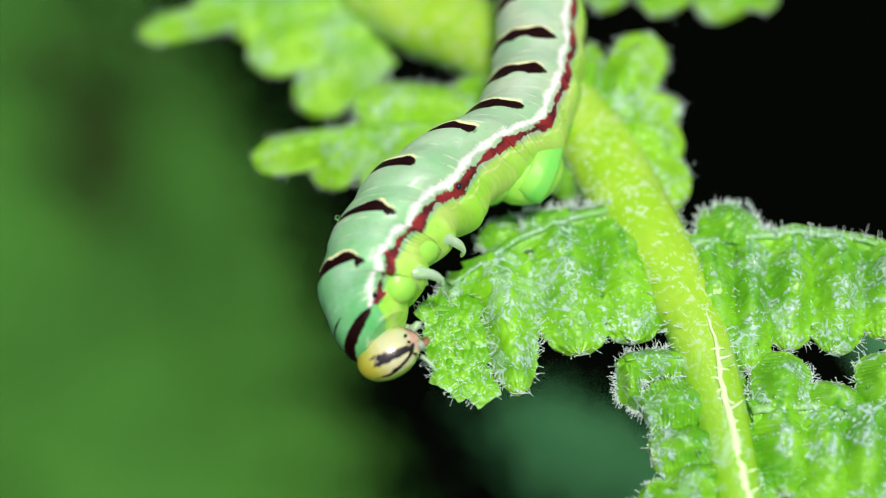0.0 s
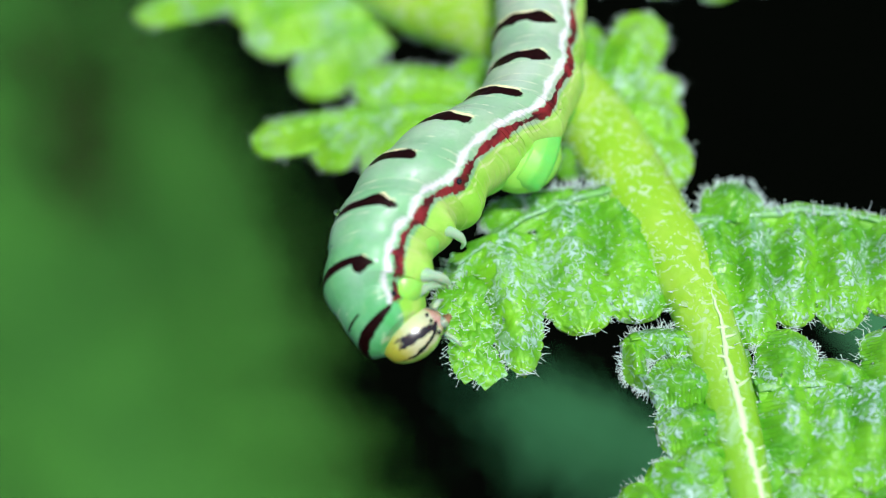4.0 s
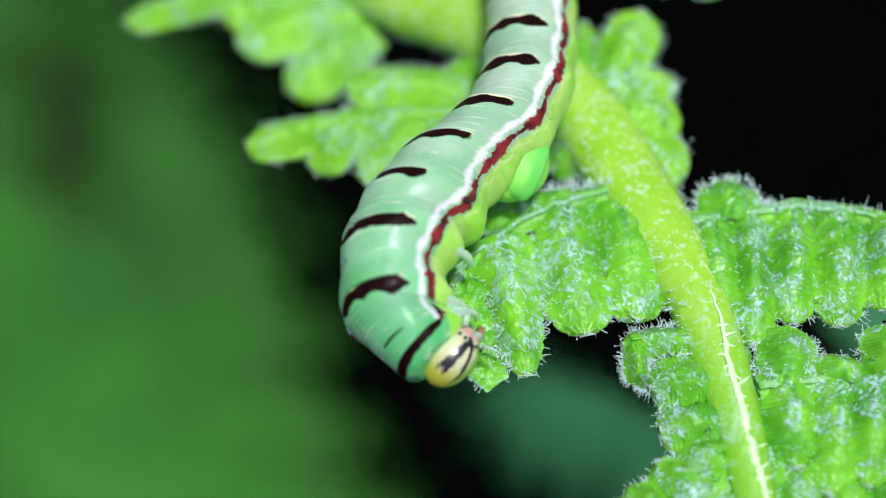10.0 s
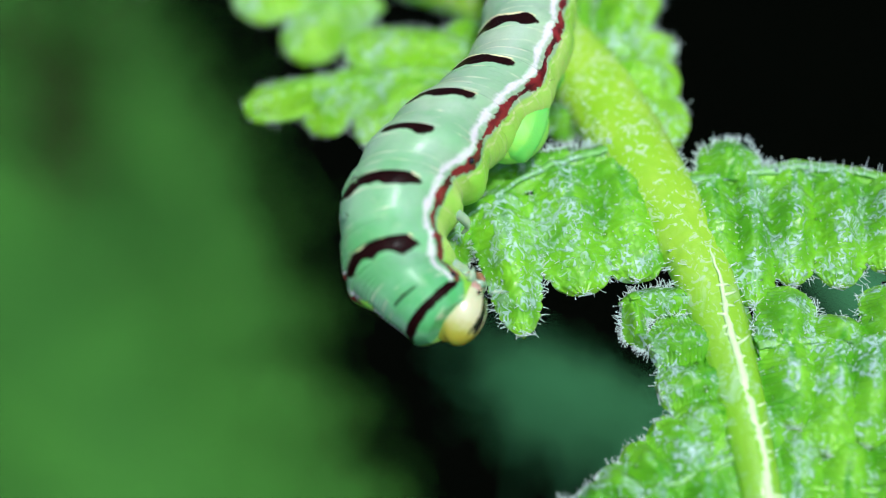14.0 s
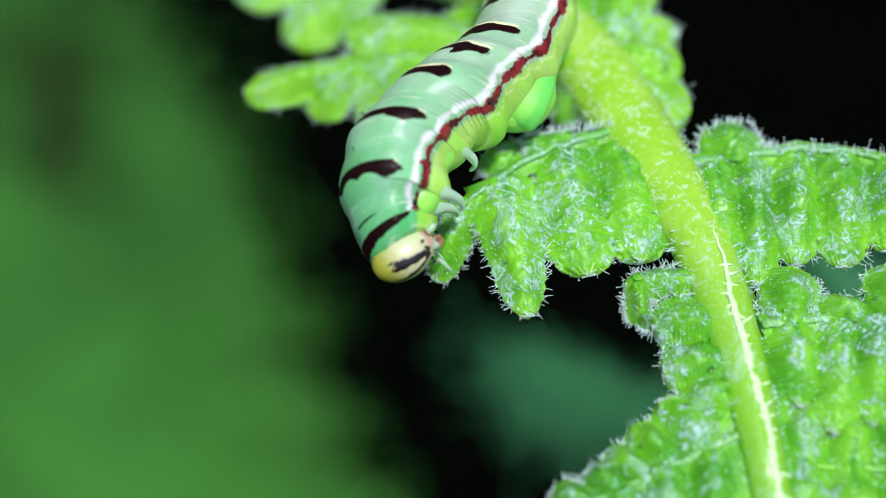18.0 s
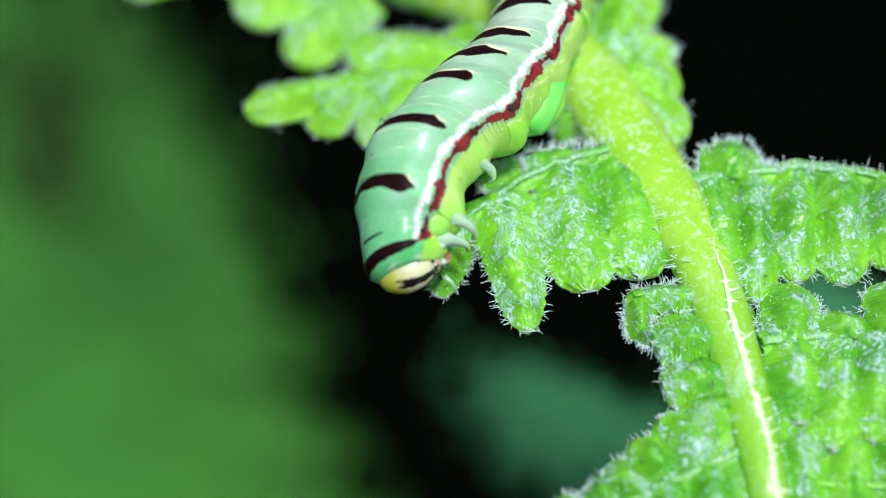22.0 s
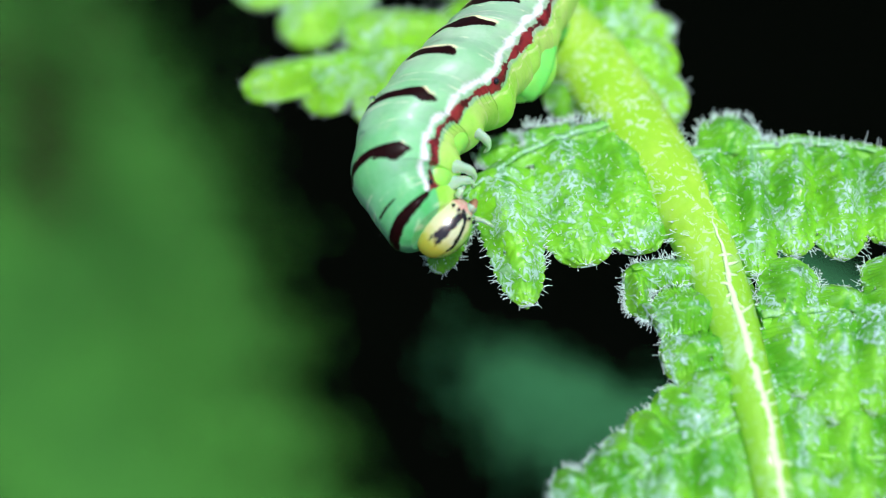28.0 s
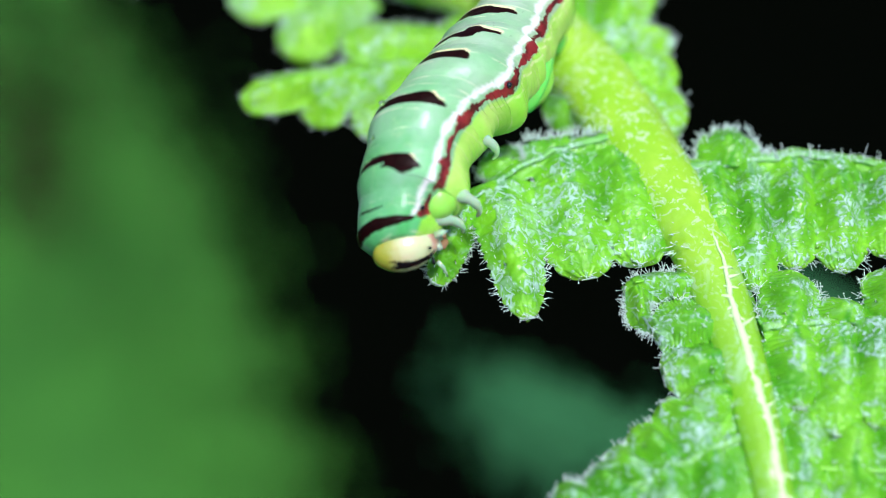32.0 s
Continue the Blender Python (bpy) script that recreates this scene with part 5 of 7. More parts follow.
        (22.5, mm(-0.27, 1.14, 3.50, 94, 16, 173)), (23, mm(0.06, 1.68, 3.50, 94, 16, 172)), (23.5, mm(-0.00, 1.81, 3.50, 93, 19, 173)),
        (24, mm(-1.00, 1.28, 3.50, 94, 22, 177)), (24.5, mm(-1.06, 0.81, 3.50, 94, 23, 179)), (25, mm(-1.12, 0.52, 3.50, 94, 23, 179)),
        (25.5, mm(-1.16, 0.40, 3.50, 94, 22, 179)), (27.5, mm(-1.02, 0.33, 3.50, 93, 20, 178)), (28, mm(-0.94, 0.79, 3.50, 93, 18, 176)),
        (28.5, mm(-0.84, 0.94, 3.50, 93, 18, 175)), (29, mm(-0.94, 0.79, 3.50, 93, 17, 175)), (29.5, mm(-1.02, 0.79, 3.50, 93, 17, 176)),
        (30, mm(-0.98, 0.80, 3.50, 93, 17, 175)), (30.5, mm(-1.00, 0.76, 3.50, 93, 17, 175)), (31, mm(-0.77, 0.91, 3.50, 92, 17, 175)),
        (31.5, mm(-0.53, 1.11, 3.50, 92, 18, 175)), (32, mm(-0.57, 1.16, 3.50, 92, 18, 174))]),
        glide('A1', [
        (0, mm(-0.75, 1.45, 3.50, 101, 19, 170)), (0.5, mm(-0.74, 1.29, 3.50, 101, 19, 170)), (1, mm(-0.63, 1.40, 3.50, 101, 17, 169)),
        (1.5, mm(-0.61, 1.43, 3.50, 102, 16, 169)), (2, mm(-0.78, 1.18, 3.50, 102, 17, 169)), (2.5, mm(-0.82, 1.08, 3.50, 102, 18, 169)),
        (3, mm(-0.78, 1.17, 3.50, 102, 18, 169)), (3.5, mm(-0.94, 0.95, 3.50, 102, 17, 169)), (5.5, mm(-1.07, 0.63, 3.50, 101, 15, 169)),
        (6, mm(-1.11, 0.44, 3.50, 101, 13, 169)), (6.5, mm(-1.11, 0.36, 3.50, 101, 13, 169)), (7, mm(-1.06, 0.47, 3.50, 101, 13, 168)),
        (7.5, mm(-1.01, 0.25, 3.50, 101, 13, 168)), (8, mm(-0.96, 0.30, 3.50, 101, 12, 167)), (8.5, mm(-0.90, 0.22, 3.50, 101, 11, 167)),
        (9, mm(-0.78, 0.19, 3.50, 101, 11, 167)), (9.5, mm(-0.76, 0.20, 3.50, 101, 10, 167)), (10, mm(-0.75, 0.21, 3.50, 102, 10, 167)),
        (10.5, mm(-0.65, 0.12, 3.50, 102, 9, 166)), (11, mm(-0.62, 0.09, 3.50, 102, 9, 166)), (11.5, mm(-0.65, 0.13, 3.50, 102, 8, 166)),
        (12, mm(-0.64, 0.19, 3.50, 101, 8, 165)), (12.5, mm(-0.61, 0.26, 3.50, 101, 6, 165)), (13, mm(-0.62, 0.28, 3.50, 101, 6, 165)),
        (13.5, mm(-0.55, 0.27, 3.50, 101, 5, 165)), (14, mm(-0.58, 0.30, 3.50, 101, 5, 165)), (14.5, mm(-0.62, 0.26, 3.50, 102, 6, 165)),
        (16.5, mm(-0.66, 1.29, 3.50, 101, 8, 166)), (17, mm(-0.72, 1.27, 3.50, 101, 9, 166)), (17.5, mm(-0.64, 1.36, 3.50, 101, 9, 166)),
        (18, mm(0.22, 2.19, 3.50, 100, 8, 166)), (18.5, mm(0.73, 2.71, 3.50, 99, 9, 166)), (19, mm(0.67, 2.86, 3.50, 99, 9, 165)),
        (19.5, mm(1.01, 2.96, 3.50, 99, 9, 164)), (20, mm(0.88, 2.83, 3.50, 99, 8, 164)), (20.5, mm(0.86, 2.66, 3.50, 99, 9, 164)),
        (21, mm(1.06, 2.77, 3.50, 99, 9, 163)), (21.5, mm(1.18, 2.82, 3.50, 99, 9, 163)), (22, mm(1.13, 2.71, 3.50, 99, 10, 163)),
        (22.5, mm(1.46, 2.96, 3.50, 99, 10, 163)), (23, mm(1.88, 3.23, 3.50, 99, 9, 161)), (23.5, mm(1.97, 3.27, 3.50, 99, 11, 162)),
        (24, mm(0.87, 3.15, 3.50, 99, 14, 166)), (24.5, mm(0.57, 2.98, 3.50, 99, 15, 168)), (25, mm(0.38, 2.80, 3.50, 98, 15, 169)),
        (25.5, mm(0.38, 2.60, 3.50, 98, 13, 168)), (27.5, mm(0.42, 2.50, 3.50, 98, 12, 167)), (28, mm(0.55, 2.64, 3.50, 98, 11, 166)),
        (28.5, mm(0.70, 2.85, 3.50, 98, 11, 165)), (29, mm(0.63, 2.70, 3.50, 98, 11, 166)), (29.5, mm(0.58, 2.74, 3.50, 98, 11, 166)),
        (30, mm(0.62, 2.76, 3.50, 98, 11, 166)), (30.5, mm(0.67, 2.80, 3.50, 98, 10, 165)), (31, mm(1.01, 2.99, 3.50, 97, 11, 165)),
        (31.5, mm(1.13, 3.11, 3.50, 97, 12, 166)), (32, mm(1.14, 3.10, 3.50, 97, 12, 165))]),
        glide('A2', [
        (0, mm(1.26, 3.55, 3.30, 101, 23, 179)), (0.5, mm(1.25, 3.37, 3.30, 102, 22, 178)), (1, mm(1.32, 3.44, 3.30, 102, 22, 178)),
        (1.5, mm(1.32, 3.46, 3.30, 102, 21, 178)), (2, mm(1.13, 3.25, 3.30, 102, 21, 178)), (2.5, mm(1.07, 3.18, 3.30, 102, 22, 178)),
        (3, mm(1.10, 3.25, 3.30, 102, 22, 178)), (3.5, mm(0.94, 3.12, 3.30, 102, 21, 177)), (5.5, mm(0.69, 2.73, 3.30, 101, 20, 178)),
        (6, mm(0.66, 2.61, 3.30, 101, 19, 178)), (6.5, mm(0.63, 2.55, 3.30, 102, 19, 178)), (7, mm(0.67, 2.57, 3.30, 102, 19, 177)),
        (7.5, mm(0.60, 2.45, 3.30, 102, 19, 177)), (8, mm(0.65, 2.41, 3.30, 102, 18, 176)), (8.5, mm(0.64, 2.38, 3.30, 102, 18, 176)),
        (9, mm(0.70, 2.35, 3.30, 102, 17, 176)), (9.5, mm(0.70, 2.34, 3.30, 102, 17, 176)), (10, mm(0.70, 2.35, 3.30, 102, 16, 176)),
        (10.5, mm(0.72, 2.28, 3.30, 102, 16, 176)), (11, mm(0.77, 2.21, 3.30, 102, 15, 175)), (11.5, mm(0.71, 2.24, 3.30, 102, 15, 175)),
        (12, mm(0.72, 2.23, 3.30, 102, 15, 175)), (12.5, mm(0.78, 2.25, 3.30, 102, 14, 175)), (13, mm(0.77, 2.27, 3.30, 102, 14, 175)),
        (13.5, mm(0.83, 2.22, 3.30, 102, 13, 175)), (14, mm(0.79, 2.25, 3.30, 102, 13, 175)), (14.5, mm(0.75, 2.25, 3.30, 102, 14, 175)),
        (16.5, mm(0.88, 2.90, 3.30, 102, 15, 175)), (17, mm(0.86, 2.93, 3.30, 102, 17, 176)), (17.5, mm(0.87, 3.02, 3.30, 101, 16, 175)),
        (18, mm(1.48, 3.60, 3.30, 100, 16, 175)), (18.5, mm(1.87, 4.01, 3.30, 100, 16, 175)), (19, mm(1.86, 4.31, 3.30, 100, 17, 174)),
        (19.5, mm(2.14, 4.41, 3.30, 100, 17, 174)), (20, mm(2.02, 4.46, 3.30, 100, 16, 174)), (20.5, mm(1.99, 4.33, 3.30, 100, 16, 174)),
        (21, mm(2.12, 4.32, 3.30, 99, 16, 173)), (21.5, mm(2.24, 4.32, 3.30, 99, 17, 173)), (22, mm(2.21, 4.26, 3.30, 99, 17, 173)),
        (22.5, mm(2.41, 4.43, 3.30, 99, 17, 173)), (23, mm(2.93, 4.48, 3.30, 99, 17, 172)), (23.5, mm(3.08, 4.43, 3.30, 99, 18, 172)),
        (24, mm(2.56, 4.55, 3.30, 99, 20, 174)), (24.5, mm(2.18, 4.78, 3.30, 99, 21, 176)), (25, mm(1.92, 4.84, 3.30, 99, 21, 177)),
        (25.5, mm(1.95, 4.64, 3.30, 99, 20, 176)), (27.5, mm(1.74, 4.36, 3.30, 99, 19, 175)), (28, mm(1.85, 4.43, 3.30, 99, 18, 175)),
        (28.5, mm(1.98, 4.49, 3.30, 98, 18, 174)), (29, mm(1.94, 4.39, 3.30, 98, 18, 174)), (29.5, mm(1.88, 4.45, 3.30, 98, 18, 175)),
        (30, mm(1.90, 4.50, 3.30, 98, 18, 174)), (30.5, mm(1.92, 4.54, 3.30, 98, 18, 174)), (31, mm(2.12, 4.49, 3.30, 98, 18, 174)),
        (31.5, mm(2.14, 4.65, 3.30, 98, 19, 174)), (32, mm(2.09, 4.61, 3.30, 98, 19, 174))]),
        glide('A3', [
        (0, mm(3.23, 5.14, 3.00, 101, 20, 176)), (0.5, mm(3.31, 4.94, 3.00, 101, 21, 176)), (1, mm(3.29, 4.98, 3.00, 101, 20, 176)),
        (1.5, mm(3.26, 5.05, 3.00, 102, 20, 176)), (2, mm(3.14, 4.87, 3.00, 102, 20, 176)), (2.5, mm(3.09, 4.84, 3.00, 102, 20, 175)),
        (3, mm(3.13, 4.90, 3.00, 101, 20, 175)), (3.5, mm(3.07, 4.82, 3.00, 101, 20, 175)), (5.5, mm(2.84, 4.58, 3.00, 101, 19, 175)),
        (6, mm(2.75, 4.55, 3.00, 101, 19, 176)), (6.5, mm(2.75, 4.48, 3.00, 101, 19, 176)), (7, mm(2.76, 4.54, 3.00, 101, 19, 175)),
        (7.5, mm(2.73, 4.41, 3.00, 101, 19, 175)), (8, mm(2.68, 4.39, 3.00, 101, 19, 174)), (8.5, mm(2.71, 4.37, 3.00, 101, 18, 174)),
        (9, mm(2.70, 4.39, 3.00, 101, 18, 174)), (9.5, mm(2.69, 4.37, 3.00, 101, 18, 175)), (10, mm(2.66, 4.36, 3.00, 101, 17, 174)),
        (10.5, mm(2.72, 4.30, 3.00, 101, 17, 174)), (11, mm(2.69, 4.26, 3.00, 101, 17, 174)), (11.5, mm(2.62, 4.29, 3.00, 102, 17, 174)),
        (12, mm(2.63, 4.25, 3.00, 101, 17, 174)), (12.5, mm(2.65, 4.27, 3.00, 101, 17, 174)), (13, mm(2.67, 4.24, 3.00, 101, 16, 174)),
        (13.5, mm(2.68, 4.20, 3.00, 101, 16, 174)), (14, mm(2.69, 4.24, 3.00, 101, 16, 174)), (14.5, mm(2.64, 4.23, 3.00, 101, 16, 174)),
        (16.5, mm(2.76, 4.56, 3.00, 101, 17, 174)), (17, mm(2.74, 4.64, 3.00, 101, 18, 174)), (17.5, mm(2.75, 4.58, 3.00, 101, 18, 174)),
        (18, mm(2.92, 4.96, 3.00, 100, 17, 174)), (18.5, mm(3.06, 5.19, 3.00, 100, 17, 174)), (19, mm(3.01, 5.50, 3.00, 99, 18, 173)),
        (19.5, mm(3.36, 5.62, 3.00, 99, 18, 173)), (20, mm(3.30, 5.66, 3.00, 99, 17, 173)), (20.5, mm(3.23, 5.58, 3.00, 99, 17, 173)),
        (21, mm(3.34, 5.61, 3.00, 99, 18, 172)), (21.5, mm(3.44, 5.67, 3.00, 99, 18, 172)), (22, mm(3.36, 5.63, 3.00, 99, 18, 173)),
        (22.5, mm(3.53, 5.83, 3.00, 99, 18, 172)), (23, mm(4.03, 5.93, 3.00, 99, 18, 171)), (23.5, mm(4.31, 5.85, 3.00, 99, 19, 172)),
        (24, mm(3.92, 5.92, 3.00, 99, 20, 173)), (24.5, mm(3.67, 6.10, 3.00, 99, 20, 174)), (25, mm(3.39, 6.23, 3.00, 99, 20, 174)),
        (25.5, mm(3.39, 6.08, 3.00, 99, 19, 174)), (27.5, mm(3.12, 6.00, 3.00, 98, 19, 174)), (28, mm(3.04, 6.11, 3.00, 98, 19, 173)),
        (28.5, mm(3.09, 6.13, 3.00, 98, 18, 173)), (29, mm(3.05, 6.04, 3.00, 98, 18, 173)), (29.5, mm(2.99, 6.10, 3.00, 98, 18, 173)),
        (30, mm(2.97, 6.15, 3.00, 98, 18, 173)), (30.5, mm(2.99, 6.19, 3.00, 98, 18, 173)), (31, mm(3.02, 6.09, 3.00, 97, 18, 173)),
        (31.5, mm(2.93, 6.21, 3.00, 97, 18, 173)), (32, mm(2.88, 6.16, 3.00, 98, 19, 173))]),
        glide('A4', [
        (0, mm(4.30, 7.68, 2.70, 96, 24, -179)), (0.5, mm(4.43, 7.56, 2.70, 96, 24, -179)), (1, mm(4.41, 7.55, 2.70, 97, 24, -179)),
        (1.5, mm(4.40, 7.59, 2.70, 97, 24, -180)), (2, mm(4.36, 7.46, 2.70, 97, 23, -180)), (2.5, mm(4.36, 7.42, 2.70, 97, 24, -180)),
        (3, mm(4.44, 7.45, 2.70, 97, 24, -180)), (3.5, mm(4.42, 7.38, 2.70, 96, 24, -180)), (5.5, mm(4.14, 7.24, 2.70, 96, 24, -180)),
        (6, mm(4.13, 7.22, 2.70, 96, 24, -180)), (6.5, mm(4.10, 7.18, 2.70, 96, 24, -180)), (7, mm(4.16, 7.18, 2.70, 96, 24, -180)),
        (7.5, mm(4.12, 7.10, 2.70, 96, 24, -180)), (8, mm(4.06, 7.11, 2.70, 96, 24, -181)), (8.5, mm(4.09, 7.09, 2.70, 96, 24, -181)),
        (9, mm(4.07, 7.11, 2.70, 96, 24, -181)), (9.5, mm(4.11, 7.08, 2.70, 97, 24, -180)), (10, mm(4.08, 7.07, 2.70, 97, 24, -181)),
        (10.5, mm(4.10, 7.06, 2.70, 96, 24, -181)), (11, mm(4.07, 7.02, 2.70, 96, 24, -181)), (11.5, mm(4.00, 7.09, 2.70, 97, 23, -180)),
        (12, mm(4.01, 7.01, 2.70, 96, 24, -180)), (12.5, mm(4.07, 6.98, 2.70, 96, 24, -181)), (13, mm(4.05, 7.00, 2.70, 97, 24, -181)),
        (13.5, mm(4.05, 6.96, 2.70, 97, 24, -180)), (14, mm(4.05, 7.00, 2.70, 97, 24, -180)), (14.5, mm(4.02, 6.99, 2.70, 97, 24, -180)),
        (16.5, mm(4.11, 7.24, 2.70, 97, 24, -181)), (17, mm(4.09, 7.30, 2.70, 97, 24, -181)), (17.5, mm(4.10, 7.25, 2.70, 96, 24, -181)),
        (18, mm(4.22, 7.54, 2.70, 96, 24, -181)), (18.5, mm(4.33, 7.72, 2.70, 95, 24, -181)), (19, mm(4.30, 7.95, 2.70, 95, 24, -181)),
        (19.5, mm(4.56, 8.03, 2.70, 95, 25, -182)), (20, mm(4.51, 8.07, 2.70, 95, 24, -181)), (20.5, mm(4.46, 8.00, 2.70, 95, 24, -181)),
        (21, mm(4.54, 8.03, 2.70, 95, 25, -182)), (21.5, mm(4.61, 8.07, 2.70, 94, 25, -182)), (22, mm(4.56, 8.05, 2.70, 94, 25, -182)),
        (22.5, mm(4.68, 8.20, 2.70, 95, 25, -182)), (23, mm(5.06, 8.27, 2.70, 94, 25, -182)), (23.5, mm(5.27, 8.21, 2.70, 94, 25, -182)),
        (24, mm(4.97, 8.26, 2.70, 95, 25, -182)), (24.5, mm(4.79, 8.40, 2.70, 95, 25, -182)), (25, mm(4.58, 8.49, 2.70, 94, 25, -182)),
        (25.5, mm(4.58, 8.38, 2.70, 94, 25, -182)), (27.5, mm(4.38, 8.32, 2.70, 94, 25, -182)), (28, mm(4.31, 8.40, 2.70, 94, 25, -182)),
        (28.5, mm(4.35, 8.42, 2.70, 94, 25, -182)), (29, mm(4.33, 8.35, 2.70, 93, 25, -182)), (29.5, mm(4.28, 8.40, 2.70, 93, 25, -182)),
        (30, mm(4.26, 8.43, 2.70, 93, 25, -182)), (30.5, mm(4.28, 8.46, 2.70, 93, 25, -182)), (31, mm(4.30, 8.39, 2.70, 93, 25, -182)),
        (31.5, mm(4.23, 8.48, 2.70, 93, 25, -182)), (32, mm(4.20, 8.44, 2.70, 93, 25, -183))]),
        glide('A5', [
        (0, mm(4.65, 10.05, 2.40, 94, 21, 177)), (2, mm(4.70, 9.88, 2.40, 95, 21, 177)), (5.5, mm(4.52, 9.70, 2.40, 94, 22, 176)),
        (7.5, mm(4.51, 9.59, 2.40, 95, 22, 176)), (9.5, mm(4.49, 9.57, 2.40, 95, 22, 176)), (11.5, mm(4.41, 9.58, 2.40, 95, 21, 176)),
        (13.5, mm(4.45, 9.48, 2.40, 95, 22, 176)), (17, mm(4.48, 9.75, 2.40, 95, 22, 175)), (19, mm(4.65, 10.27, 2.40, 93, 22, 175)),
        (21, mm(4.84, 10.33, 2.40, 93, 22, 174)), (23, mm(5.26, 10.52, 2.40, 93, 23, 174)), (25, mm(4.87, 10.70, 2.40, 93, 22, 174)),
        (28.5, mm(4.69, 10.64, 2.40, 92, 22, 174)), (30.5, mm(4.63, 10.68, 2.40, 92, 22, 174)), (32, mm(4.57, 10.66, 2.40, 92, 23, 174))]),
        glide('A6', [
        (0, mm(4.79, 12.70, 2.20, 93, 22, 178)), (2, mm(4.83, 12.57, 2.20, 94, 22, 177)), (5.5, mm(4.69, 12.44, 2.20, 93, 23, 177)),
        (7.5, mm(4.69, 12.35, 2.20, 93, 23, 177)), (9.5, mm(4.67, 12.34, 2.20, 93, 22, 176)), (11.5, mm(4.61, 12.35, 2.20, 94, 22, 176)),
        (13.5, mm(4.64, 12.27, 2.20, 93, 23, 176)), (17, mm(4.66, 12.47, 2.20, 94, 23, 176)), (19, mm(4.79, 12.86, 2.20, 92, 23, 175)),
        (21, mm(4.94, 12.91, 2.20, 92, 23, 175)), (23, mm(5.25, 13.05, 2.20, 91, 23, 175)), (25, mm(4.96, 13.19, 2.20, 91, 23, 175)),
        (28.5, mm(4.82, 13.14, 2.20, 91, 23, 175)), (30.5, mm(4.78, 13.17, 2.20, 90, 23, 175)), (32, mm(4.73, 13.16, 2.20, 90, 24, 174))]),
        glide('A7', [
        (0, mm(4.80, 15.40, 2.00, 95, 26, -177)), (2, mm(4.82, 15.31, 2.00, 95, 26, -177)), (5.5, mm(4.73, 15.23, 2.00, 95, 27, -177)),
        (7.5, mm(4.72, 15.17, 2.00, 95, 27, -177)), (9.5, mm(4.72, 15.16, 2.00, 95, 27, -178)), (11.5, mm(4.67, 15.17, 2.00, 95, 27, -178)),
        (13.5, mm(4.69, 15.11, 2.00, 95, 27, -178)), (17, mm(4.71, 15.25, 2.00, 95, 28, -177)), (19, mm(4.79, 15.51, 2.00, 95, 29, -176)),
        (21, mm(4.89, 15.54, 2.00, 95, 30, -175)), (23, mm(5.10, 15.64, 2.00, 95, 33, -173)), (25, mm(4.91, 15.73, 2.00, 95, 31, -175)),
        (28.5, mm(4.82, 15.70, 2.00, 95, 30, -176)), (30.5, mm(4.78, 15.72, 2.00, 95, 30, -176)), (32, mm(4.75, 15.71, 2.00, 95, 30, -177))]),
        glide('A8', [
        (0, mm(4.69, 18.03, 1.80, 95, 28, -174)), (2, mm(4.70, 17.97, 1.80, 95, 28, -174)), (5.5, mm(4.65, 17.92, 1.80, 95, 29, -175)),
        (7.5, mm(4.64, 17.88, 1.80, 95, 29, -175)), (9.5, mm(4.64, 17.88, 1.80, 95, 29, -175)), (11.5, mm(4.61, 17.88, 1.80, 95, 29, -175)),
        (13.5, mm(4.62, 17.85, 1.80, 95, 29, -175)), (17, mm(4.63, 17.93, 1.80, 95, 30, -175)), (19, mm(4.69, 18.10, 1.80, 95, 31, -174)),
        (21, mm(4.75, 18.12, 1.80, 95, 32, -173)), (23, mm(4.88, 18.18, 1.80, 96, 34, -171)), (25, mm(4.76, 18.23, 1.80, 96, 33, -173)),
        (28.5, mm(4.70, 18.21, 1.80, 96, 32, -174)), (30.5, mm(4.68, 18.23, 1.80, 96, 32, -174)), (32, mm(4.66, 18.22, 1.80, 96, 32, -174))]),
        glide('A9', [
        (0, mm(4.52, 20.48, 1.60, 96, 29, -173)), (2, mm(4.53, 20.45, 1.60, 96, 29, -173)), (5.5, mm(4.49, 20.42, 1.60, 96, 30, -173)),
        (7.5, mm(4.49, 20.40, 1.60, 96, 30, -173)), (9.5, mm(4.49, 20.39, 1.60, 96, 30, -173)), (11.5, mm(4.47, 20.39, 1.60, 96, 30, -174)),
        (13.5, mm(4.48, 20.38, 1.60, 96, 31, -173)), (17, mm(4.49, 20.43, 1.60, 96, 31, -173)), (19, mm(4.52, 20.52, 1.60, 96, 32, -173)),
        (21, mm(4.55, 20.54, 1.60, 96, 33, -172)), (23, mm(4.63, 20.57, 1.60, 96, 34, -171)), (25, mm(4.56, 20.60, 1.60, 96, 33, -172)),
        (28.5, mm(4.53, 20.59, 1.60, 96, 33, -172)), (30.5, mm(4.51, 20.60, 1.60, 96, 33, -172)), (32, mm(4.50, 20.60, 1.60, 96, 34, -172))]),
        glide('A10', [
        (0, mm(4.37, 22.45, 1.40, 97, 29, -172)), (2, mm(4.37, 22.43, 1.40, 97, 29, -172)), (5.5, mm(4.35, 22.40, 1.40, 97, 30, -172)),
        (7.5, mm(4.35, 22.39, 1.40, 97, 31, -172)), (9.5, mm(4.35, 22.39, 1.40, 97, 31, -173)), (11.5, mm(4.34, 22.39, 1.40, 97, 30, -173)),
        (13.5, mm(4.34, 22.38, 1.40, 97, 31, -173)), (17, mm(4.34, 22.41, 1.40, 97, 32, -172)), (19, mm(4.37, 22.48, 1.40, 97, 32, -172)),
        (21, mm(4.39, 22.48, 1.40, 97, 33, -171)), (23, mm(4.44, 22.51, 1.40, 97, 34, -170)), (25, mm(4.39, 22.53, 1.40, 97, 34, -171)),
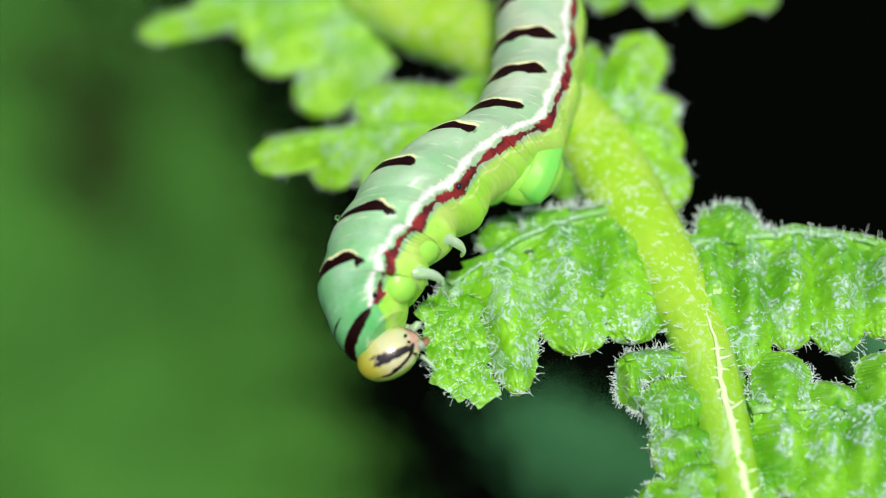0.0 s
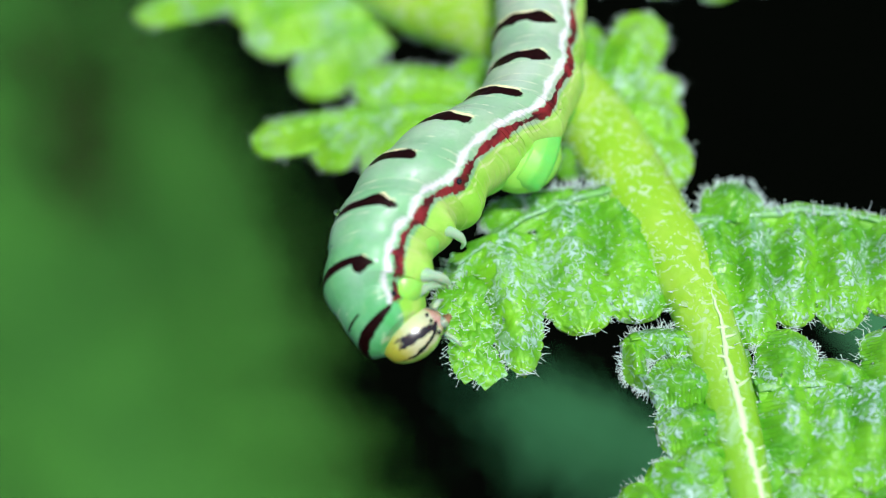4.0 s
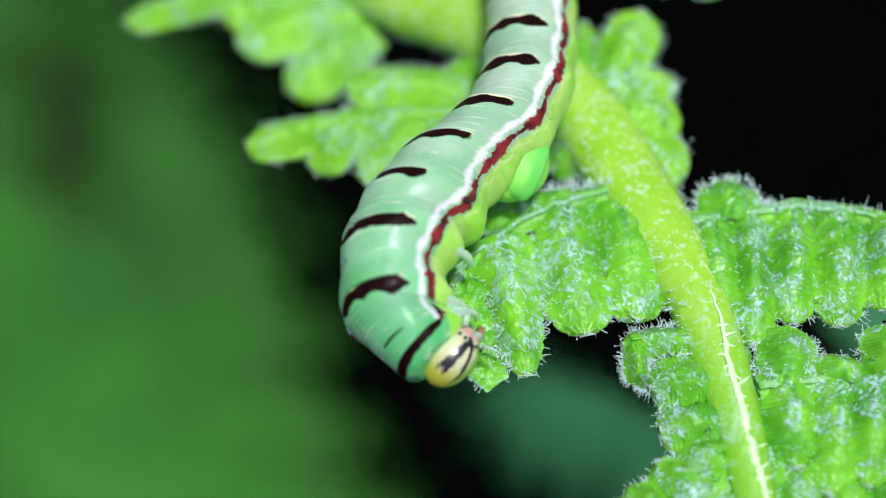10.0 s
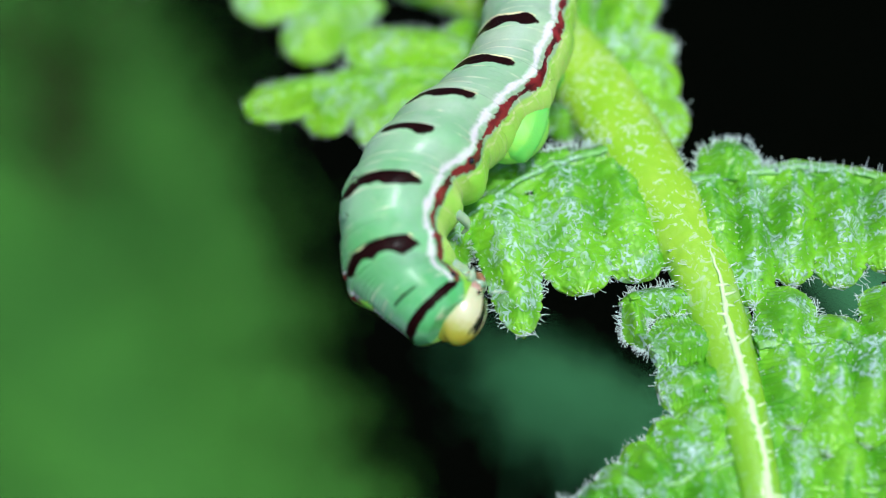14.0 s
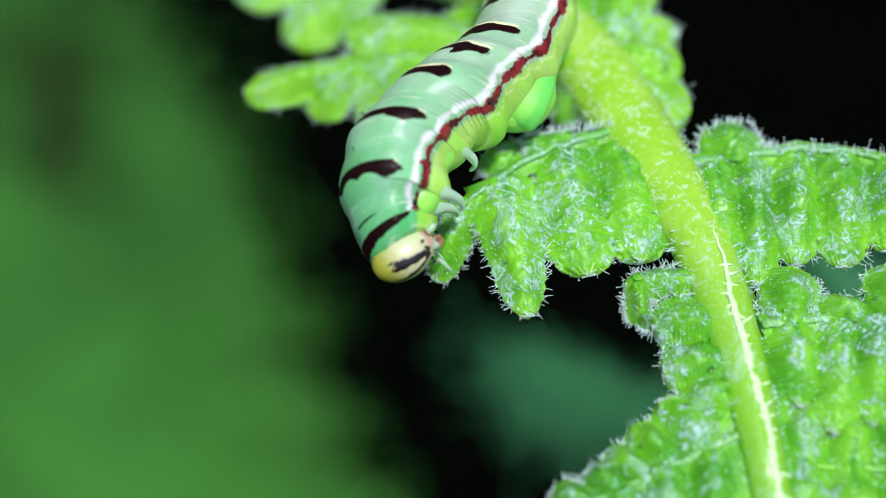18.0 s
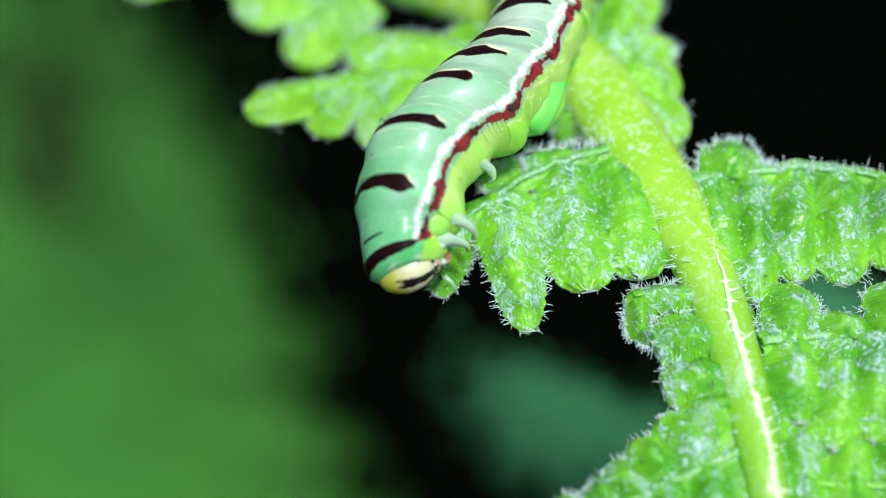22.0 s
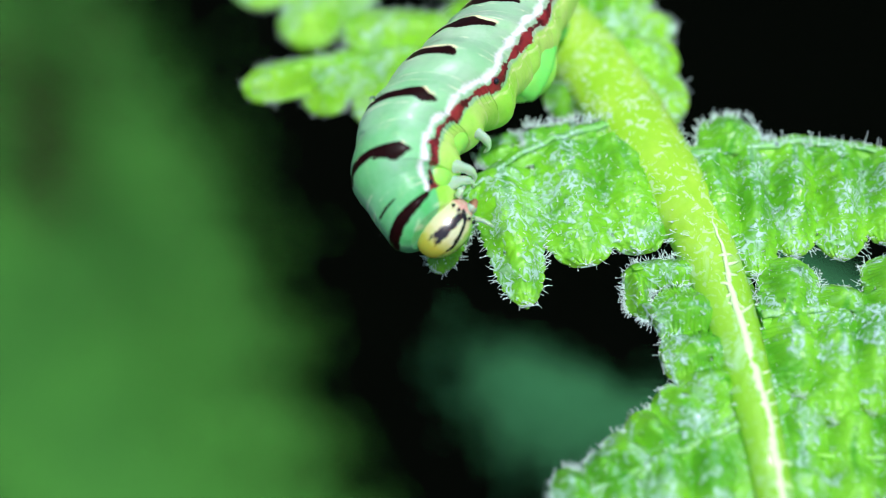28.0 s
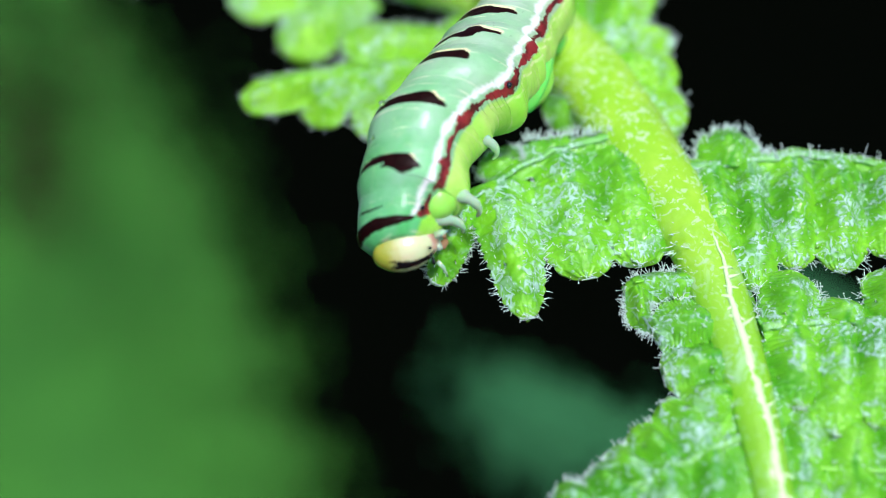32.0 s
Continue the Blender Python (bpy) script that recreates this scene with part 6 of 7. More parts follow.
        (28.5, mm(4.37, 22.52, 1.40, 97, 34, -171)), (30.5, mm(4.36, 22.53, 1.40, 97, 34, -172)), (32, mm(4.36, 22.52, 1.40, 97, 34, -172))])])
    ride(poses)
    walk(HEAD, [
        (0, mm(-1.83, -5.46, 2.00, -67, -66, -82)), (0.5, mm(-1.55, -5.26, 2.00, -56, -66, -84)), (1, mm(-1.21, -4.57, 2.00, -45, -65, -85)),
        (1.5, mm(-1.30, -4.77, 2.00, -53, -66, -84)), (2, mm(-1.66, -5.69, 2.00, -62, -66, -83)), (2.5, mm(-1.44, -5.41, 2.00, -56, -66, -84)),
        (3, mm(-1.03, -4.84, 2.00, -51, -66, -86)), (3.5, mm(-1.13, -5.15, 2.00, -54, -66, -86)), (5.5, mm(-0.41, -5.98, 2.00, -62, -66, -87)),
        (6, mm(-0.33, -6.30, 2.00, -65, -66, -87)), (6.5, mm(-0.38, -6.27, 2.00, -66, -67, -87)), (7, mm(-0.61, -5.85, 2.00, -67, -66, -88)),
        (7.5, mm(-0.04, -5.86, 2.00, -52, -66, -90)), (8, mm(0.27, -5.40, 2.00, -39, -66, -92)), (8.5, mm(0.20, -6.28, 2.00, -49, -67, -91)),
        (9, mm(0.32, -6.79, 2.00, -59, -67, -91)), (9.5, mm(0.37, -6.62, 2.00, -50, -67, -90)), (10, mm(0.58, -6.23, 2.00, -39, -67, -91)),
        (10.5, mm(0.83, -6.68, 2.00, -42, -67, -91)), (11, mm(0.93, -6.77, 2.00, -44, -67, -92)), (11.5, mm(0.96, -6.42, 2.00, -50, -60, -75)),
        (12, mm(0.97, -6.10, 2.00, -60, -45, -53)), (12.5, mm(1.10, -5.86, 2.00, -64, -30, -40)), (13, mm(0.99, -5.86, 2.00, -63, -30, -34)),
        (13.5, mm(1.00, -5.90, 2.00, -63, -30, -34)), (14, mm(1.03, -6.07, 2.00, -63, -30, -34)), (14.5, mm(0.90, -6.14, 2.00, -64, -32, -42)),
        (16.5, mm(-0.06, -5.15, 2.00, -49, -65, -91)), (17, mm(-0.06, -5.45, 2.00, -55, -65, -91)), (17.5, mm(-0.17, -5.32, 2.00, -60, -65, -90)),
        (18, mm(-1.58, -4.24, 2.00, -72, -48, -76)), (18.5, mm(-1.36, -3.84, 2.00, -77, -32, -72)), (19, mm(-1.09, -3.77, 2.00, -78, -31, -74)),
        (19.5, mm(-1.59, -3.20, 2.00, -79, -30, -75)), (20, mm(-1.69, -3.71, 2.00, -81, -31, -76)), (20.5, mm(-1.60, -4.15, 2.00, -81, -31, -76)),
        (21, mm(-1.55, -4.22, 2.00, -80, -31, -77)), (21.5, mm(-1.49, -4.13, 2.00, -77, -31, -74)), (22, mm(-1.33, -4.15, 2.00, -77, -31, -74)),
        (22.5, mm(-1.02, -4.08, 2.00, -75, -32, -71)), (23, mm(-0.98, -3.34, 2.00, -74, -31, -71)), (23.5, mm(-0.62, -3.39, 2.00, -67, -45, -75)),
        (24, mm(-0.41, -3.17, 2.00, -46, -56, -78)), (24.5, mm(-0.46, -3.04, 2.00, -38, -59, -83)), (25, mm(-0.26, -3.14, 2.00, -28, -61, -90)),
        (25.5, mm(-0.68, -3.36, 2.00, -31, -61, -89)), (27.5, mm(0.19, -3.88, 2.00, -37, -61, -91)), (28, mm(0.25, -3.56, 2.00, -39, -61, -92)),
        (28.5, mm(0.27, -3.48, 2.00, -49, -60, -92)), (29, mm(-0.00, -3.82, 2.00, -59, -60, -91)), (29.5, mm(-0.22, -3.87, 2.00, -67, -53, -84)),
        (30, mm(-0.35, -3.92, 2.00, -71, -46, -81)), (30.5, mm(-0.61, -3.89, 2.00, -76, -36, -78)), (31, mm(-1.59, -3.81, 2.00, -81, -19, -75)),
        (31.5, mm(-1.44, -3.63, 2.00, -81, -19, -77)), (32, mm(-1.51, -3.79, 2.00, -82, -19, -79))])
    walk(BITS[0], [
        (0, mm(0.02, -2.51, 0.35, 0, 0, -45)), (1.6, mm(0.02, -2.51, 0.35, 0, 0, -45)), (2, mm(-1.66, -5.69, 2.00, 0, 0, -45)),
        (2.5, mm(-2.10, -4.19, 2.55, 0, 0, -45)), (3, mm(-2.71, -2.93, 3.10, 0, 0, -45)), (3.5, mm(-2.71, -3.43, 3.10, 0, 0, -45)),
        (5.5, mm(-2.58, -3.69, 3.10, 0, 0, -45)), (6.5, mm(-2.48, -3.99, 3.10, 0, 0, -45)), (7.5, mm(-2.17, -4.13, 3.10, 0, 0, -45)),
        (8.5, mm(-2.07, -4.24, 3.10, 0, 0, -45)), (9.5, mm(-1.95, -4.34, 3.10, 0, 0, -45)), (10.5, mm(-1.72, -4.56, 3.10, 0, 0, -45)),
        (11.5, mm(-1.70, -4.48, 3.10, 0, 0, -45)), (12.5, mm(-1.69, -4.37, 3.10, 0, 0, -45)), (13.5, mm(-1.65, -4.46, 3.10, 0, 0, -45)),
        (14.5, mm(-1.75, -4.55, 3.10, 0, 0, -45)), (17, mm(-2.21, -3.52, 3.10, 0, 0, -45)), (18, mm(-2.08, -1.76, 3.10, 0, 0, -45)),
        (19, mm(-1.66, -1.23, 3.10, 0, 0, -45)), (20, mm(-1.56, -1.40, 3.10, 0, 0, -45)), (21, mm(-1.39, -1.82, 3.10, 0, 0, -45)),
        (22, mm(-1.48, -1.95, 3.10, 0, 0, -45)), (23, mm(-1.00, -0.92, 3.10, 0, 0, -45)), (24, mm(-1.34, -1.10, 3.10, 0, 0, -45)),
        (25, mm(-1.76, -1.46, 3.10, 0, 0, -45)), (27.5, mm(-1.57, -2.02, 3.10, 0, 0, -45)), (28.5, mm(-1.47, -1.52, 3.10, 0, 0, -45)),
        (29.5, mm(-1.61, -1.71, 3.10, 0, 0, -45)), (30.5, mm(-1.58, -1.88, 3.10, 0, 0, -45)), (31.5, mm(-1.26, -1.56, 3.10, 0, 0, -45)),
        (32, mm(-1.29, -1.64, 3.10, 0, 0, -45))])
    walk(BITS[1], [
        (0, mm(0.25, -3.64, 0.35, 0, 0, -8)), (0.6, mm(0.25, -3.64, 0.35, 0, 0, -8)), (1, mm(-1.21, -4.57, 2.00, 0, 0, -8)),
        (1.5, mm(-2.03, -3.52, 2.55, 0, 0, -8)), (2, mm(-2.64, -2.91, 3.10, 0, 0, -8)), (2.5, mm(-2.77, -2.97, 3.10, 0, 0, -8)),
        (3, mm(-2.71, -2.93, 3.10, 0, 0, -8)), (5.5, mm(-2.58, -3.69, 3.10, 0, 0, -8)), (6.5, mm(-2.48, -3.99, 3.10, 0, 0, -8)),
        (7.5, mm(-2.17, -4.13, 3.10, 0, 0, -8)), (8.5, mm(-2.07, -4.24, 3.10, 0, 0, -8)), (9.5, mm(-1.95, -4.34, 3.10, 0, 0, -8)),
        (10.5, mm(-1.72, -4.56, 3.10, 0, 0, -8)), (11.5, mm(-1.70, -4.48, 3.10, 0, 0, -8)), (12.5, mm(-1.69, -4.37, 3.10, 0, 0, -8)),
        (13.5, mm(-1.65, -4.46, 3.10, 0, 0, -8)), (14.5, mm(-1.75, -4.55, 3.10, 0, 0, -8)), (17, mm(-2.21, -3.52, 3.10, 0, 0, -8)),
        (18, mm(-2.08, -1.76, 3.10, 0, 0, -8)), (19, mm(-1.66, -1.23, 3.10, 0, 0, -8)), (20, mm(-1.56, -1.40, 3.10, 0, 0, -8)),
        (21, mm(-1.39, -1.82, 3.10, 0, 0, -8)), (22, mm(-1.48, -1.95, 3.10, 0, 0, -8)), (23, mm(-1.00, -0.92, 3.10, 0, 0, -8)),
        (24, mm(-1.34, -1.10, 3.10, 0, 0, -8)), (25, mm(-1.76, -1.46, 3.10, 0, 0, -8)), (27.5, mm(-1.57, -2.02, 3.10, 0, 0, -8)),
        (28.5, mm(-1.47, -1.52, 3.10, 0, 0, -8)), (29.5, mm(-1.61, -1.71, 3.10, 0, 0, -8)), (30.5, mm(-1.58, -1.88, 3.10, 0, 0, -8)),
        (31.5, mm(-1.26, -1.56, 3.10, 0, 0, -8)), (32, mm(-1.29, -1.64, 3.10, 0, 0, -8))])
    walk(BITS[2], [
        (0, mm(0.45, -4.75, 0.35, 0, 0, 29)), (2.6, mm(0.45, -4.75, 0.35, 0, 0, 29)), (3, mm(-1.03, -4.84, 2.00, 0, 0, 29)),
        (3.5, mm(-1.92, -4.29, 2.55, 0, 0, 29)), (5.5, mm(-2.58, -3.69, 3.10, 0, 0, 29)), (6, mm(-2.47, -3.92, 3.10, 0, 0, 29)),
        (6.5, mm(-2.48, -3.99, 3.10, 0, 0, 29)), (7.5, mm(-2.17, -4.13, 3.10, 0, 0, 29)), (8.5, mm(-2.07, -4.24, 3.10, 0, 0, 29)),
        (9.5, mm(-1.95, -4.34, 3.10, 0, 0, 29)), (10.5, mm(-1.72, -4.56, 3.10, 0, 0, 29)), (11.5, mm(-1.70, -4.48, 3.10, 0, 0, 29)),
        (12.5, mm(-1.69, -4.37, 3.10, 0, 0, 29)), (13.5, mm(-1.65, -4.46, 3.10, 0, 0, 29)), (14.5, mm(-1.75, -4.55, 3.10, 0, 0, 29)),
        (17, mm(-2.21, -3.52, 3.10, 0, 0, 29)), (18, mm(-2.08, -1.76, 3.10, 0, 0, 29)), (19, mm(-1.66, -1.23, 3.10, 0, 0, 29)),
        (20, mm(-1.56, -1.40, 3.10, 0, 0, 29)), (21, mm(-1.39, -1.82, 3.10, 0, 0, 29)), (22, mm(-1.48, -1.95, 3.10, 0, 0, 29)),
        (23, mm(-1.00, -0.92, 3.10, 0, 0, 29)), (24, mm(-1.34, -1.10, 3.10, 0, 0, 29)), (25, mm(-1.76, -1.46, 3.10, 0, 0, 29)),
        (27.5, mm(-1.57, -2.02, 3.10, 0, 0, 29)), (28.5, mm(-1.47, -1.52, 3.10, 0, 0, 29)), (29.5, mm(-1.61, -1.71, 3.10, 0, 0, 29)),
        (30.5, mm(-1.58, -1.88, 3.10, 0, 0, 29)), (31.5, mm(-1.26, -1.56, 3.10, 0, 0, 29)), (32, mm(-1.29, -1.64, 3.10, 0, 0, 29))])
    walk(BITS[3], [
        (0, mm(0.75, -5.57, 0.35, 0, 0, -24)), (3.1, mm(0.75, -5.57, 0.35, 0, 0, -24)), (3.5, mm(-1.13, -5.15, 2.00, 0, 0, -24)),
        (5.5, mm(-2.58, -3.69, 3.10, 0, 0, -24)), (6, mm(-2.47, -3.92, 3.10, 0, 0, -24)), (6.5, mm(-2.48, -3.99, 3.10, 0, 0, -24)),
        (7, mm(-2.40, -3.93, 3.10, 0, 0, -24)), (8, mm(-2.24, -4.04, 3.10, 0, 0, -24)), (9, mm(-1.95, -4.31, 3.10, 0, 0, -24)),
        (10, mm(-1.86, -4.36, 3.10, 0, 0, -24)), (11, mm(-1.66, -4.52, 3.10, 0, 0, -24)), (12, mm(-1.73, -4.45, 3.10, 0, 0, -24)),
        (13, mm(-1.74, -4.35, 3.10, 0, 0, -24)), (14, mm(-1.61, -4.57, 3.10, 0, 0, -24)), (16.5, mm(-2.28, -3.36, 3.10, 0, 0, -24)),
        (17.5, mm(-2.23, -3.60, 3.10, 0, 0, -24)), (18.5, mm(-1.87, -1.17, 3.10, 0, 0, -24)), (19.5, mm(-1.64, -0.85, 3.10, 0, 0, -24)),
        (20.5, mm(-1.46, -1.76, 3.10, 0, 0, -24)), (21.5, mm(-1.66, -1.82, 3.10, 0, 0, -24)), (22.5, mm(-1.15, -1.57, 3.10, 0, 0, -24)),
        (23.5, mm(-1.12, -0.71, 3.10, 0, 0, -24)), (24.5, mm(-1.60, -1.29, 3.10, 0, 0, -24)), (25.5, mm(-1.86, -1.45, 3.10, 0, 0, -24)),
        (28, mm(-1.58, -1.48, 3.10, 0, 0, -24)), (29, mm(-1.51, -1.62, 3.10, 0, 0, -24)), (30, mm(-1.53, -1.66, 3.10, 0, 0, -24)),
        (31, mm(-1.43, -1.80, 3.10, 0, 0, -24)), (32, mm(-1.29, -1.64, 3.10, 0, 0, -24))])
    walk(BITS[4], [
        (0, mm(0.66, -3.08, 0.35, 0, 0, 13)), (5.6, mm(0.66, -3.08, 0.35, 0, 0, 13)), (6, mm(-0.33, -6.30, 2.00, 0, 0, 13)),
        (6.5, mm(-1.43, -5.13, 2.55, 0, 0, 13)), (7, mm(-2.40, -3.93, 3.10, 0, 0, 13)), (7.5, mm(-2.17, -4.13, 3.10, 0, 0, 13)),
        (8, mm(-2.24, -4.04, 3.10, 0, 0, 13)), (9, mm(-1.95, -4.31, 3.10, 0, 0, 13)), (10, mm(-1.86, -4.36, 3.10, 0, 0, 13)),
        (11, mm(-1.66, -4.52, 3.10, 0, 0, 13)), (12, mm(-1.73, -4.45, 3.10, 0, 0, 13)), (13, mm(-1.74, -4.35, 3.10, 0, 0, 13)),
        (14, mm(-1.61, -4.57, 3.10, 0, 0, 13)), (16.5, mm(-2.28, -3.36, 3.10, 0, 0, 13)), (17.5, mm(-2.23, -3.60, 3.10, 0, 0, 13)),
        (18.5, mm(-1.87, -1.17, 3.10, 0, 0, 13)), (19.5, mm(-1.64, -0.85, 3.10, 0, 0, 13)), (20.5, mm(-1.46, -1.76, 3.10, 0, 0, 13)),
        (21.5, mm(-1.66, -1.82, 3.10, 0, 0, 13)), (22.5, mm(-1.15, -1.57, 3.10, 0, 0, 13)), (23.5, mm(-1.12, -0.71, 3.10, 0, 0, 13)),
        (24.5, mm(-1.60, -1.29, 3.10, 0, 0, 13)), (25.5, mm(-1.86, -1.45, 3.10, 0, 0, 13)), (28, mm(-1.58, -1.48, 3.10, 0, 0, 13)),
        (29, mm(-1.51, -1.62, 3.10, 0, 0, 13)), (30, mm(-1.53, -1.66, 3.10, 0, 0, 13)), (31, mm(-1.43, -1.80, 3.10, 0, 0, 13)),
        (32, mm(-1.29, -1.64, 3.10, 0, 0, 13))])
    walk(BITS[5], [
        (0, mm(0.96, -4.20, 0.35, 0, 0, -40)), (6.6, mm(0.96, -4.20, 0.35, 0, 0, -40)), (7, mm(-0.61, -5.85, 2.00, 0, 0, -40)),
        (7.5, mm(-1.10, -4.99, 2.55, 0, 0, -40)), (8, mm(-2.24, -4.04, 3.10, 0, 0, -40)), (8.5, mm(-2.07, -4.24, 3.10, 0, 0, -40)),
        (9, mm(-1.95, -4.31, 3.10, 0, 0, -40)), (10, mm(-1.86, -4.36, 3.10, 0, 0, -40)), (11, mm(-1.66, -4.52, 3.10, 0, 0, -40)),
        (12, mm(-1.73, -4.45, 3.10, 0, 0, -40)), (13, mm(-1.74, -4.35, 3.10, 0, 0, -40)), (14, mm(-1.61, -4.57, 3.10, 0, 0, -40)),
        (16.5, mm(-2.28, -3.36, 3.10, 0, 0, -40)), (17.5, mm(-2.23, -3.60, 3.10, 0, 0, -40)), (18.5, mm(-1.87, -1.17, 3.10, 0, 0, -40)),
        (19.5, mm(-1.64, -0.85, 3.10, 0, 0, -40)), (20.5, mm(-1.46, -1.76, 3.10, 0, 0, -40)), (21.5, mm(-1.66, -1.82, 3.10, 0, 0, -40)),
        (22.5, mm(-1.15, -1.57, 3.10, 0, 0, -40)), (23.5, mm(-1.12, -0.71, 3.10, 0, 0, -40)), (24.5, mm(-1.60, -1.29, 3.10, 0, 0, -40)),
        (25.5, mm(-1.86, -1.45, 3.10, 0, 0, -40)), (28, mm(-1.58, -1.48, 3.10, 0, 0, -40)), (29, mm(-1.51, -1.62, 3.10, 0, 0, -40)),
        (30, mm(-1.53, -1.66, 3.10, 0, 0, -40)), (31, mm(-1.43, -1.80, 3.10, 0, 0, -40)), (32, mm(-1.29, -1.64, 3.10, 0, 0, -40))])
    walk(BITS[6], [
        (0, mm(1.20, -5.16, 0.35, 0, 0, -3)), (6.1, mm(1.20, -5.16, 0.35, 0, 0, -3)), (6.5, mm(-0.38, -6.27, 2.00, 0, 0, -3)),
        (7, mm(-1.51, -4.89, 2.55, 0, 0, -3)), (7.5, mm(-2.17, -4.13, 3.10, 0, 0, -3)), (8, mm(-2.24, -4.04, 3.10, 0, 0, -3)),
        (8.5, mm(-2.07, -4.24, 3.10, 0, 0, -3)), (9.5, mm(-1.95, -4.34, 3.10, 0, 0, -3)), (10.5, mm(-1.72, -4.56, 3.10, 0, 0, -3)),
        (11.5, mm(-1.70, -4.48, 3.10, 0, 0, -3)), (12.5, mm(-1.69, -4.37, 3.10, 0, 0, -3)), (13.5, mm(-1.65, -4.46, 3.10, 0, 0, -3)),
        (14.5, mm(-1.75, -4.55, 3.10, 0, 0, -3)), (17, mm(-2.21, -3.52, 3.10, 0, 0, -3)), (18, mm(-2.08, -1.76, 3.10, 0, 0, -3)),
        (19, mm(-1.66, -1.23, 3.10, 0, 0, -3)), (20, mm(-1.56, -1.40, 3.10, 0, 0, -3)), (21, mm(-1.39, -1.82, 3.10, 0, 0, -3)),
        (22, mm(-1.48, -1.95, 3.10, 0, 0, -3)), (23, mm(-1.00, -0.92, 3.10, 0, 0, -3)), (24, mm(-1.34, -1.10, 3.10, 0, 0, -3)),
        (25, mm(-1.76, -1.46, 3.10, 0, 0, -3)), (27.5, mm(-1.57, -2.02, 3.10, 0, 0, -3)), (28.5, mm(-1.47, -1.52, 3.10, 0, 0, -3)),
        (29.5, mm(-1.61, -1.71, 3.10, 0, 0, -3)), (30.5, mm(-1.58, -1.88, 3.10, 0, 0, -3)), (31.5, mm(-1.26, -1.56, 3.10, 0, 0, -3)),
        (32, mm(-1.29, -1.64, 3.10, 0, 0, -3))])
    walk(BITS[7], [
        (0, mm(1.35, -5.98, 0.35, 0, 0, 34)), (7.6, mm(1.35, -5.98, 0.35, 0, 0, 34)), (8, mm(0.27, -5.40, 2.00, 0, 0, 34)),
        (8.5, mm(-0.94, -5.26, 2.55, 0, 0, 34)), (9, mm(-1.95, -4.31, 3.10, 0, 0, 34)), (9.5, mm(-1.95, -4.34, 3.10, 0, 0, 34)),
        (10, mm(-1.86, -4.36, 3.10, 0, 0, 34)), (11, mm(-1.66, -4.52, 3.10, 0, 0, 34)), (12, mm(-1.73, -4.45, 3.10, 0, 0, 34)),
        (13, mm(-1.74, -4.35, 3.10, 0, 0, 34)), (14, mm(-1.61, -4.57, 3.10, 0, 0, 34)), (16.5, mm(-2.28, -3.36, 3.10, 0, 0, 34)),
        (17.5, mm(-2.23, -3.60, 3.10, 0, 0, 34)), (18.5, mm(-1.87, -1.17, 3.10, 0, 0, 34)), (19.5, mm(-1.64, -0.85, 3.10, 0, 0, 34)),
        (20.5, mm(-1.46, -1.76, 3.10, 0, 0, 34)), (21.5, mm(-1.66, -1.82, 3.10, 0, 0, 34)), (22.5, mm(-1.15, -1.57, 3.10, 0, 0, 34)),
        (23.5, mm(-1.12, -0.71, 3.10, 0, 0, 34)), (24.5, mm(-1.60, -1.29, 3.10, 0, 0, 34)), (25.5, mm(-1.86, -1.45, 3.10, 0, 0, 34)),
        (28, mm(-1.58, -1.48, 3.10, 0, 0, 34)), (29, mm(-1.51, -1.62, 3.10, 0, 0, 34)), (30, mm(-1.53, -1.66, 3.10, 0, 0, 34)),
        (31, mm(-1.43, -1.80, 3.10, 0, 0, 34)), (32, mm(-1.29, -1.64, 3.10, 0, 0, 34))])
    walk(BITS[8], [
        (0, mm(1.36, -2.51, 0.35, 0, 0, -19)), (10.1, mm(1.36, -2.51, 0.35, 0, 0, -19)), (10.5, mm(0.83, -6.68, 2.00, 0, 0, -19)),
        (11, mm(-0.37, -5.65, 2.55, 0, 0, -19)), (11.5, mm(-1.70, -4.48, 3.10, 0, 0, -19)), (12, mm(-1.73, -4.45, 3.10, 0, 0, -19)),
        (12.5, mm(-1.69, -4.37, 3.10, 0, 0, -19)), (13.5, mm(-1.65, -4.46, 3.10, 0, 0, -19)), (14.5, mm(-1.75, -4.55, 3.10, 0, 0, -19)),
        (17, mm(-2.21, -3.52, 3.10, 0, 0, -19)), (18, mm(-2.08, -1.76, 3.10, 0, 0, -19)), (19, mm(-1.66, -1.23, 3.10, 0, 0, -19)),
        (20, mm(-1.56, -1.40, 3.10, 0, 0, -19)), (21, mm(-1.39, -1.82, 3.10, 0, 0, -19)), (22, mm(-1.48, -1.95, 3.10, 0, 0, -19)),
        (23, mm(-1.00, -0.92, 3.10, 0, 0, -19)), (24, mm(-1.34, -1.10, 3.10, 0, 0, -19)), (25, mm(-1.76, -1.46, 3.10, 0, 0, -19)),
        (27.5, mm(-1.57, -2.02, 3.10, 0, 0, -19)), (28.5, mm(-1.47, -1.52, 3.10, 0, 0, -19)), (29.5, mm(-1.61, -1.71, 3.10, 0, 0, -19)),
        (30.5, mm(-1.58, -1.88, 3.10, 0, 0, -19)), (31.5, mm(-1.26, -1.56, 3.10, 0, 0, -19)), (32, mm(-1.29, -1.64, 3.10, 0, 0, -19))])
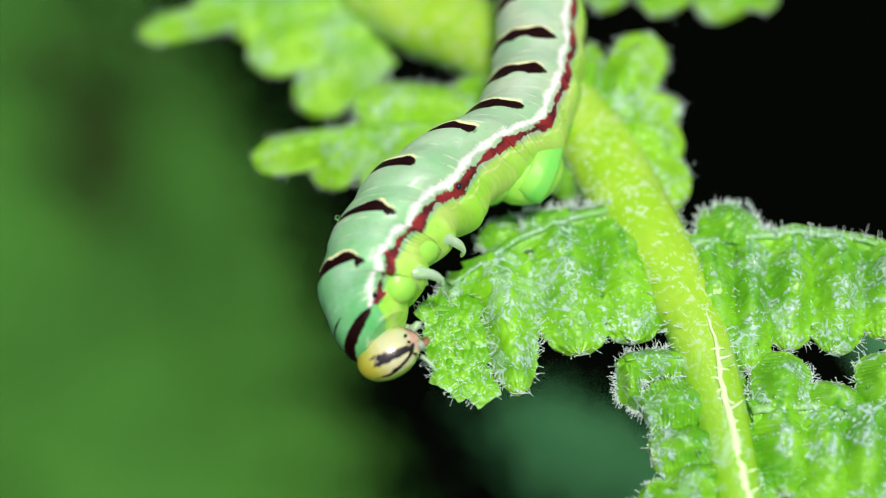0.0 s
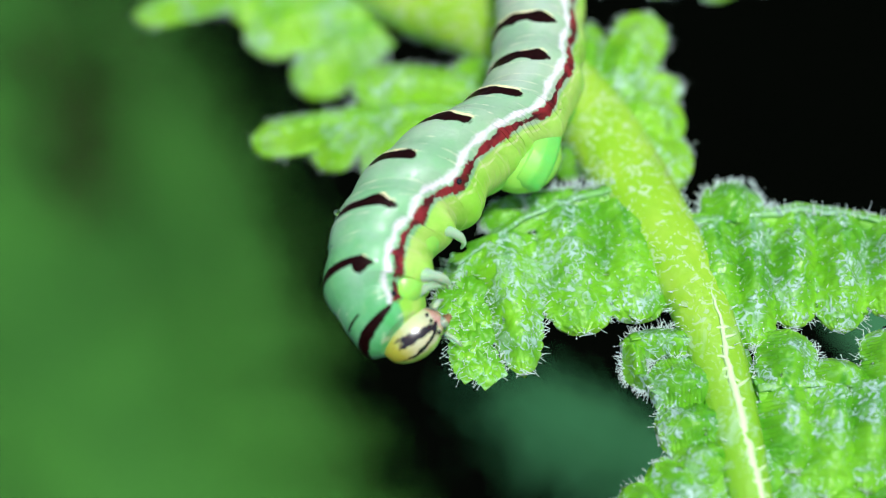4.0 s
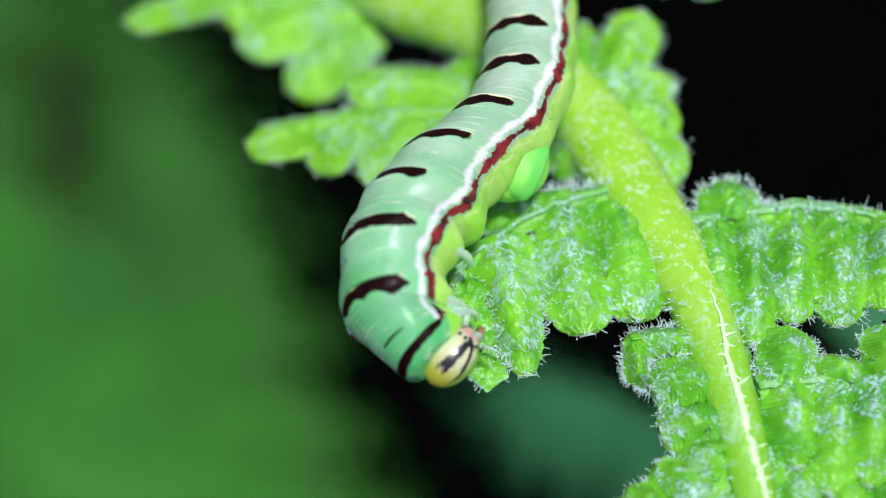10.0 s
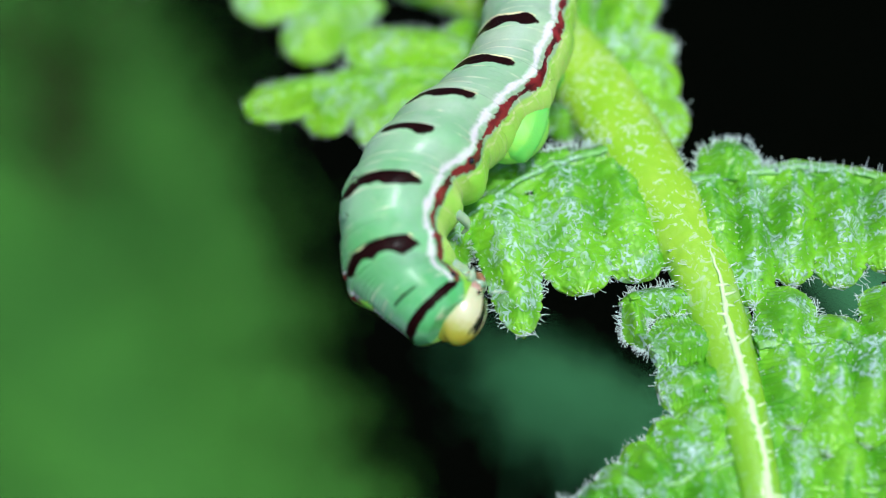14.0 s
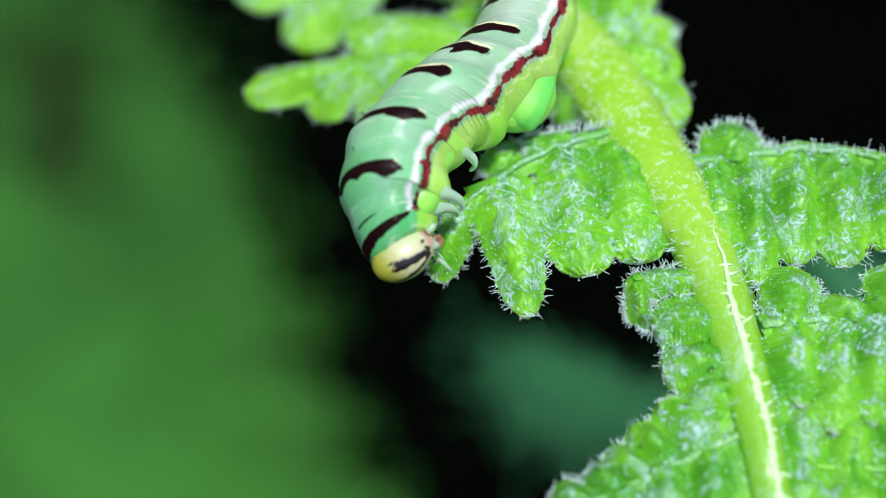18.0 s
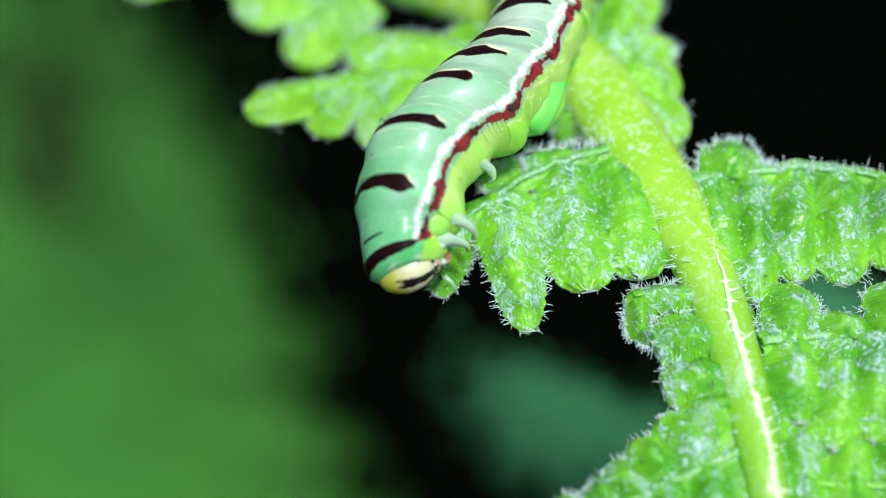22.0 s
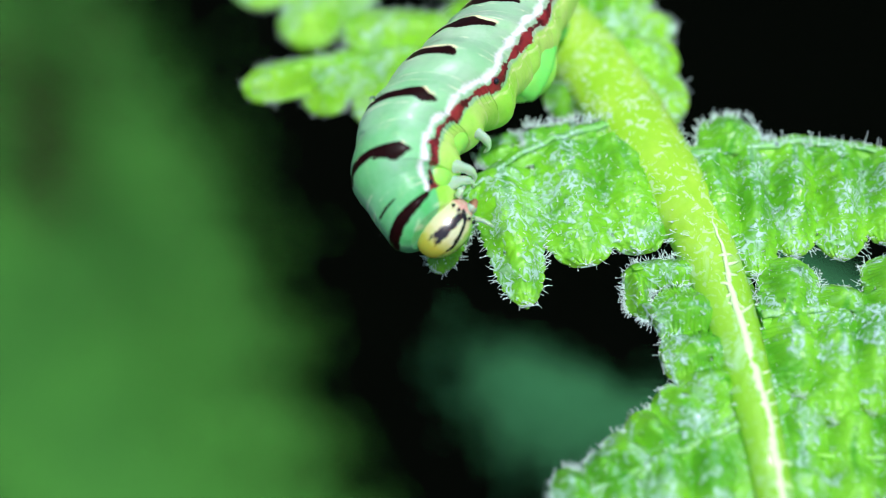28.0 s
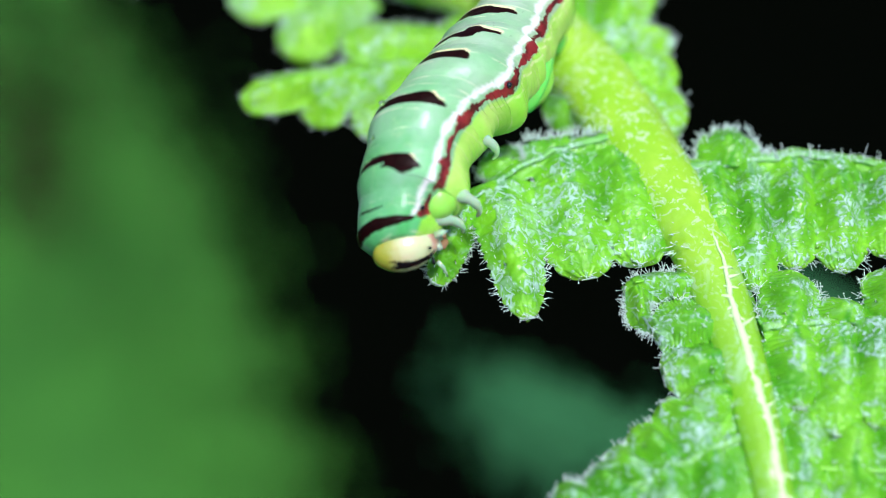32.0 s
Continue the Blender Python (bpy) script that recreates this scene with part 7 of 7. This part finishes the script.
    walk(BITS[9], [
        (0, mm(1.60, -3.64, 0.35, 0, 0, 18)), (11.1, mm(1.60, -3.64, 0.35, 0, 0, 18)), (11.5, mm(0.96, -6.42, 2.00, 0, 0, 18)),
        (12, mm(-0.38, -5.27, 2.55, 0, 0, 18)), (12.5, mm(-1.69, -4.37, 3.10, 0, 0, 18)), (13, mm(-1.74, -4.35, 3.10, 0, 0, 18)),
        (13.5, mm(-1.65, -4.46, 3.10, 0, 0, 18)), (14.5, mm(-1.75, -4.55, 3.10, 0, 0, 18)), (17, mm(-2.21, -3.52, 3.10, 0, 0, 18)),
        (18, mm(-2.08, -1.76, 3.10, 0, 0, 18)), (19, mm(-1.66, -1.23, 3.10, 0, 0, 18)), (20, mm(-1.56, -1.40, 3.10, 0, 0, 18)),
        (21, mm(-1.39, -1.82, 3.10, 0, 0, 18)), (22, mm(-1.48, -1.95, 3.10, 0, 0, 18)), (23, mm(-1.00, -0.92, 3.10, 0, 0, 18)),
        (24, mm(-1.34, -1.10, 3.10, 0, 0, 18)), (25, mm(-1.76, -1.46, 3.10, 0, 0, 18)), (27.5, mm(-1.57, -2.02, 3.10, 0, 0, 18)),
        (28.5, mm(-1.47, -1.52, 3.10, 0, 0, 18)), (29.5, mm(-1.61, -1.71, 3.10, 0, 0, 18)), (30.5, mm(-1.58, -1.88, 3.10, 0, 0, 18)),
        (31.5, mm(-1.26, -1.56, 3.10, 0, 0, 18)), (32, mm(-1.29, -1.64, 3.10, 0, 0, 18))])
    walk(BITS[10], [
        (0, mm(1.71, -4.75, 0.35, 0, 0, -35)), (12.1, mm(1.71, -4.75, 0.35, 0, 0, -35)), (12.5, mm(1.10, -5.86, 2.00, 0, 0, -35)),
        (13, mm(-0.38, -5.11, 2.55, 0, 0, -35)), (13.5, mm(-1.65, -4.46, 3.10, 0, 0, -35)), (14, mm(-1.61, -4.57, 3.10, 0, 0, -35)),
        (14.5, mm(-1.75, -4.55, 3.10, 0, 0, -35)), (17, mm(-2.21, -3.52, 3.10, 0, 0, -35)), (18, mm(-2.08, -1.76, 3.10, 0, 0, -35)),
        (19, mm(-1.66, -1.23, 3.10, 0, 0, -35)), (20, mm(-1.56, -1.40, 3.10, 0, 0, -35)), (21, mm(-1.39, -1.82, 3.10, 0, 0, -35)),
        (22, mm(-1.48, -1.95, 3.10, 0, 0, -35)), (23, mm(-1.00, -0.92, 3.10, 0, 0, -35)), (24, mm(-1.34, -1.10, 3.10, 0, 0, -35)),
        (25, mm(-1.76, -1.46, 3.10, 0, 0, -35)), (27.5, mm(-1.57, -2.02, 3.10, 0, 0, -35)), (28.5, mm(-1.47, -1.52, 3.10, 0, 0, -35)),
        (29.5, mm(-1.61, -1.71, 3.10, 0, 0, -35)), (30.5, mm(-1.58, -1.88, 3.10, 0, 0, -35)), (31.5, mm(-1.26, -1.56, 3.10, 0, 0, -35)),
        (32, mm(-1.29, -1.64, 3.10, 0, 0, -35))])
    walk(BITS[11], [
        (0, mm(1.95, -5.84, 0.35, 0, 0, 2)), (12.6, mm(1.95, -5.84, 0.35, 0, 0, 2)), (13, mm(0.99, -5.86, 2.00, 0, 0, 2)),
        (13.5, mm(-0.32, -5.18, 2.55, 0, 0, 2)), (14, mm(-1.61, -4.57, 3.10, 0, 0, 2)), (14.5, mm(-1.75, -4.55, 3.10, 0, 0, 2)),
        (16.5, mm(-2.28, -3.36, 3.10, 0, 0, 2)), (17.5, mm(-2.23, -3.60, 3.10, 0, 0, 2)), (18.5, mm(-1.87, -1.17, 3.10, 0, 0, 2)),
        (19.5, mm(-1.64, -0.85, 3.10, 0, 0, 2)), (20.5, mm(-1.46, -1.76, 3.10, 0, 0, 2)), (21.5, mm(-1.66, -1.82, 3.10, 0, 0, 2)),
        (22.5, mm(-1.15, -1.57, 3.10, 0, 0, 2)), (23.5, mm(-1.12, -0.71, 3.10, 0, 0, 2)), (24.5, mm(-1.60, -1.29, 3.10, 0, 0, 2)),
        (25.5, mm(-1.86, -1.45, 3.10, 0, 0, 2)), (28, mm(-1.58, -1.48, 3.10, 0, 0, 2)), (29, mm(-1.51, -1.62, 3.10, 0, 0, 2)),
        (30, mm(-1.53, -1.66, 3.10, 0, 0, 2)), (31, mm(-1.43, -1.80, 3.10, 0, 0, 2)), (32, mm(-1.29, -1.64, 3.10, 0, 0, 2))])
    walk(BITS[12], [
        (0, mm(2.14, -6.25, 0.35, 0, 0, 39)), (13.6, mm(2.14, -6.25, 0.35, 0, 0, 39)), (14, mm(1.03, -6.07, 2.00, 0, 0, 39)),
        (14.5, mm(-0.43, -5.35, 2.55, 0, 0, 39)), (16.5, mm(-2.28, -3.36, 3.10, 0, 0, 39)), (17, mm(-2.21, -3.52, 3.10, 0, 0, 39)),
        (17.5, mm(-2.23, -3.60, 3.10, 0, 0, 39)), (18.5, mm(-1.87, -1.17, 3.10, 0, 0, 39)), (19.5, mm(-1.64, -0.85, 3.10, 0, 0, 39)),
        (20.5, mm(-1.46, -1.76, 3.10, 0, 0, 39)), (21.5, mm(-1.66, -1.82, 3.10, 0, 0, 39)), (22.5, mm(-1.15, -1.57, 3.10, 0, 0, 39)),
        (23.5, mm(-1.12, -0.71, 3.10, 0, 0, 39)), (24.5, mm(-1.60, -1.29, 3.10, 0, 0, 39)), (25.5, mm(-1.86, -1.45, 3.10, 0, 0, 39)),
        (28, mm(-1.58, -1.48, 3.10, 0, 0, 39)), (29, mm(-1.51, -1.62, 3.10, 0, 0, 39)), (30, mm(-1.53, -1.66, 3.10, 0, 0, 39)),
        (31, mm(-1.43, -1.80, 3.10, 0, 0, 39)), (32, mm(-1.29, -1.64, 3.10, 0, 0, 39))])


motions()
